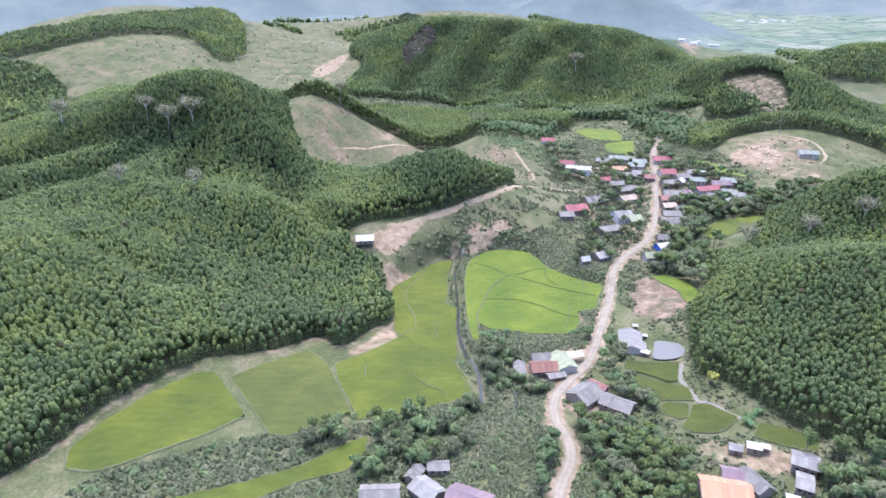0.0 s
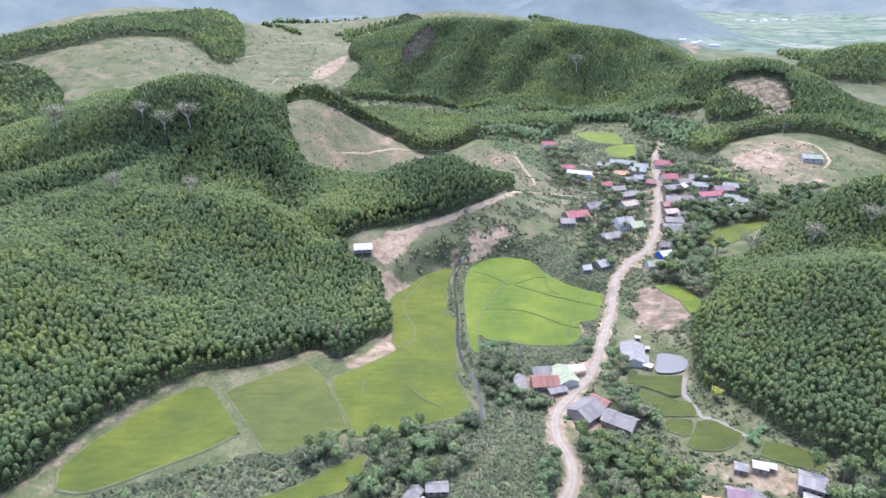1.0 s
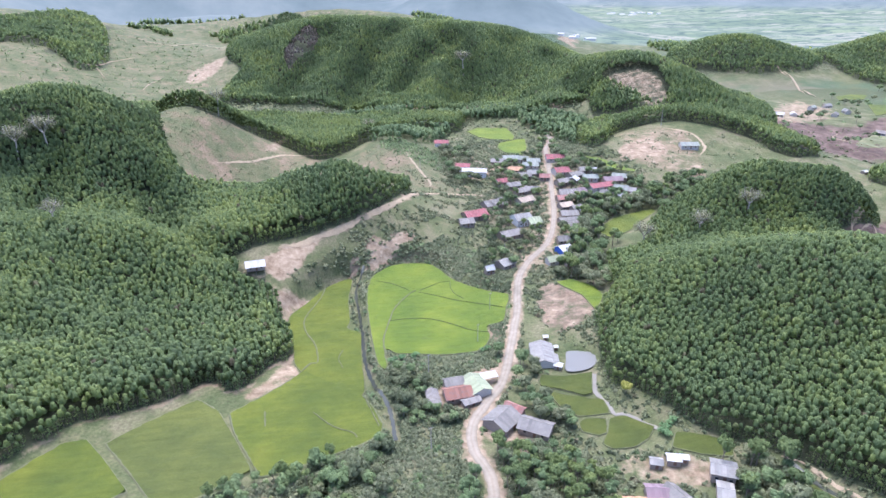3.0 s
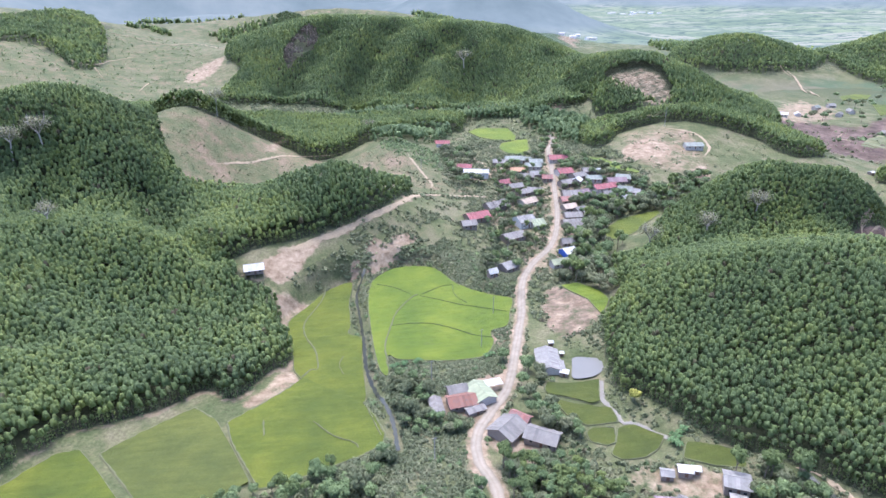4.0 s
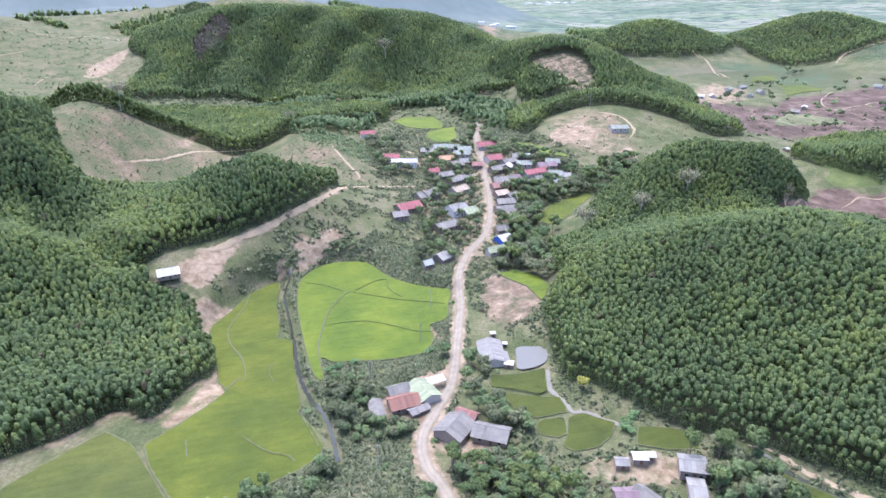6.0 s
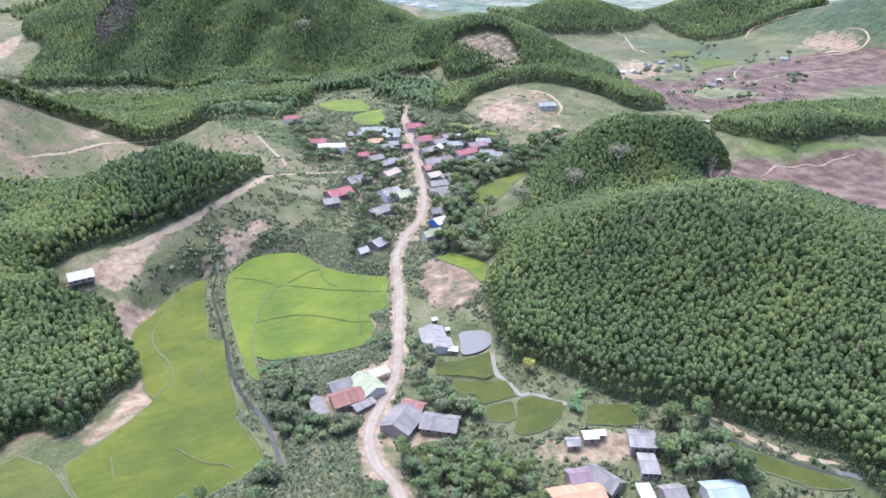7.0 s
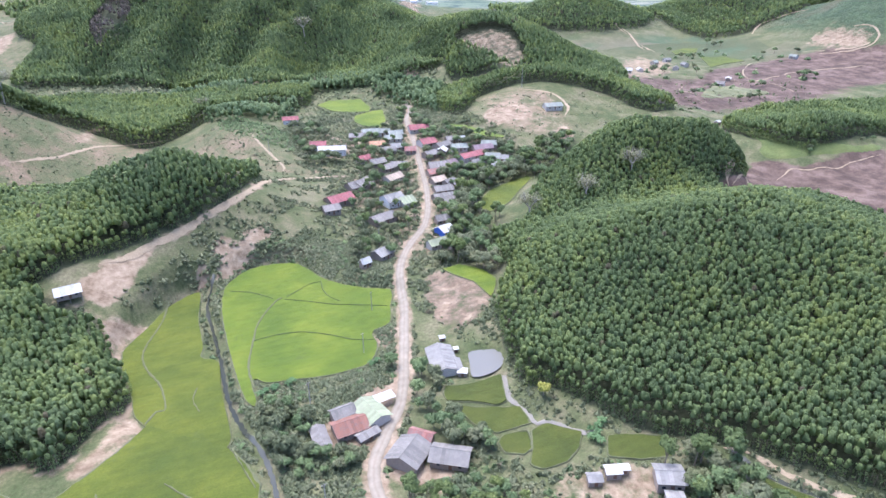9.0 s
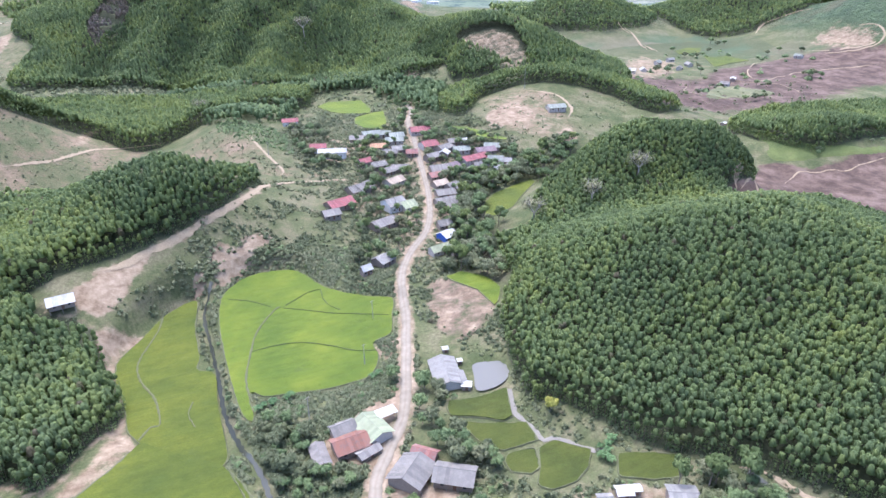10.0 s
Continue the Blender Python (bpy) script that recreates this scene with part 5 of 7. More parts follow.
def house(kind, x, y, rot, length, width, eave, rise_, roof_mat, wall_mat, style, near, label):
    rnd = random.Random(int(x * 31 + y * 17))
    base = min(ground_at(x + a * length / 2, y + b * width / 2) for a in (-1, 0, 1) for b in (-1, 0, 1))
    top = max(ground_at(x, y), base)
    if style != "canopy":
        top = min(top, base + 1.2)
    ob = new(kind)
    ob.matrix_basis = pose(x, y, top, 0, 0, rot)
    FOOTPRINTS.append((x, y, 0.5 * max(length, width) + 1.0))
    tagged(ob, label, "canopy" if style == "canopy" else "shed" if kind in ("shed", "barn") else "house", "village houses")
    deep = base - top - 0.5
    l, w = length / 2, width / 2
    stilts = kind == "stilt_house"
    if style == "canopy":
        for a in (-1, 1):
            for b in (-1, 1):
                part("post", box(bmesh.new(), a * (l - 0.2) - 0.06, b * (w - 0.2) - 0.06, deep, a * (l - 0.2) + 0.06, b * (w - 0.2) + 0.06, eave + (0.0 if b < 0 else rise_)), M_POST, ob)
    else:
        bm = bmesh.new()
        t, lowz = 0.15, 1.5 if stilts else deep
        # four walls with gable ends, hollow, built as two rings
        for s in (1, -1):
            bx = [bm.verts.new(p) for p in ((-l, s * w, lowz), (l, s * w, lowz), (l, s * w, eave), (-l, s * w, eave))]
            bi = [bm.verts.new(p) for p in ((-l, s * (w - t), lowz), (l, s * (w - t), lowz), (l, s * (w - t), eave), (-l, s * (w - t), eave))]
            bm.faces.new(bx), bm.faces.new(bi[::-1]), bm.faces.new((bx[3], bx[2], bi[2], bi[3])), bm.faces.new((bx[1], bx[0], bi[0], bi[1]))
            gx = [bm.verts.new(p) for p in ((s * l, -w, lowz), (s * l, w, lowz), (s * l, w, eave), (s * l, 0, eave + rise_ - 0.06), (s * l, -w, eave))]
            gi = [bm.verts.new((s * (l - t), v.co.y, v.co.z)) for v in gx]
            bm.faces.new(gx), bm.faces.new(gi[::-1])
            for k in range(5):
                bm.faces.new((gx[k], gx[(k + 1) % 5], gi[(k + 1) % 5], gi[k]))
        part("wall", bm, wall_mat, ob)
        if stilts:
            part("floor_deck", box(bmesh.new(), -l, -w, 1.35, l, w, 1.52), M_POST, ob)
            for a in (-1, 0, 1):
                for b in (-1, 1):
                    part("stilt", box(bmesh.new(), a * (l - 0.15) - 0.1, b * (w - 0.15) - 0.1, deep, a * (l - 0.15) + 0.1, b * (w - 0.15) + 0.1, 1.5), M_POST, ob)
        floor_z = 1.5 if stilts else 0.0
        for s in (-1, 1):
            door = part("door", box(bmesh.new(), -0.45 + l * 0.1, s * w - 0.04, floor_z, 0.45 + l * 0.1, s * w + 0.04, floor_z + min(2.0, eave - 0.3)), M_DOOR, ob)
            if eave - floor_z > 2.0:
                for a in (-0.55, 0.62):
                    cx = a * l
                    fr = bmesh.new()
                    for q in ((-0.5, 0.9, 0.5, 0.98), (-0.5, 1.72, 0.5, 1.8), (-0.5, 0.98, -0.42, 1.72), (0.42, 0.98, 0.5, 1.72)):
                        box(fr, cx + q[0], s * w - 0.05, floor_z + q[1], cx + q[2], s * w + 0.05, floor_z + q[3])
                    win = part("window", fr, M_POST, ob)
                    part("pane", box(bmesh.new(), cx - 0.42, s * w - 0.02, floor_z + 0.98, cx + 0.42, s * w + 0.02, floor_z + 1.72), M_PANE, win)
        if near and length > 6 and not stilts:
            for a in (-0.9, -0.3, 0.3, 0.9):
                part("post", box(bmesh.new(), a * l - 0.07, -w - 0.75, deep, a * l + 0.07, -w - 0.6, eave - 0.18), M_POST, ob)
    # the roof: ribbed sheets side by side on both slopes
    over = 0.75 if length > 6 else 0.45
    if style == "canopy":
        slopes = [(math.atan2(rise_, width), eave + rise_ + 0.05, width + 0.3, 1, w + 0.12)]
    else:
        run = w + over
        pitch = math.atan2(rise_, w)
        slopes = [(pitch, eave + rise_ + 0.03, run / math.cos(pitch), s, 0.0) for s in (1, -1)]
    total = length + (0.3 if style == "canopy" else 1.0 if length > 6 else 0.6)
    n = max(2, round(total / 1.05)) if near else 1
    strip = total / n
    roof = None
    for pitch, ridge, long, s, start in slopes:
        proto = rib_sheet(strip * 1.02, long) if near else rib_sheet(strip, long, max(4, round(total)))
        me = bpy.data.meshes.new("roof_sheet")
        proto.to_mesh(me)
        proto.free()
        me.materials.append(roof_mat)
        if roof is None:
            roof = new("roof")
            roof.parent = ob
            data = bmesh.new()
            if style != "canopy":
                c, q = 0.16, -total / 2
                pts = [(-c, -0.02), (0, 0.09), (c, -0.02), (0, 0.02)]
                ends = [[data.verts.new((e * total / 2, py, ridge + 0.03 + pz)) for py, pz in pts] for e in (-1, 1)]
                for k in range(4):
                    data.faces.new((ends[0][k], ends[1][k], ends[1][(k + 1) % 4], ends[0][(k + 1) % 4]))
                data.faces.new(ends[0]), data.faces.new(ends[1][::-1])
            else:
                for e in (-1, 1):
                    box(data, -total / 2, e * (w - 0.2) - 0.04, (eave if e < 0 else eave + rise_) - 0.12, total / 2, e * (w - 0.2) + 0.04, eave if e < 0 else eave + rise_)
            rm = bpy.data.meshes.new("roof")
            data.to_mesh(rm)
            data.free()
            rm.materials.append(roof_mat)
            bpy.data.objects.remove(roof)
            roof = new("roof", rm)
            roof.parent = ob
        if near:
            for k in range(n):
                sh = new("roof_sheet", me)
                sh.parent = roof
                sh.matrix_basis = pose(-total / 2 + strip * (k + 0.5), -start if style == "canopy" else 0, ridge - (0 if style == "canopy" else 0), 0, 0, 0) @ pose(0, 0, rnd.uniform(0, 0.03), 0, 0, 0) @ (pose(0, 0, 0, 0, 0, 180) if s < 0 else pose(0, 0, 0)) @ (pose(0, 2 * start, 0, 0, 0, 180) if style == "canopy" else pose(0, 0, 0)) @ pose(0, 0, 0, -math.degrees(pitch) + rnd.uniform(-0.7, 0.7), 0, rnd.uniform(-0.4, 0.4))
        else:
            bm = bmesh.new()
            for k in range(n):
                tmp = bmesh.new()
                tmp.from_mesh(me)
                tmp.transform(pose(-total / 2 + strip * (k + 0.5), 0, ridge + rnd.uniform(0, 0.03)) @ (pose(0, 0, 0, 0, 0, 180) if s < 0 else pose(0, 0, 0)) @ pose(0, 0, 0, -math.degrees(pitch) + rnd.uniform(-0.7, 0.7), 0, 0))
                hold = bpy.data.meshes.new("hold")
                tmp.to_mesh(hold)
                tmp.free()
                bm.from_mesh(hold)
                bpy.data.meshes.remove(hold)
            bpy.data.meshes.remove(me)
            part("roof_slope", bm, roof_mat, roof)
    return ob


house("farmhouse", 44.5, 204.4, -75, 10.1, 6.7, 2.9, 1.3, ROOF_GREENISH, WALL_PLASTER, "gable", True, "pale green metal-roofed house beside the road")
house("canopy", 50.1, 208.8, 8, 5.8, 3.3, 2.7, 0.3, ROOF_WHITE, None, "canopy", True, "white sheet canopy on thin posts beside the road")
house("brick_house", 37.1, 201.2, 5, 9.1, 6.4, 2.6, 1.5, ROOF_TILE, WALL_PLANK, "gable", True, "old house with a weathered red tile roof")
house("farmhouse", 36.8, 207.5, 8, 6.4, 4.1, 3.0, 1.2, ROOF_BLUEGREY, WALL_PLANK, "gable", True, "plank house with a blue-grey sheet roof")
house("shed", 40.9, 196.6, 18, 6.1, 2.6, 1.9, 0.5, ROOF_GREY, WALL_PLANK, "gable", True, "low shed with a grey sheet roof")
house("shed", 28.5, 200.7, -89, 8.3, 3.2, 1.9, 0.7, ROOF_GREY, WALL_PLANK, "gable", True, "tumbledown grey shed among rubble")
house("farmhouse", 48.6, 184.0, 41, 9.4, 8.7, 2.7, 1.9, ROOF_BLUEGREY, WALL_PLANK, "gable", True, "broad plank house with a blue-grey fibre-cement roof")
house("shed", 54.3, 189.3, -45, 6.4, 3.0, 2.4, 0.8, ROOF_BROWN, WALL_PLANK, "gable", True, "lean brown-roofed shed behind the grey house")
house("farmhouse", 58.3, 178.5, -35, 9.9, 6.4, 2.6, 1.5, ROOF_BLUEGREY, WALL_PLANK, "gable", True, "long plank house with a blue-grey roof")
house("shed", 76.6, 215.3, -102, 6.0, 3.0, 1.9, 0.4, ROOF_PALEGREY, WALL_PLANK, "gable", True, "low lean-to beside the pale grey house")
house("shed", 79.0, 232.2, -10, 1.7, 1.5, 1.6, 0.25, ROOF_WHITE, WALL_PLANK, "gable", True, "tiny white-roofed privy behind the house")
house("shed", 80.4, 223.7, -10, 1.3, 1.2, 1.5, 0.2, ROOF_WHITE, WALL_PLANK, "gable", True, "tiny white-roofed pen beside the house")
house("farmhouse", 73.5, 219.4, -102, 14.0, 7.6, 2.5, 1.3, ROOF_PALEGREY, WALL_PLASTER, "gable", True, "pale grey-roofed house beside the pond")
house("shed", 77.0, 211.1, -30, 2.8, 2.3, 1.8, 0.3, ROOF_WHITE, WALL_PLANK, "gable", True, "small white-roofed hut at the pond's edge")
house("shed", 87.6, 155.4, -20, 3.4, 2.8, 1.9, 0.6, ROOF_PALEGREY, WALL_PLANK, "gable", True, "small pale grey shed in a bare yard")
house("shed", 92.8, 154.9, -20, 3.8, 2.8, 1.9, 0.4, ROOF_WHITE, WALL_PLANK, "gable", True, "small white-roofed shed in a bare yard")
house("shed", 95.7, 154.2, -20, 2.1, 1.7, 1.7, 0.3, ROOF_WHITE, WALL_PLANK, "gable", True, "tiny white-roofed pen in a bare yard")
house("barn", 103.2, 146.6, -28, 6.4, 5.8, 3.2, 0.9, ROOF_PALEGREY, WALL_PLANK, "gable", True, "pale corrugated-roofed barn among trees")
house("barn", 99.8, 139.7, -28, 4.1, 6.9, 2.3, 0.6, ROOF_PALEGREY, WALL_PLANK, "gable", True, "low corrugated lean-to below the barn")
house("farmhouse", 77.4, 138.0, -11, 12.6, 7.8, 3.0, 1.5, ROOF_ORANGE, WALL_PLASTER, "gable", True, "house with a broad orange sheet roof")
house("farmhouse", 82.3, 143.5, -14, 6.4, 5.1, 2.8, 1.2, ROOF_PURPLE, WALL_PLANK, "gable", True, "house with a faded purple-brown roof")
house("farmhouse", 86.7, 140.6, -70, 8.2, 4.8, 2.8, 1.5, ROOF_BLUEGREY, WALL_PLANK, "gable", True, "house with a dark blue-grey roof")
house("canopy", 93.4, 132.7, -20, 3.4, 4.8, 2.4, 0.2, ROOF_WHITE, None, "canopy", True, "white sheet canopy over a yard")
house("farmhouse", 98.9, 129.3, -14, 5.3, 5.1, 2.6, 1.2, ROOF_BLUEGREY, WALL_PLANK, "gable", True, "small house with a grey roof")
house("farmhouse", 109.2, 123.5, -18, 8.7, 7.1, 3.0, 1.4, ROOF_LIGHTBLUE, WALL_PLASTER, "gable", True, "house with a light blue sheet roof")
house("shed", -7.5, 145.4, 61, 5.4, 3.3, 2.2, 0.8, ROOF_BLUEGREY, WALL_PLANK, "gable", True, "shed with a worn blue-grey roof")
house("shed", -0.9, 148.3, 3, 6.0, 3.6, 2.2, 0.8, ROOF_GREY, WALL_PLANK, "gable", True, "grey-roofed shed beside a bare yard")
house("farmhouse", -3.9, 138.5, -44, 7.9, 5.8, 2.7, 1.2, ROOF_PALEGREY, WALL_PLANK, "gable", True, "house with a pale grey sheet roof")
house("farmhouse", 7.4, 134.1, -25, 11.0, 8.5, 2.9, 1.8, ROOF_PURPLE, WALL_PLANK, "gable", True, "large house with a purple-brown roof")
house("farmhouse", -16.6, 136.2, 3, 10.0, 6.8, 2.7, 1.5, ROOF_BLUEGREY, WALL_PLANK, "gable", True, "house with a blue-grey roof behind trees")
house("shed", 499.0, 519.5, 40, 8.0, 4.0, 2.2, 0.7, ROOF_WHITE, WALL_PLANK, "gable", False, "white-roofed field hut on the plain")
house("shed", 358.5, 391.0, 20, 4.0, 3.0, 2.0, 0.6, ROOF_WHITE, WALL_PLANK, "gable", False, "small white-roofed hut behind the plantation")
house("stilt_house", -39.1, 299.6, 9, 8.0, 6.0, 3.8, 1.6, ROOF_WHITE, WALL_PLANK, "gable", True, "white-roofed plank house on stilts on an earth yard")
house("village_house", 116.3, 315.8, 20, 6.8, 6.7, 2.7, 1.6, ROOF_WHITE, WALL_BLUE, "gable", True, "house with white gable roof and a blue wall")
house("village_house", 108.3, 304.0, 12, 10.6, 4.8, 2.7, 1.6, ROOF_GREENISH, WALL_PLASTER, "gable", True, "low pale green roof beside the road")
house("village_house", 120.3, 327.8, 0, 6.4, 4.8, 2.7, 1.6, ROOF_BLUEGREY, WALL_PLANK, "gable", True, "village house with a blue-grey roof among trees")
house("village_house", 136.4, 363.4, -5, 10.0, 7.4, 2.7, 1.6, ROOF_BLUEGREY, WALL_PLANK, "gable", True, "village house with a blue-grey roof among trees")
house("village_house", 138.5, 376.2, 11, 7.9, 6.7, 2.7, 1.6, ROOF_TAN, WALL_PLANK, "gable", True, "village house with a tan roof among trees")
house("village_house", 146.9, 394.2, -5, 12.2, 8.1, 2.7, 2.1, ROOF_GREY, WALL_PLANK, "gable", True, "village house with a grey roof among trees")
house("village_house", 158.2, 455.3, -8, 12.7, 8.1, 2.7, 2.1, ROOF_RED, WALL_PLASTER, "gable", True, "village house with a red roof among trees")
house("village_house", 153.7, 429.4, 9, 10.0, 9.4, 2.7, 2.1, ROOF_RED, WALL_PLASTER, "gable", True, "village house with a red roof among trees")
house("village_house", 160.5, 419.8, 23, 10.6, 7.4, 2.7, 1.6, ROOF_BLUEGREY, WALL_PLANK, "gable", True, "village house with a blue-grey roof among trees")
house("village_house", 168.4, 412.3, -10, 9.6, 6.7, 2.7, 1.6, ROOF_TEAL, WALL_PLASTER, "gable", True, "village house with a teal roof among trees")
house("village_house", 170.6, 398.9, 14, 17.2, 7.4, 2.7, 1.6, ROOF_RED, WALL_PLASTER, "gable", True, "village house with a red roof among trees")
house("village_house", 181.1, 404.8, -5, 12.0, 6.7, 2.7, 1.6, ROOF_PURPLE, WALL_PLANK, "gable", True, "village house with a purple-brown roof among trees")
house("village_house", 181.7, 392.1, -29, 8.6, 6.7, 2.7, 1.6, ROOF_TEAL, WALL_PLANK, "gable", True, "village house with a teal roof among trees")
house("village_house", 119.3, 468.3, -17, 10.3, 6.7, 2.7, 1.6, ROOF_GREY, WALL_PLANK, "gable", True, "village house with a grey roof among trees")
house("village_house", 129.8, 472.7, -6, 11.4, 7.4, 2.7, 1.6, ROOF_TEAL, WALL_PLASTER, "gable", True, "village house with a teal roof among trees")
house("village_house", 136.4, 467.0, -23, 10.1, 6.7, 2.7, 1.6, ROOF_TEAL, WALL_PLASTER, "gable", True, "village house with a teal roof among trees")
house("village_house", 138.3, 449.6, -17, 11.0, 6.7, 2.7, 1.6, ROOF_TEAL, WALL_PLASTER, "gable", True, "village house with a teal roof among trees")
house("village_house", 125.9, 444.9, -11, 10.0, 6.7, 2.7, 1.6, ROOF_ORANGE, WALL_PLASTER, "gable", True, "village house with an orange roof among trees")
house("village_house", 135.6, 433.4, -7, 9.0, 6.0, 2.7, 1.6, ROOF_PALEGREY, WALL_PLANK, "gable", True, "village house with a pale grey roof among trees")
house("village_house", 96.2, 445.3, -14, 16.7, 6.2, 4.0, 1.6, ROOF_WHITE, WALL_WHITEWALL, "gable", True, "long white school building beside a pale yard")
house("village_house", 89.9, 456.0, -14, 9.6, 6.7, 4.0, 1.6, ROOF_RED, WALL_WHITEWALL, "gable", True, "school wing with a red sheet roof")
house("village_house", 110.6, 425.0, 18, 7.8, 6.0, 2.7, 1.6, ROOF_RED, WALL_PLASTER, "gable", True, "village house with a red roof among trees")
house("village_house", 85.5, 521.4, -8, 10.5, 6.7, 4.0, 1.6, ROOF_RED, WALL_WHITEWALL, "gable", True, "white-walled house with a red roof on a slope")
house("village_house", 116.6, 389.7, 26, 11.0, 7.4, 2.7, 1.6, ROOF_TAN, WALL_PLASTER, "gable", True, "village house with a tan roof among trees")
house("village_house", 93.9, 384.9, 20, 11.3, 8.1, 2.7, 2.1, ROOF_BLUEGREY, WALL_PLANK, "gable", True, "village house with a blue-grey roof among trees")
house("village_house", 78.9, 365.8, 18, 13.4, 8.8, 2.7, 2.1, ROOF_RED, WALL_PLANK, "gable", True, "house with a bright red roof")
house("village_house", 71.5, 353.6, 4, 7.9, 6.7, 2.7, 1.6, ROOF_GREY, WALL_PLANK, "gable", True, "village house with a grey roof among trees")
house("village_house", 105.2, 358.3, 15, 10.0, 9.4, 4.0, 2.1, ROOF_PALEGREY, WALL_WHITEWALL, "gable", True, "large house with a pale sheet roof and white walls")
house("village_house", 111.7, 355.7, 14, 7.4, 8.1, 2.7, 2.1, ROOF_GREENISH, WALL_PLASTER, "gable", True, "village house with a pale green roof among trees")
house("village_house", 93.1, 339.1, 22, 12.7, 7.4, 2.7, 1.6, ROOF_GREY, WALL_PLANK, "gable", True, "long house with a grey sheet roof")
house("village_house", 81.3, 304.0, 28, 7.9, 6.7, 2.7, 1.6, ROOF_PALEGREY, WALL_PLANK, "gable", True, "pale-roofed house beside the road bend")
house("village_house", 71.8, 298.3, 17, 4.5, 2.9, 2.7, 1.6, ROOF_WHITE, WALL_PLANK, "gable", True, "village house with a white roof among trees")
house("village_house", 257.4, 446.4, -8, 12.6, 6.7, 2.7, 1.6, ROOF_TEAL, WALL_PLASTER, "gable", True, "teal-roofed building on the bare knoll")
house("village_house", 149.3, 412.2, 21, 9.3, 6.7, 2.7, 1.6, ROOF_GREY, WALL_PLANK, "gable", True, "village house with a grey roof among trees")
house("village_house", 143.3, 370.6, 22, 6.6, 5.4, 2.7, 1.6, ROOF_GREY, WALL_PLANK, "gable", True, "village house with a grey roof among trees")
house("village_house", 186.3, 387.8, -33, 6.6, 5.4, 2.7, 1.6, ROOF_PALEGREY, WALL_PLANK, "gable", True, "village house with a pale grey roof among trees")
house("village_house", 132.5, 348.4, 18, 7.3, 5.4, 2.7, 1.6, ROOF_GREY, WALL_PLANK, "gable", True, "village house with a grey roof among trees")
house("village_house", 169.1, 424.1, -5, 7.9, 6.0, 2.7, 1.6, ROOF_GREY, WALL_PLANK, "gable", True, "village house with a grey roof among trees")
house("village_house", 115.9, 416.1, 12, 9.3, 6.7, 2.7, 1.6, ROOF_BLUEGREY, WALL_PLANK, "gable", True, "village house with a blue-grey roof among trees")
house("village_house", 126.3, 405.8, -22, 9.3, 6.7, 2.7, 1.6, ROOF_GREY, WALL_PLANK, "gable", True, "village house with a grey roof among trees")
house("village_house", 118.2, 405.0, 19, 7.9, 6.0, 2.7, 1.6, ROOF_GREY, WALL_PLANK, "gable", True, "village house with a grey roof among trees")
house("village_house", 187.4, 407.8, -28, 9.3, 6.7, 2.7, 1.6, ROOF_TEAL, WALL_PLANK, "gable", True, "village house with a teal roof among trees")
house("village_house", 161.2, 385.5, 24, 7.9, 6.0, 2.7, 1.6, ROOF_PALEGREY, WALL_PLANK, "gable", True, "village house with a pale grey roof among trees")
house("village_house", 176.8, 381.1, -8, 5.3, 4.0, 2.7, 1.6, ROOF_WHITE, WALL_PLANK, "gable", True, "village house with a white roof among trees")
house("village_house", 145.3, 368.9, 32, 6.6, 5.4, 2.7, 1.6, ROOF_PALEGREY, WALL_PLANK, "gable", True, "village house with a pale grey roof among trees")
house("village_house", 132.1, 353.6, 2, 10.6, 7.4, 2.7, 1.6, ROOF_BLUEGREY, WALL_PLANK, "gable", True, "village house with a blue-grey roof among trees")
house("village_house", 97.3, 386.5, 38, 10.6, 8.1, 2.7, 2.1, ROOF_GREY, WALL_PLANK, "gable", True, "village house with a grey roof among trees")
house("village_house", 142.3, 457.3, -6, 9.3, 6.7, 2.7, 1.6, ROOF_TEAL, WALL_PLANK, "gable", True, "village house with a teal roof among trees")
house("village_house", 157.3, 413.2, 52, 6.6, 5.4, 2.7, 1.6, ROOF_WHITE, WALL_PLANK, "gable", True, "village house with a white roof among trees")
house("village_house", 186.2, 380.5, 1, 6.6, 5.4, 2.7, 1.6, ROOF_PALEGREY, WALL_PLANK, "gable", True, "village house with a pale grey roof among trees")
house("village_house", 173.7, 421.2, 0, 5.3, 4.0, 2.7, 1.6, ROOF_WHITE, WALL_PLANK, "gable", True, "village house with a white roof among trees")
house("village_house", 141.6, 387.0, 1, 9.3, 6.7, 2.7, 1.6, ROOF_BROWN, WALL_PLANK, "gable", True, "village house with a rusty brown roof among trees")
house("village_house", 154.1, 395.0, 15, 7.9, 6.7, 2.7, 1.6, ROOF_PURPLE, WALL_PLANK, "gable", True, "village house with a purple-brown roof among trees")
house("village_house", 169.6, 388.4, 3, 7.9, 6.0, 2.7, 1.6, ROOF_GREY, WALL_PLANK, "gable", True, "village house with a grey roof among trees")
house("village_house", 113.6, 298.8, 9, 4.5, 3.5, 2.7, 1.6, ROOF_WHITE, WALL_PLANK, "gable", True, "village house with a white roof among trees")
house("village_house", 140.3, 423.7, -14, 6.6, 5.4, 2.7, 1.6, ROOF_BROWN, WALL_PLANK, "gable", True, "village house with a rusty brown roof among trees")
house("village_house", 128.8, 431.2, -10, 7.9, 6.0, 2.7, 1.6, ROOF_GREY, WALL_PLANK, "gable", True, "village house with a grey roof among trees")
house("village_house", 521.5, 630.4, 0, 7.9, 5.0, 2.7, 1.6, ROOF_PALEGREY, WALL_PLASTER, "gable", True, "small house of the hamlet on the eastern plain")
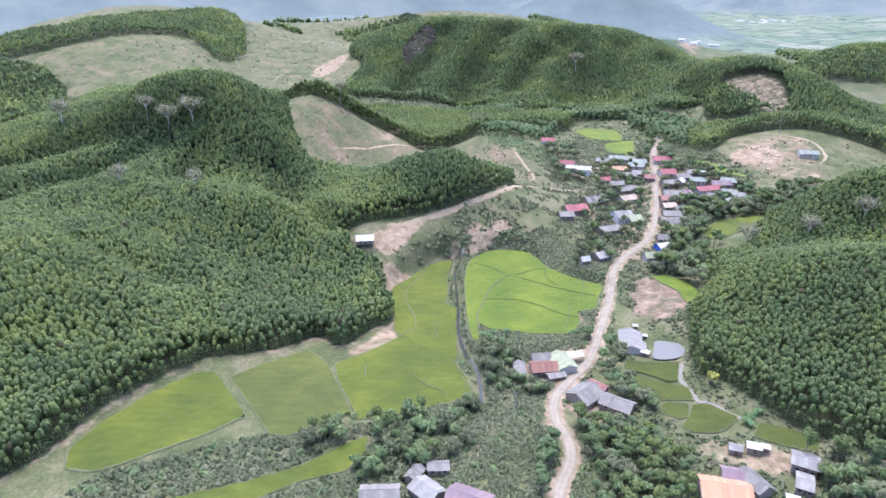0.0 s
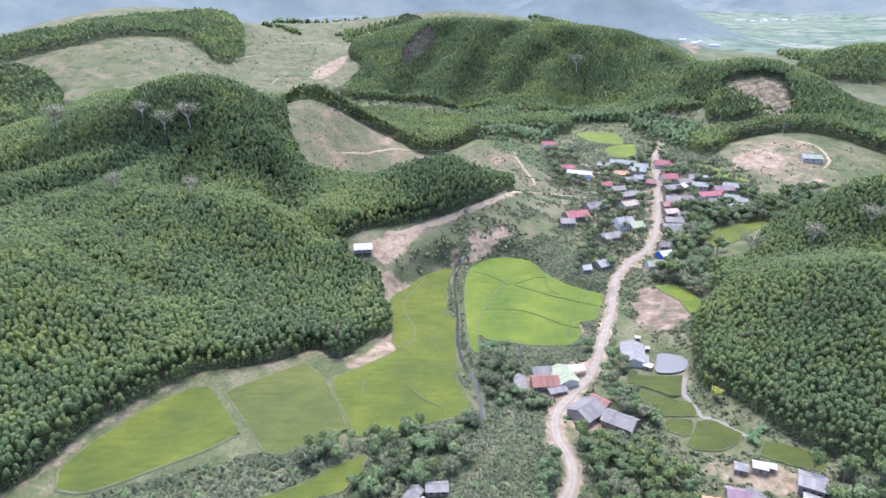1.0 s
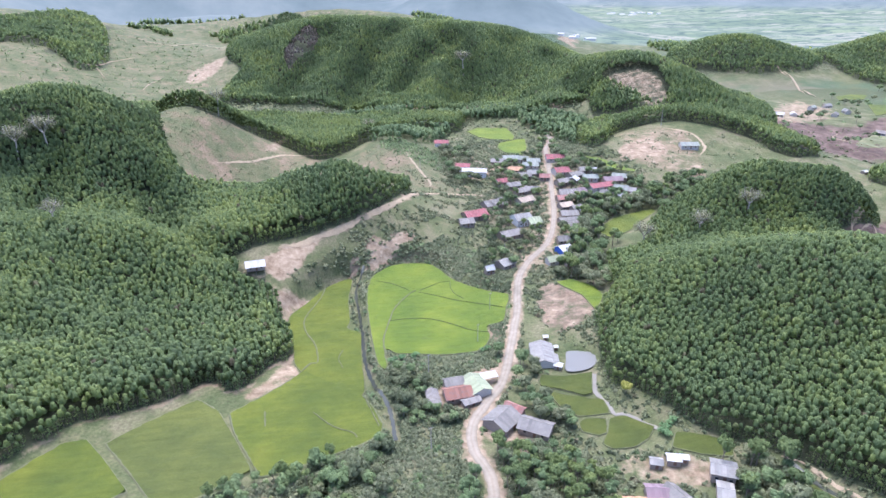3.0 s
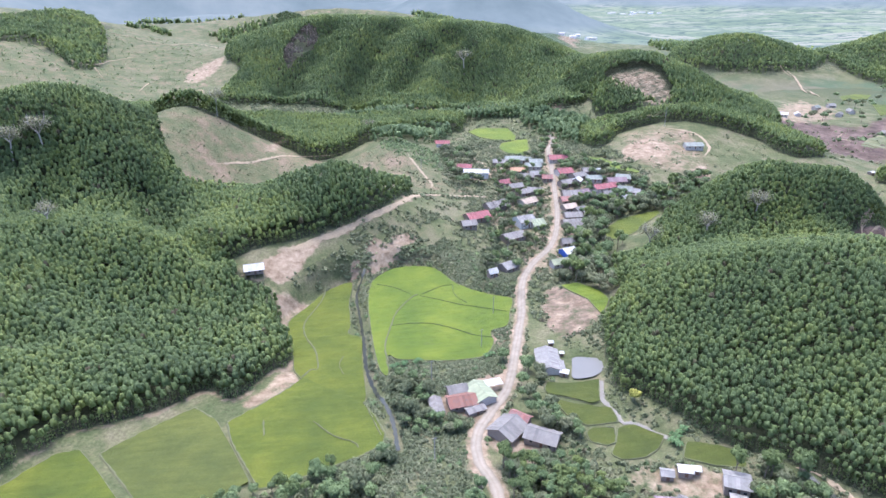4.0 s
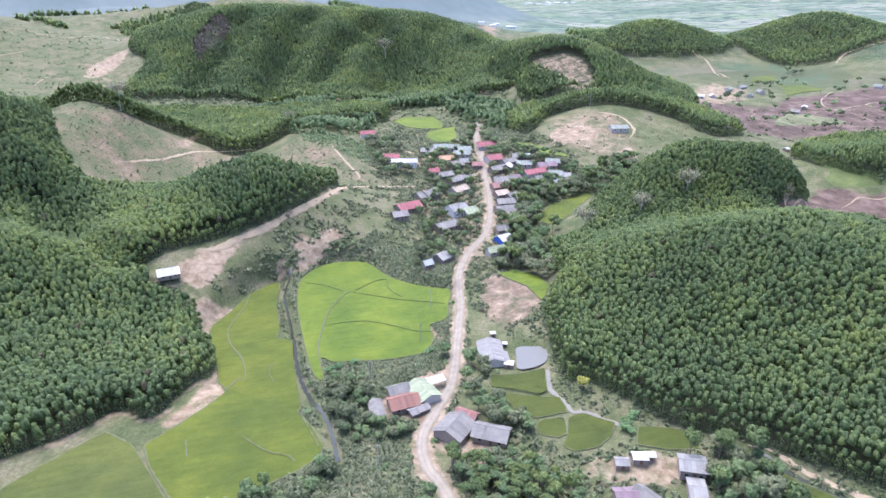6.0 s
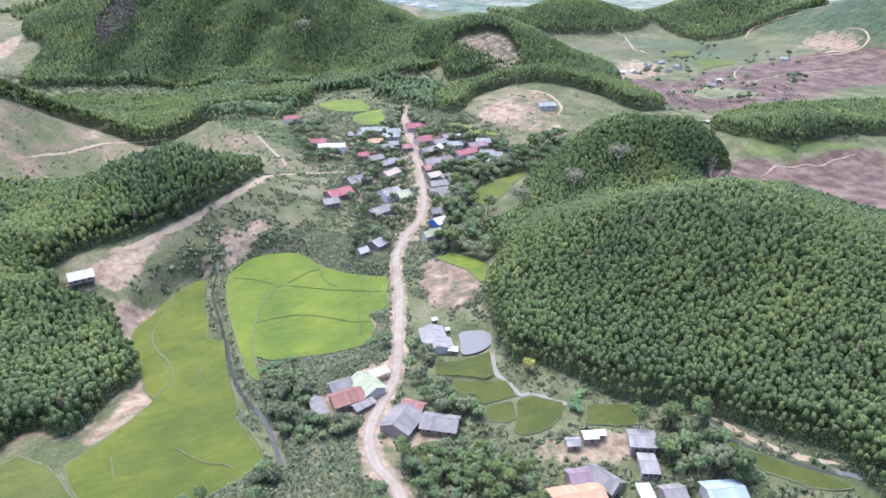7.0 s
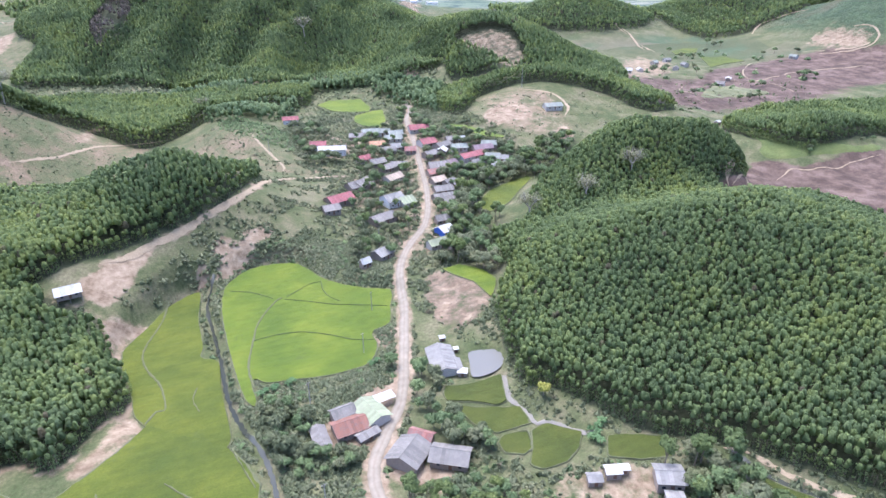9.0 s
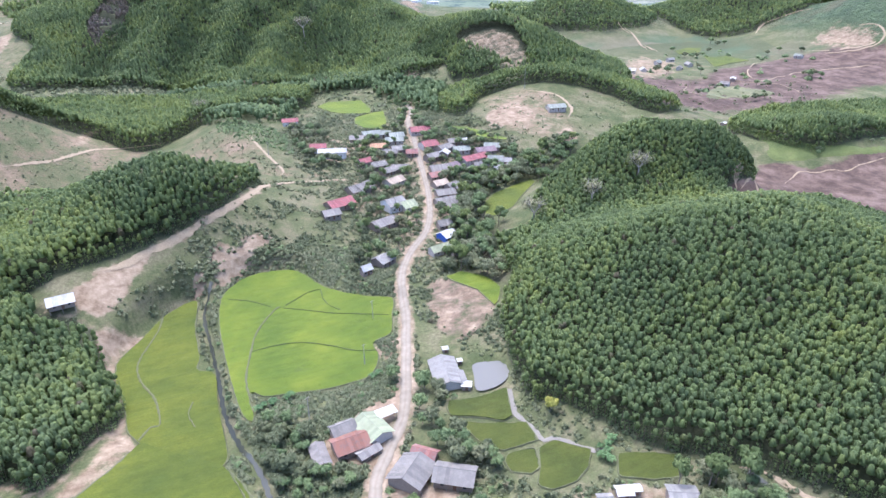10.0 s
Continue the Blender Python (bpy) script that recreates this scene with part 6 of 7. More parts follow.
house("village_house", 494.2, 618.3, 20, 7.9, 5.0, 2.7, 1.6, ROOF_TEAL, WALL_PLASTER, "gable", True, "small house of the hamlet on the eastern plain")
house("village_house", 494.7, 586.0, 40, 7.9, 5.0, 2.7, 1.6, ROOF_GREY, WALL_PLASTER, "gable", True, "small house of the hamlet on the eastern plain")
house("village_house", 447.1, 584.1, 60, 7.9, 5.0, 2.7, 1.6, ROOF_WHITE, WALL_PLASTER, "gable", True, "small house of the hamlet on the eastern plain")
house("village_house", 517.8, 598.3, 80, 7.9, 5.0, 2.7, 1.6, ROOF_PALEGREY, WALL_PLASTER, "gable", True, "small house of the hamlet on the eastern plain")
house("village_house", 653.4, 578.0, 100, 7.9, 5.0, 2.7, 1.6, ROOF_TEAL, WALL_PLASTER, "gable", True, "small house of the hamlet on the eastern plain")
house("village_house", 480.0, 510.3, 120, 7.9, 5.0, 2.7, 1.6, ROOF_GREY, WALL_PLASTER, "gable", True, "small house of the hamlet on the eastern plain")
house("village_house", 420.1, 569.4, 140, 7.9, 5.0, 2.7, 1.6, ROOF_WHITE, WALL_PLASTER, "gable", True, "small house of the hamlet on the eastern plain")


# ---- poles ----
def tube(bm, a, b, r0, r1, sides=7):
    a, b = Vector(a), Vector(b)
    d = (b - a).normalized()
    u = d.orthogonal().normalized()
    v = d.cross(u)
    rings = [[bm.verts.new(p + (u * math.cos(6.2832 * k / sides) + v * math.sin(6.2832 * k / sides)) * r) for k in range(sides)] for p, r in ((a, r0), (b, r1))]
    for k in range(sides):
        bm.faces.new((rings[0][k], rings[0][(k + 1) % sides], rings[1][(k + 1) % sides], rings[1][k]))
    bm.faces.new(rings[0][::-1]), bm.faces.new(rings[1])
    return bm


def power_pole(x, y, tall, turn, label="slim concrete power pole with a steel crossarm"):
    ob = tagged(new("power_pole"), label, "power pole", "power poles")
    ob.matrix_basis = pose(x, y, ground_at(x, y), 0, 0, turn)
    part("pole", tube(bmesh.new(), (0, 0, -0.8), (0, 0, tall), 0.16, 0.09, 8), M_CONCRETE, ob)
    part("crossarm", box(bmesh.new(), -0.8, -0.05, tall - 0.5, 0.8, 0.05, tall - 0.4), M_CONCRETE, ob, "grey steel crossarm")
    for k in (-0.7, 0, 0.7):
        part("insulator", tube(bmesh.new(), (k, 0, tall - 0.4), (k, 0, tall - 0.2), 0.05, 0.035, 6), ROOF_WHITE, ob)
    return ob


for x, y, tall, turn in ((64.5, 267.0, 8.5, 20), (53.0, 240.0, 8.5, 20), (29.5, 218.0, 8.5, 25), (24.0, 176.0, 8.5, 10), (84.0, 316.0, 8.0, 40), (104.5, 353.0, 8.0, 20), (57.0, 440.0, 8.0, 0)):
    power_pole(x, y, tall, turn)


def mast(x, y, tall):
    ob = tagged(new("radio_mast"), "thin lattice radio mast on the bare knoll", "mast")
    ob.matrix_basis = pose(x, y, ground_at(x, y))
    for k in range(3):
        a, b = k * 2.094, (k + 1) * 2.094
        part("leg", tube(bmesh.new(), (0.5 * math.cos(a), 0.5 * math.sin(a), -0.5), (0.12 * math.cos(a), 0.12 * math.sin(a), tall), 0.06, 0.04, 5), M_CONCRETE, ob)
        bm = bmesh.new()
        for s in range(9):
            z0, z1 = tall * s / 9, tall * (s + 1) / 9
            r0, r1 = 0.5 - 0.38 * s / 9, 0.5 - 0.38 * (s + 1) / 9
            tube(bm, (r0 * math.cos(a), r0 * math.sin(a), z0), (r1 * math.cos(b), r1 * math.sin(b), z1), 0.03, 0.03, 4)
        part("brace", bm, M_CONCRETE, ob)


mast(256.5, 489.0, 15.0)


# ---- single trees ----
def limb_tree(name, tall, spread, tufts, size, leaf, seed, label, clear=0.3, bare=False):
    """Trunk, forking limbs and a crown of tufts gathered round the limb ends."""
    rnd = np.random.RandomState(seed)
    ob = new(name)
    bm = bmesh.new()
    bend = rnd.normal(0, 0.04 * tall, 2)
    fork = Vector((bend[0], bend[1], tall * (clear + 0.15)))
    r = 0.02 * tall + 0.03 if not bare else 0.026 * tall
    tube(bm, (0, 0, -0.6), fork * 0.5, r, r * 0.8, 7)
    tube(bm, fork * 0.5, fork, r * 0.8, r * 0.62, 7)
    ends = []
    for k in range(6 if not bare else 7):
        a = 6.283 * k / 6 + rnd.uniform(-0.4, 0.4)
        up = rnd.uniform(0.55, 1.0)
        mid = fork + Vector((math.cos(a) * spread * 0.4, math.sin(a) * spread * 0.4, (tall - fork.z) * up * 0.5))
        end = fork + Vector((math.cos(a) * spread * rnd.uniform(0.5, 0.85), math.sin(a) * spread * rnd.uniform(0.5, 0.85), (tall - fork.z) * up * 0.9))
        tube(bm, fork * 0.96, mid, r * 0.42, r * 0.28, 5)
        tube(bm, mid, end, r * 0.32, r * 0.14, 5)
        if bare:
            for _ in range(5):
                tip = end + Vector(rnd.normal(0, spread * 0.22, 3)) + Vector((0, 0, spread * 0.2))
                tube(bm, mid.lerp(end, rnd.uniform(0.3, 0.95)), tip, r * 0.2, r * 0.08, 4)
        ends.append(end)
    part("trunk", bm, M_PALE_BARK if bare else M_BARK, ob, "pale bare trunk and limbs" if bare else "")
    ends.append(Vector((bend[0], bend[1], tall * 0.92)))
    if tufts:
        masses = [] if bare else [clump(rnd, 6, 2, tuple(v), spread * rnd.uniform(0.38, 0.56), spread * rnd.uniform(0.34, 0.48), 0.38, 0.7) for v in ends]
        for v in ends if not bare else []:
            for _ in range(2):
                o = rnd.normal(0, 1, 3)
                masses.append(clump(rnd, 5, 1, np.array(v) + o / np.linalg.norm(o) * spread * 0.36, spread * 0.26, spread * 0.24, 0.4, 0.6))
        loose = tufts if bare else int(tufts * 0.75)
        e = np.array([tuple(v) for v in ends])[rnd.randint(0, len(ends), loose)]
        d = rnd.normal(0, 1, (loose, 3))
        d /= np.linalg.norm(d, axis=1)[:, None]
        c = e + d * (spread * 0.52 * rnd.uniform(0.75, 1.2, (loose, 1))) * (1, 1, 0.8)
        c[:, 2] = c[:, 2].clip(tall * clear, tall * 1.08)
        leaves = sprays(c, d + (0, 0, 0.3) + rnd.normal(0, 0.15, (loose, 3)), size, rnd)
        leaves = np.concatenate(masses + [leaves])
        near_end = np.argmin(np.linalg.norm(leaves.mean(1)[:, None] - np.array([tuple(v) for v in ends])[None], axis=2), 1)
        lump = np.array([tuple(v) for v in ends])[near_end][:, None] - (0, 0, 0.25 * spread)
        whole = outward(leaves, (bend[0], bend[1], tall * 0.55), (spread, spread, 0.5 * tall), rnd, 0.45)
        cr = facets_object("crown", leaves, [leaf], None, np.full(len(leaves), rnd.uniform(0.2, 0.8)), 0.45 * whole + 0.55 * outward(leaves - lump, (0, 0, 0), (1, 1, 1), rnd, 0.5))
        cr.parent = ob
    return tagged(ob, label, "tree")


def banana(seed):
    rnd = np.random.RandomState(seed)
    ob = new("banana_plant")
    part("stem", tube(bmesh.new(), (0, 0, -0.3), (0.05, 0, 1.7), 0.16, 0.09, 7), M_BANANA, ob)
    for k in range(8):
        a = 6.283 * k / 8 + rnd.uniform(-0.3, 0.3)
        reach, up = rnd.uniform(1.2, 2.0), rnd.uniform(0.5, 1.5)
        bm = bmesh.new()
        rows = []
        for s in range(6):
            u = s / 5
            wd = 0.34 * math.sin(math.pi * (0.12 + 0.83 * u))
            c = Vector((math.cos(a) * reach * u, math.sin(a) * reach * u, 1.65 + up * u * 1.9 - up * 2.0 * u * u))
            sd = Vector((-math.sin(a), math.cos(a), 0)) * wd
            rows.append((bm.verts.new(c - sd), bm.verts.new(c + Vector((0, 0, 0.06))), bm.verts.new(c + sd)))
        for s in range(5):
            for j in range(2):
                bm.faces.new((rows[s][j], rows[s][j + 1], rows[s + 1][j + 1], rows[s + 1][j]))
        part("leaf", bm, M_BANANA, ob)
    return tagged(ob, "banana plant with broad arching pale green leaves", "banana plant", "banana plants")


M_PALE_BARK = plain("pale_bare_bark", (0.30, 0.27, 0.23), (0.44, 0.40, 0.34), 1.0, 0.95)
M_YELLOW = foliage("yellowing_leaves", (0.13, 0.16, 0.03), (0.24, 0.25, 0.05), (0.36, 0.33, 0.08), 0.06)
M_GREYLEAF = foliage("grey_green_leaves", (0.085, 0.10, 0.045), (0.14, 0.155, 0.075), (0.22, 0.22, 0.125), 0.06, 0.35)

M_BROWNLEAF = foliage("dry_brown_leaves", (0.12, 0.095, 0.075), (0.175, 0.14, 0.11), (0.24, 0.2, 0.16), 0.06, 0.3)
plantation("woodland", DRY_STAND, 3.4, 9.0, 1.7, ((9999, 5, 1, 5, 1.0),), M_BROWNLEAF, "dry brown trees on the big hill's flank", 36, gaps=(30, -0.5, 1.0))
M_DRYLEAF = foliage("sparse_dry_leaves", (0.13, 0.138, 0.07), (0.19, 0.188, 0.105), (0.26, 0.245, 0.15), 0.06, 0.3)
ROUND_TREES = [limb_tree("broadleaf_tree", 6.5, 2.6, 520, 0.52, M_BROAD, 3, "bright green broadleaf tree", 0.28),
               limb_tree("broadleaf_tree", 5.2, 2.2, 440, 0.48, M_BROAD, 4, "small bright green broadleaf tree", 0.25)]
SLIM_TREES = [limb_tree("acacia_tree", 8.0, 1.7, 460, 0.52, M_BROAD, 5, "young bright green acacia tree", 0.3),
              limb_tree("acacia_tree", 9.0, 1.9, 480, 0.55, M_ACACIA, 6, "dark green acacia tree", 0.3)]
GREY_TREES = [limb_tree("scrub_tree", 5.0, 2.4, 360, 0.46, M_GREYLEAF, 7, "thin grey-green tree with sparse leaves", 0.2),
              limb_tree("scrub_tree", 6.2, 2.9, 460, 0.5, M_SCRUB, 8, "dull green spreading tree", 0.2)]
YELLOW_TREES = [limb_tree("yellow_tree", 5.5, 2.2, 320, 0.64, M_YELLOW, 9, "tree with yellowing leaves at the plantation's foot", 0.25)]
BARE_TREES = [limb_tree("bare_tree", 16.0, 5.6, 520, 0.55, M_DRYLEAF, 10, "tall pale nearly leafless tree over the plantation", 0.5, True),
              limb_tree("bare_tree", 15.0, 4.4, 380, 0.5, M_DRYLEAF, 12, "pale half-bare tree standing over the plantation", 0.55, True)]
BANANAS = [banana(1), banana(2)]
PLACED = set()


def put(stock, x, y, turn, size, group):
    ob = stock[int(abs(x * 7 + y * 3)) % len(stock)]
    m = pose(x, y, ground_at(x, y) - 0.05, 0, 0, turn) @ Matrix.Scale(size, 4)
    if ob.name not in PLACED:
        PLACED.add(ob.name)
        ob.matrix_basis = m
        return tagged(ob, group=group)
    c = copy_thing(ob, pose(0, 0, 0))
    c.matrix_basis = m
    return tagged(c, group=group)


def open_ground(x, y, road=4.0, rim=1.5):
    """True where nothing is built, sown or paved."""
    x, y = np.asarray(x, float), np.asarray(y, float)
    ok = edge_gap(ROAD_LINE, x, y, False) > road
    ok &= edge_gap(STREAM_LINE, x, y, False) > 1.8
    ok &= edge_gap(POND_LINE, x, y) > 1.2
    for line, _ in FIELD_PLANS.values():
        ok &= edge_gap(line, x, y) > rim
    for fx, fy, r in FOOTPRINTS:
        ok &= np.hypot(x - fx, y - fy) > r * 0.85 + 0.5
    return ok


def grove(outline, step, stocks, low, high, seed, group, keep=1.0):
    rnd = np.random.RandomState(seed)
    line = smooth_outline(outline, 3)
    lo, hi = line.min(0), line.max(0)
    gx, gy = np.meshgrid(np.arange(lo[0], hi[0], step), np.arange(lo[1], hi[1], step))
    x = gx.ravel() + rnd.uniform(-0.42, 0.42, gx.size) * step
    y = gy.ravel() + rnd.uniform(-0.42, 0.42, gx.size) * step
    ok = (edge_gap(line, x, y) < 0) & open_ground(x, y) & (rnd.uniform(0, 1, x.size) < keep)
    for a, b in zip(x[ok], y[ok]):
        put(stocks[rnd.randint(len(stocks))], a, b, rnd.uniform(0, 360), rnd.uniform(low, high), group)


GROVE_ROADSIDE = [(42, 128), (44, 150), (40, 166), (44, 172), (52, 168), (62, 165), (70, 158), (70, 140), (62, 132), (56, 126)]
GROVE_ROAD_WEST = [(28, 132), (36, 140), (37, 152), (34, 162), (30, 158), (27, 146)]
GROVE_FARM = [(58, 196), (64, 206), (66, 220), (70, 222), (68, 205), (66, 196), (72, 186), (70, 176), (62, 180)]
GROVE_EAST = [(104, 150), (112, 152), (118, 146), (122, 134), (118, 120), (108, 122), (106, 136), (98, 140)]
GROVE_STREAM = [(4, 150), (12, 176), (24, 196), (26, 208), (18, 212), (16, 196), (8, 180), (-4, 168), (-24, 158), (-20, 150)]
GROVE_VILLAGE_WEST = [(62, 300), (74, 320), (80, 350), (90, 380), (100, 400), (104, 430), (112, 460), (150, 480), (146, 450), (132, 410), (118, 360), (104, 322), (90, 304)]
GROVE_VILLAGE_EAST = [(120, 318), (140, 330), (150, 360), (178, 372), (200, 390), (190, 420), (172, 440), (166, 470), (176, 520), (156, 500), (152, 450), (140, 400), (126, 350)]
GROVE_SCHOOL = [(76, 420), (100, 424), (96, 450), (104, 500), (84, 510), (78, 470)]
GROVE_TREELINE = [(96, 286), (112, 296), (128, 312), (150, 330), (148, 318), (132, 300), (118, 284), (104, 272)]
grove(GROVE_ROADSIDE, 2.8, [SLIM_TREES, SLIM_TREES, SLIM_TREES, GREY_TREES], 0.6, 0.9, 51, "roadside trees", 0.9)
grove(GROVE_ROAD_WEST, 3.0, [SLIM_TREES[:1]], 0.75, 0.95, 52, "roadside trees")
grove(GROVE_FARM, 4.2, [ROUND_TREES, GREY_TREES], 0.6, 0.95, 53, "farm trees")
grove(GROVE_EAST, 5.0, [ROUND_TREES, SLIM_TREES[1:], GREY_TREES], 0.8, 1.3, 54, "farm trees")
grove(GROVE_STREAM, 4.6, [ROUND_TREES, GREY_TREES, GREY_TREES], 0.6, 1.0, 55, "streamside trees", 0.7)
grove(GROVE_VILLAGE_WEST, 5.0, [ROUND_TREES, GREY_TREES, GREY_TREES, SLIM_TREES], 0.5, 1.0, 56, "village trees", 0.8)
grove(GROVE_VILLAGE_EAST, 4.6, [ROUND_TREES, GREY_TREES, ROUND_TREES, SLIM_TREES], 0.55, 1.05, 57, "village trees", 0.85)
grove(GROVE_SCHOOL, 6.5, [ROUND_TREES, GREY_TREES], 0.8, 1.2, 58, "village trees", 0.7)
grove(GROVE_TREELINE, 5.0, [ROUND_TREES, SLIM_TREES[1:], GREY_TREES], 0.8, 1.3, 59, "valley trees", 0.9)
grove(GROVE_VALLEY, 4.4, [ROUND_TREES, GREY_TREES, SLIM_TREES, GREY_TREES], 0.75, 1.3, 46, "valley trees", 0.95)
grove(GROVE_BELT, 3.4, [ROUND_TREES, GREY_TREES, SLIM_TREES, ROUND_TREES], 0.4, 0.95, 47, "scrub trees", 0.9)
grove(GROVE_CANAL, 3.4, [SLIM_TREES[1:], ROUND_TREES, GREY_TREES, SLIM_TREES], 0.6, 1.0, 48, "canal trees", 0.9)
grove(GROVE_FARM_WEST, 3.0, [GREY_TREES, GREY_TREES, ROUND_TREES], 0.4, 0.75, 49, "farm trees", 0.85)
for x, y, s in ((93.2, 189.0, 0.85),):
    put(YELLOW_TREES, x, y, 30, s, "yellowing trees")
for x, y, s in [(58.1, 225.9, 0.8), (64.0, 216.7, 0.85), (60.3, 208.7, 0.8), (58.8, 202.3, 0.6)]:
    put(ROUND_TREES, x, y, x * 17 % 360, s, "roadside trees")
for x, y, s in [(*p, 1.15 + 0.1 * (k % 3)) for k, p in enumerate(BARE_LEFT)] + [(*p, 1.0) for p in BARE_RIGHT] + [(152, 762, 1.6), (28, 540, 0.9), (-80, 500, 1.1)]:
    put(BARE_TREES, x, y, x * 13 % 360, s, "bare trees")
for k, (x, y, s) in enumerate([
        (456.8, 575.9, 1.5), (460.5, 566.2, 1.4), (476.7, 581.4, 1.5), (468, 572, 1.2), (559.6, 649.8, 1.5), (549.0, 629.1, 1.5), (567.6, 640.4, 1.4), (490.0, 551.6, 1.3),
        (521.3, 587.9, 1.3), (572.0, 498.0, 1.5), (585.0, 503.8, 1.7), (584.1, 495.0, 1.5), (578.0, 507.0, 1.3), (452.1, 458.7, 1.1), (459.3, 456.7, 1.2), (466, 457, 1.0),
        (473.0, 458.5, 1.1), (501.8, 494.7, 1.1), (512.0, 489.9, 1.0), (410.8, 484.7, 1.0), (421.3, 482.7, 1.0), (474.4, 528.6, 0.9), (514.5, 557.1, 0.9), (341.8, 409.7, 0.8),
        (360.5, 420.9, 0.8), (564.1, 676.0, 1.3), (604.4, 660.3, 1.2), (651.8, 706.7, 1.6), (649.0, 692.1, 1.4), (655.8, 687.1, 1.5), (642.7, 609.9, 1.2), (659.5, 609.3, 1.3),
        (677.9, 594.6, 1.3), (367.2, 323.0, 0.8), (369.6, 325.5, 0.7), (387.0, 329.8, 0.8), (410.3, 320.3, 0.6), (420.4, 320.6, 0.7)]):
    put((GREY_TREES, ROUND_TREES)[k % 2], x, y, x * 17 % 360, s * 0.8, "trees on the plain")
rb = random.Random(5)
for k in range(26):
    u = k / 25
    x, y = 16 + 42 * u + rb.uniform(-1.5, 1.5), 229 + 6 * math.sin(u * 3) + rb.uniform(-1.5, 1.5)
    if open_ground([x], [y], 4.0, 1.0)[0]:
        put(BANANAS, x, y, rb.uniform(0, 360), rb.uniform(0.7, 1.1), "banana plants")
for k in range(14):
    x, y = 99 + rb.uniform(-4, 4), 168 + rb.uniform(-4, 4)
    if open_ground([x], [y])[0]:
        put(BANANAS, x, y, rb.uniform(0, 360), rb.uniform(0.7, 1.0), "banana plants")


# ---- scrub ----
def scrub(name, outline, step, low, high, mat, label, seed, tufts=34, keep=1.0, size=0.42, avoid=True, patchy=False):
    """Uncounted bushes over an outline."""
    rnd = np.random.RandomState(seed)
    kinds, ways = [], []
    for k in range(10):
        loose = max(int(tufts * 0.55), 4)
        c = rnd.normal(0, 1, (loose, 3))
        c /= np.linalg.norm(c, axis=1)[:, None]
        c[:, 2] = np.abs(c[:, 2])
        pos = c * rnd.uniform(0.65, 1.2, (loose, 1)) * (0.9, 0.9, 0.9) + (0, 0, 0.05)
        bush = clump(rnd, 5, 1, (0, 0, 0.12), 0.85, 0.85, 0.4, 0.1)
        kinds.append(np.concatenate([bush, sprays(pos, c + (0, 0, 0.5) + rnd.normal(0, 0.15, (loose, 3)), size, rnd)]))
        ways.append(outward(kinds[-1], (0, 0, -0.45), (1, 1, 1), rnd, 0.45))
    kinds, ways = np.array(kinds), np.array(ways)
    line = smooth_outline(outline, 3)
    lo, hi = line.min(0), line.max(0)
    gx, gy = np.meshgrid(np.arange(lo[0], hi[0], step), np.arange(lo[1], hi[1], step))
    x = gx.ravel() + rnd.uniform(-0.5, 0.5, gx.size) * step
    y = gy.ravel() + rnd.uniform(-0.5, 0.5, gx.size) * step
    thick = 0.5 + 0.5 * waves(x, y, 14, seed)
    dense = np.clip(waves(x, y, 24, seed + 3) * 1.8 + 0.15, 0.04, 1) if patchy else np.clip(thick + 0.35, 0.15, 1)
    ok = (edge_gap(line, x, y) < 0) & (rnd.uniform(0, 1, x.size) < keep * dense)
    ok &= open_ground(x, y, 3.3, 1.1)
    if avoid:
        for bare in (YARD_WEST, EARTH_PATCH, EARTH_SLOPE_A, EARTH_SLOPE_B, EARTH_CUT, EARTH_KNOB, BANK_UPPER, FARMYARD, SHED_YARD, YARD_MIDDLE, DRY_LOT):
            ok &= edge_gap(bare, x, y) > rnd.uniform(-2.5, 0.5, x.size)
        for f in (FOREST_LEFT, FOREST_RIGHT, FOREST_KNOLL, FOREST_SADDLE):
            ok &= edge_gap(f, x, y) > -1.0
    x, y = x[ok], y[ok]
    n = len(x)
    pick = rnd.randint(0, 10, n)
    q, e = kinds[pick], ways[pick]
    turn, s = rnd.uniform(0, 6.283, n)[:, None, None], (rnd.uniform(0, 1, n) ** 1.6 * (high - low) + low)[:, None, None]
    out = np.empty_like(q)
    out[..., 0] = (q[..., 0] * np.cos(turn) - q[..., 1] * np.sin(turn)) * s + x[:, None, None]
    out[..., 1] = (q[..., 0] * np.sin(turn) + q[..., 1] * np.cos(turn)) * s + y[:, None, None]
    out[..., 2] = q[..., 2] * s * 0.95 + height(x, y)[:, None, None]
    bend = np.stack([e[..., 0] * np.cos(turn) - e[..., 1] * np.sin(turn), e[..., 0] * np.sin(turn) + e[..., 1] * np.cos(turn), e[..., 2]], -1)
    return tagged(facets_object(name, out.reshape(-1, 3, 3), [mat], None, np.repeat(rnd.uniform(0, 1, n), q.shape[1]), bend.reshape(-1, 3, 3)), label, "bushes", kind="stuff")


THICKET = [(-4, 116), (40, 112), (38, 170), (58, 205), (72, 240), (84, 296), (62, 330), (30, 332), (8, 326), (2, 300), (6, 240), (2, 200), (-8, 176)]
BELT_SOUTH = [(-110, 110), (-100, 140), (-84, 150), (-60, 162), (-36, 168), (-10, 176), (6, 190), (14, 178), (6, 150), (2, 118), (-40, 104)]
BELT_EAST = [(36, 118), (40, 165), (50, 175), (64, 180), (66, 210), (74, 208), (72, 190), (78, 166), (98, 162), (112, 158), (124, 140), (140, 118), (120, 100), (60, 104)]
SLOPE_WEST = [(-40, 296), (-12, 312), (20, 352), (46, 396), (82, 404), (98, 398), (78, 372), (66, 340), (70, 314), (80, 302), (52, 318), (36, 324), (10, 310), (-10, 300), (-30, 292)]
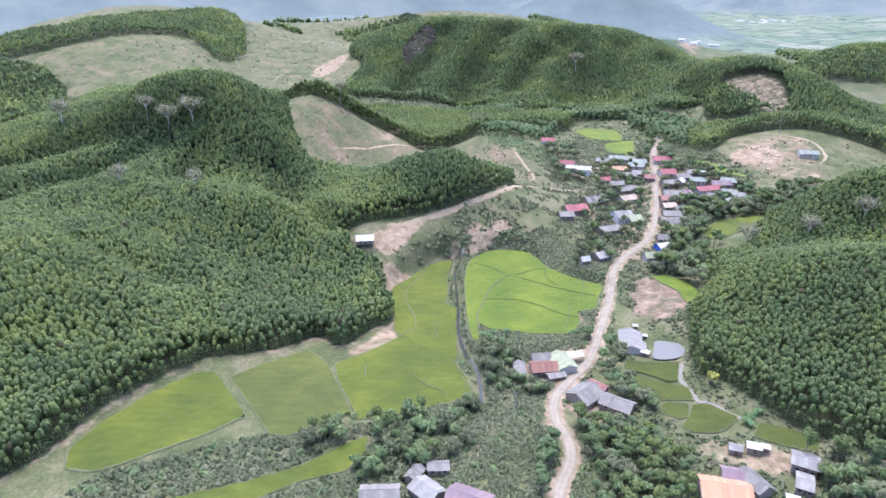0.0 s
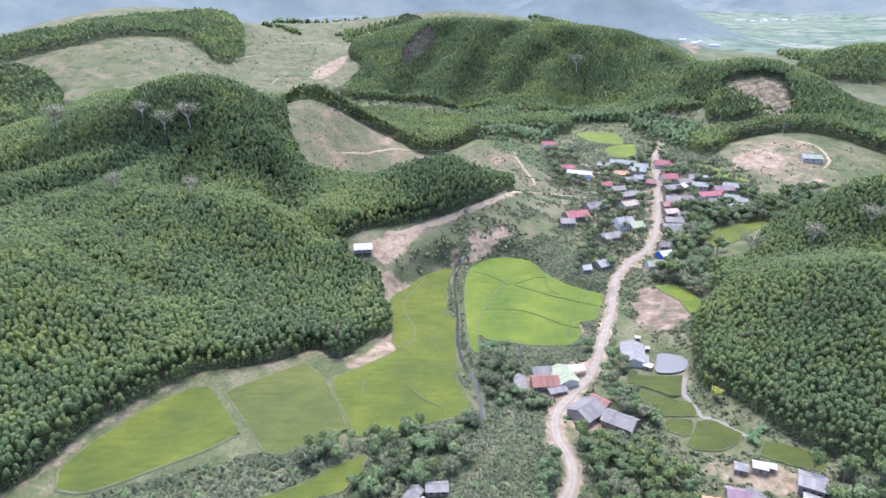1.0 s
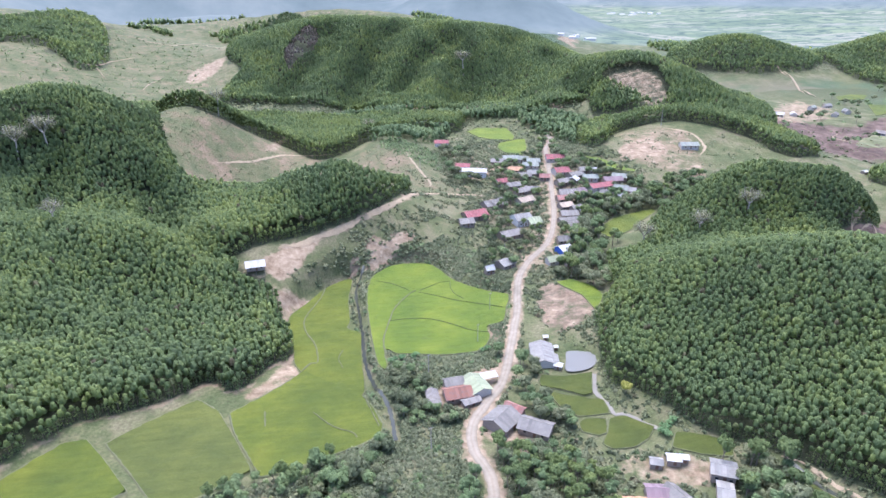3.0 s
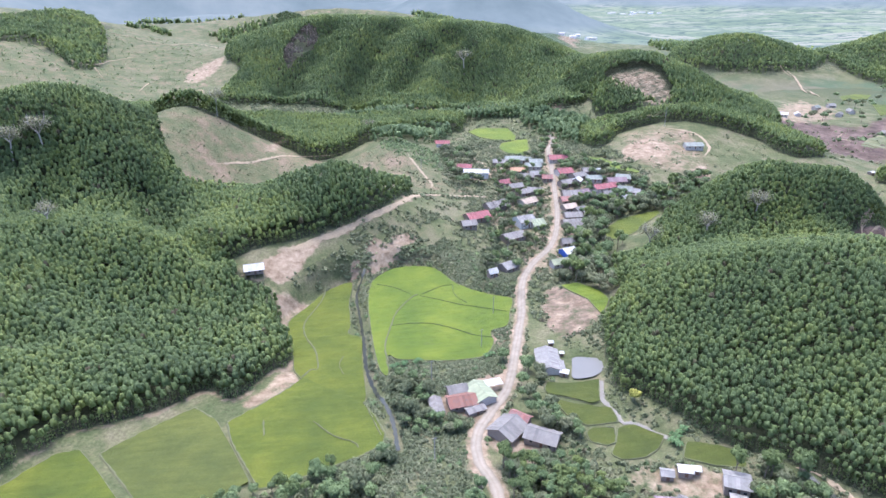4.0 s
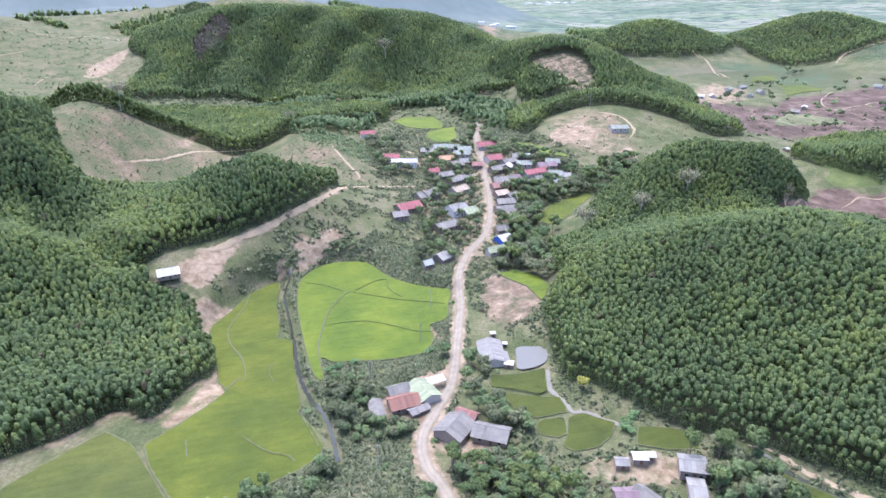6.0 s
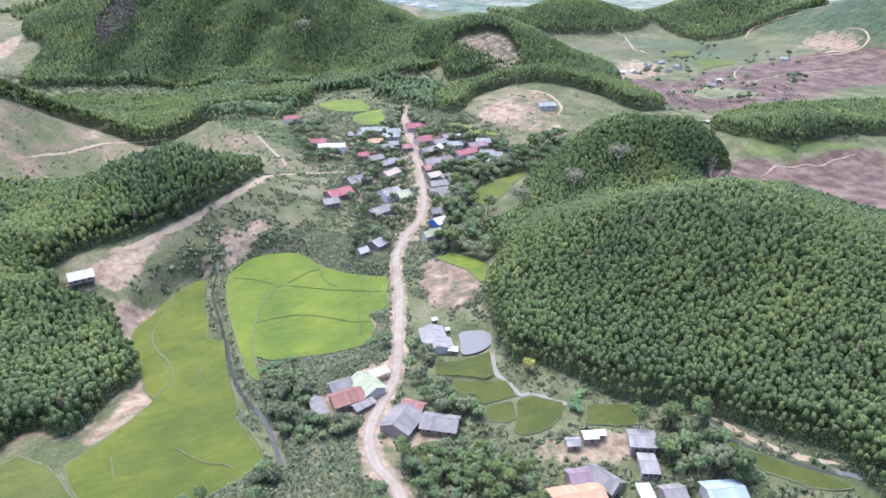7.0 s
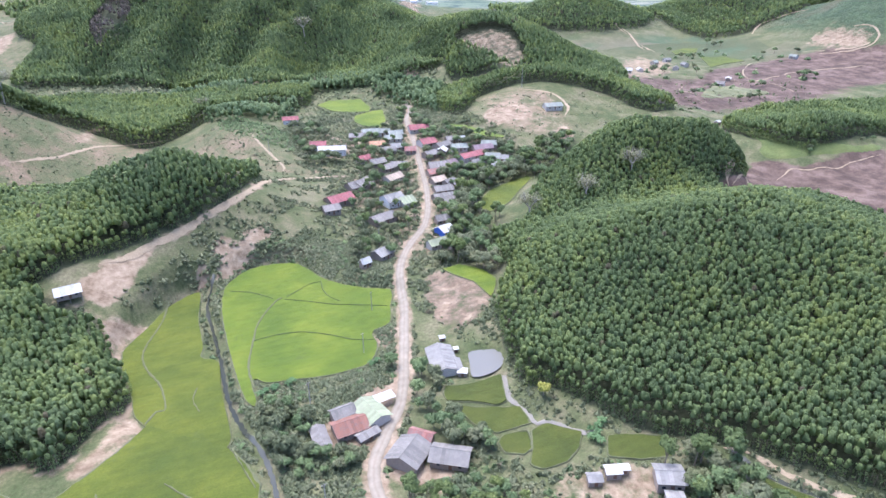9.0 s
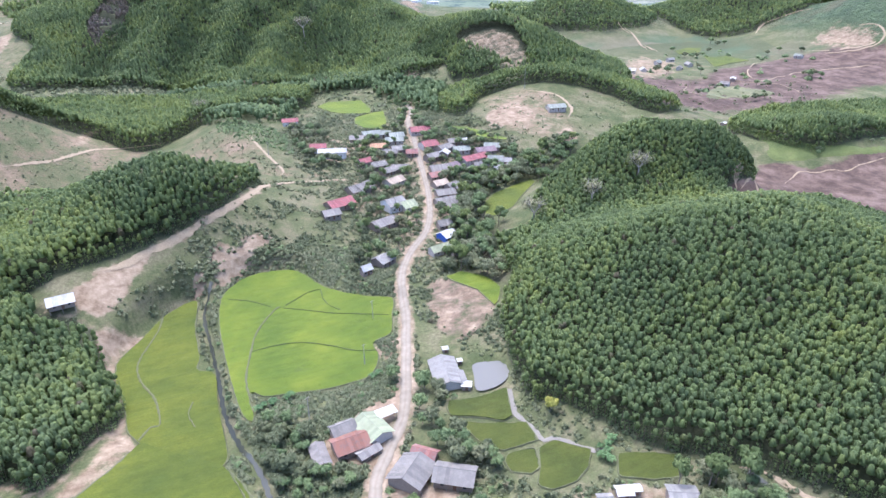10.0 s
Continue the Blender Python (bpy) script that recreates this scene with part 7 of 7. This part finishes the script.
VILLAGE = [(72, 298), (66, 340), (80, 400), (70, 430), (84, 520), (180, 540), (200, 460), (206, 400), (176, 366), (150, 336), (132, 316), (112, 290), (100, 250), (112, 240), (104, 225), (86, 236), (78, 262)]
HILL_GRASS = [(44, 400), (70, 408), (96, 420), (90, 460), (84, 510), (40, 500), (20, 490), (46, 440)]
MARGIN_EAST = [(84, 232), (92, 212), (86, 196), (88, 184), (98, 168), (112, 156), (124, 140), (138, 122), (148, 108), (156, 114), (136, 140), (120, 162), (110, 178), (102, 196), (104, 232), (112, 260), (100, 262)]
SADDLE_EDGE = [(-120, 490), (-60, 500), (-10, 480), (30, 485), (60, 420), (40, 400), (0, 380), (-60, 395), (-95, 420)]
EAST_PLAIN = [(360, 520), (420, 470), (520, 480), (640, 520), (660, 620), (560, 690), (440, 640), (390, 580)]
scrub("thicket", THICKET, 1.0, 0.6, 1.5, M_SCRUB, "dense grey-green scrub beside the stream", 61, 26)
scrub("thicket", BELT_SOUTH, 1.1, 0.6, 1.7, M_SCRUB, "scrub belt below the rice fields", 62, 26)
scrub("thicket", THICKET, 2.6, 0.6, 1.7, M_BROAD, "bright green bushes among the scrub", 76, 26, patchy=True)
scrub("thicket", BELT_SOUTH, 2.4, 0.6, 1.9, M_BROAD, "bright green bushes below the rice fields", 77, 26, patchy=True)
scrub("thicket", BELT_EAST, 2.6, 0.6, 1.6, M_BROAD, "bright green bushes round the farmyards", 78, 26, patchy=True)
scrub("thicket", BELT_EAST, 1.6, 0.5, 1.7, M_SCRUB, "scrub and weeds round the farmyards", 63)
scrub("thicket", SLOPE_WEST, 1.25, 0.35, 1.5, M_SCRUB, "low scrub on the slope above the round field", 64, 26, patchy=True)
scrub("thicket", VILLAGE, 2.0, 0.6, 1.9, M_SCRUB, "gardens and scrub between the village houses", 65)
scrub("thicket", HILL_GRASS, 2.4, 0.3, 1.2, M_SCRUB, "bushes on the grassy hill", 66, 16, keep=0.8, size=0.6, patchy=True)
scrub("thicket", MARGIN_EAST, 1.5, 0.4, 1.3, M_SCRUB, "weeds along the plantation's foot", 67, keep=0.8)
scrub("thicket", SADDLE_EDGE, 2.3, 0.25, 0.9, M_SCRUB, "low regrowth and brush on the cleared slope", 68, 12, keep=0.8, size=0.65)
scrub("thicket", EAST_PLAIN, 8.5, 0.8, 3.8, M_BROAD, "scattered trees on the eastern plain", 69, 20, keep=0.35, size=0.6, patchy=True)
KNOLL_GRASS = [(196, 500), (230, 492), (270, 470), (300, 470), (318, 440), (300, 410), (262, 396), (236, 384), (204, 392), (190, 420), (186, 460)]
NORTH_GRASS = [(60, 640), (200, 640), (225, 560), (200, 520), (170, 545), (110, 510), (84, 520), (90, 560)]
WEST_FAR = [(-330, 700), (-150, 660), (-110, 720), (-150, 860), (-180, 1000), (-300, 1000), (-280, 860), (-340, 800)]
scrub("thicket", KNOLL_GRASS, 2.6, 0.3, 1.1, M_SCRUB, "low brush on the bare knoll", 71, 12, keep=0.9, size=0.65, patchy=True)
scrub("thicket", NORTH_GRASS, 3.0, 0.6, 2.0, M_SCRUB, "bushes behind the village", 72, 16, keep=0.8, size=0.6)
scrub("thicket", WEST_FAR, 4.0, 0.5, 1.6, M_BROAD, "regrowth on the cleared far hillside", 73, 9, keep=0.8, size=0.8, patchy=True)
FOOT_STRIP = [(-112, 642), (-30, 634), (60, 632), (122, 630), (112, 650), (40, 672), (-30, 698), (-104, 704)]
scrub("thicket", FOOT_STRIP, 3.2, 0.9, 2.6, M_SCRUB, "bushes and small trees at the big hill's foot", 80, 16, keep=0.95, size=0.6)


scrub("thicket", HILL_GREEN, 2.0, 0.6, 1.7, M_BROAD, "bright green shrubs on the hill near the school", 79, 22)
EAST_MEADOW = [(255, 400), (300, 405), (330, 400), (352, 408), (372, 420), (430, 430), (520, 440), (560, 500), (470, 520), (400, 560), (372, 500), (350, 415), (320, 405), (280, 396)]
EAST_STRIP = [(262, 330), (300, 350), (345, 345), (352, 400), (300, 400), (262, 392), (240, 372)]
scrub("thicket", EAST_MEADOW, 5.0, 0.5, 1.8, M_SCRUB, "scattered bushes on the eastern meadow", 74, 10, keep=0.9, size=0.75, patchy=True)
scrub("thicket", EAST_STRIP, 3.2, 0.4, 1.4, M_SCRUB, "bushes behind the wooded hill", 75, 12, keep=0.9, size=0.7, patchy=True)


# ---- far settlement on the plain ----
rf = random.Random(8)
for k in range(14):
    house("warehouse", 1240 + 19 * k + rf.uniform(-8, 8), 2810 + 9 * k + rf.uniform(-60, 60), rf.uniform(-10, 20), rf.uniform(12, 26), rf.uniform(8, 11), 4.5, 2.0, ROOF_WHITE, WALL_WHITEWALL, "gable", False, "long white building of a distant settlement")
for k in range(5):
    house("village_house", 470 + 14 * k, 1310 + rf.uniform(-25, 30), rf.uniform(-30, 30), 12, 7, 3.2, 1.6, ROOF_WHITE, WALL_WHITEWALL, "gable", False, "white house below the distant mountain")
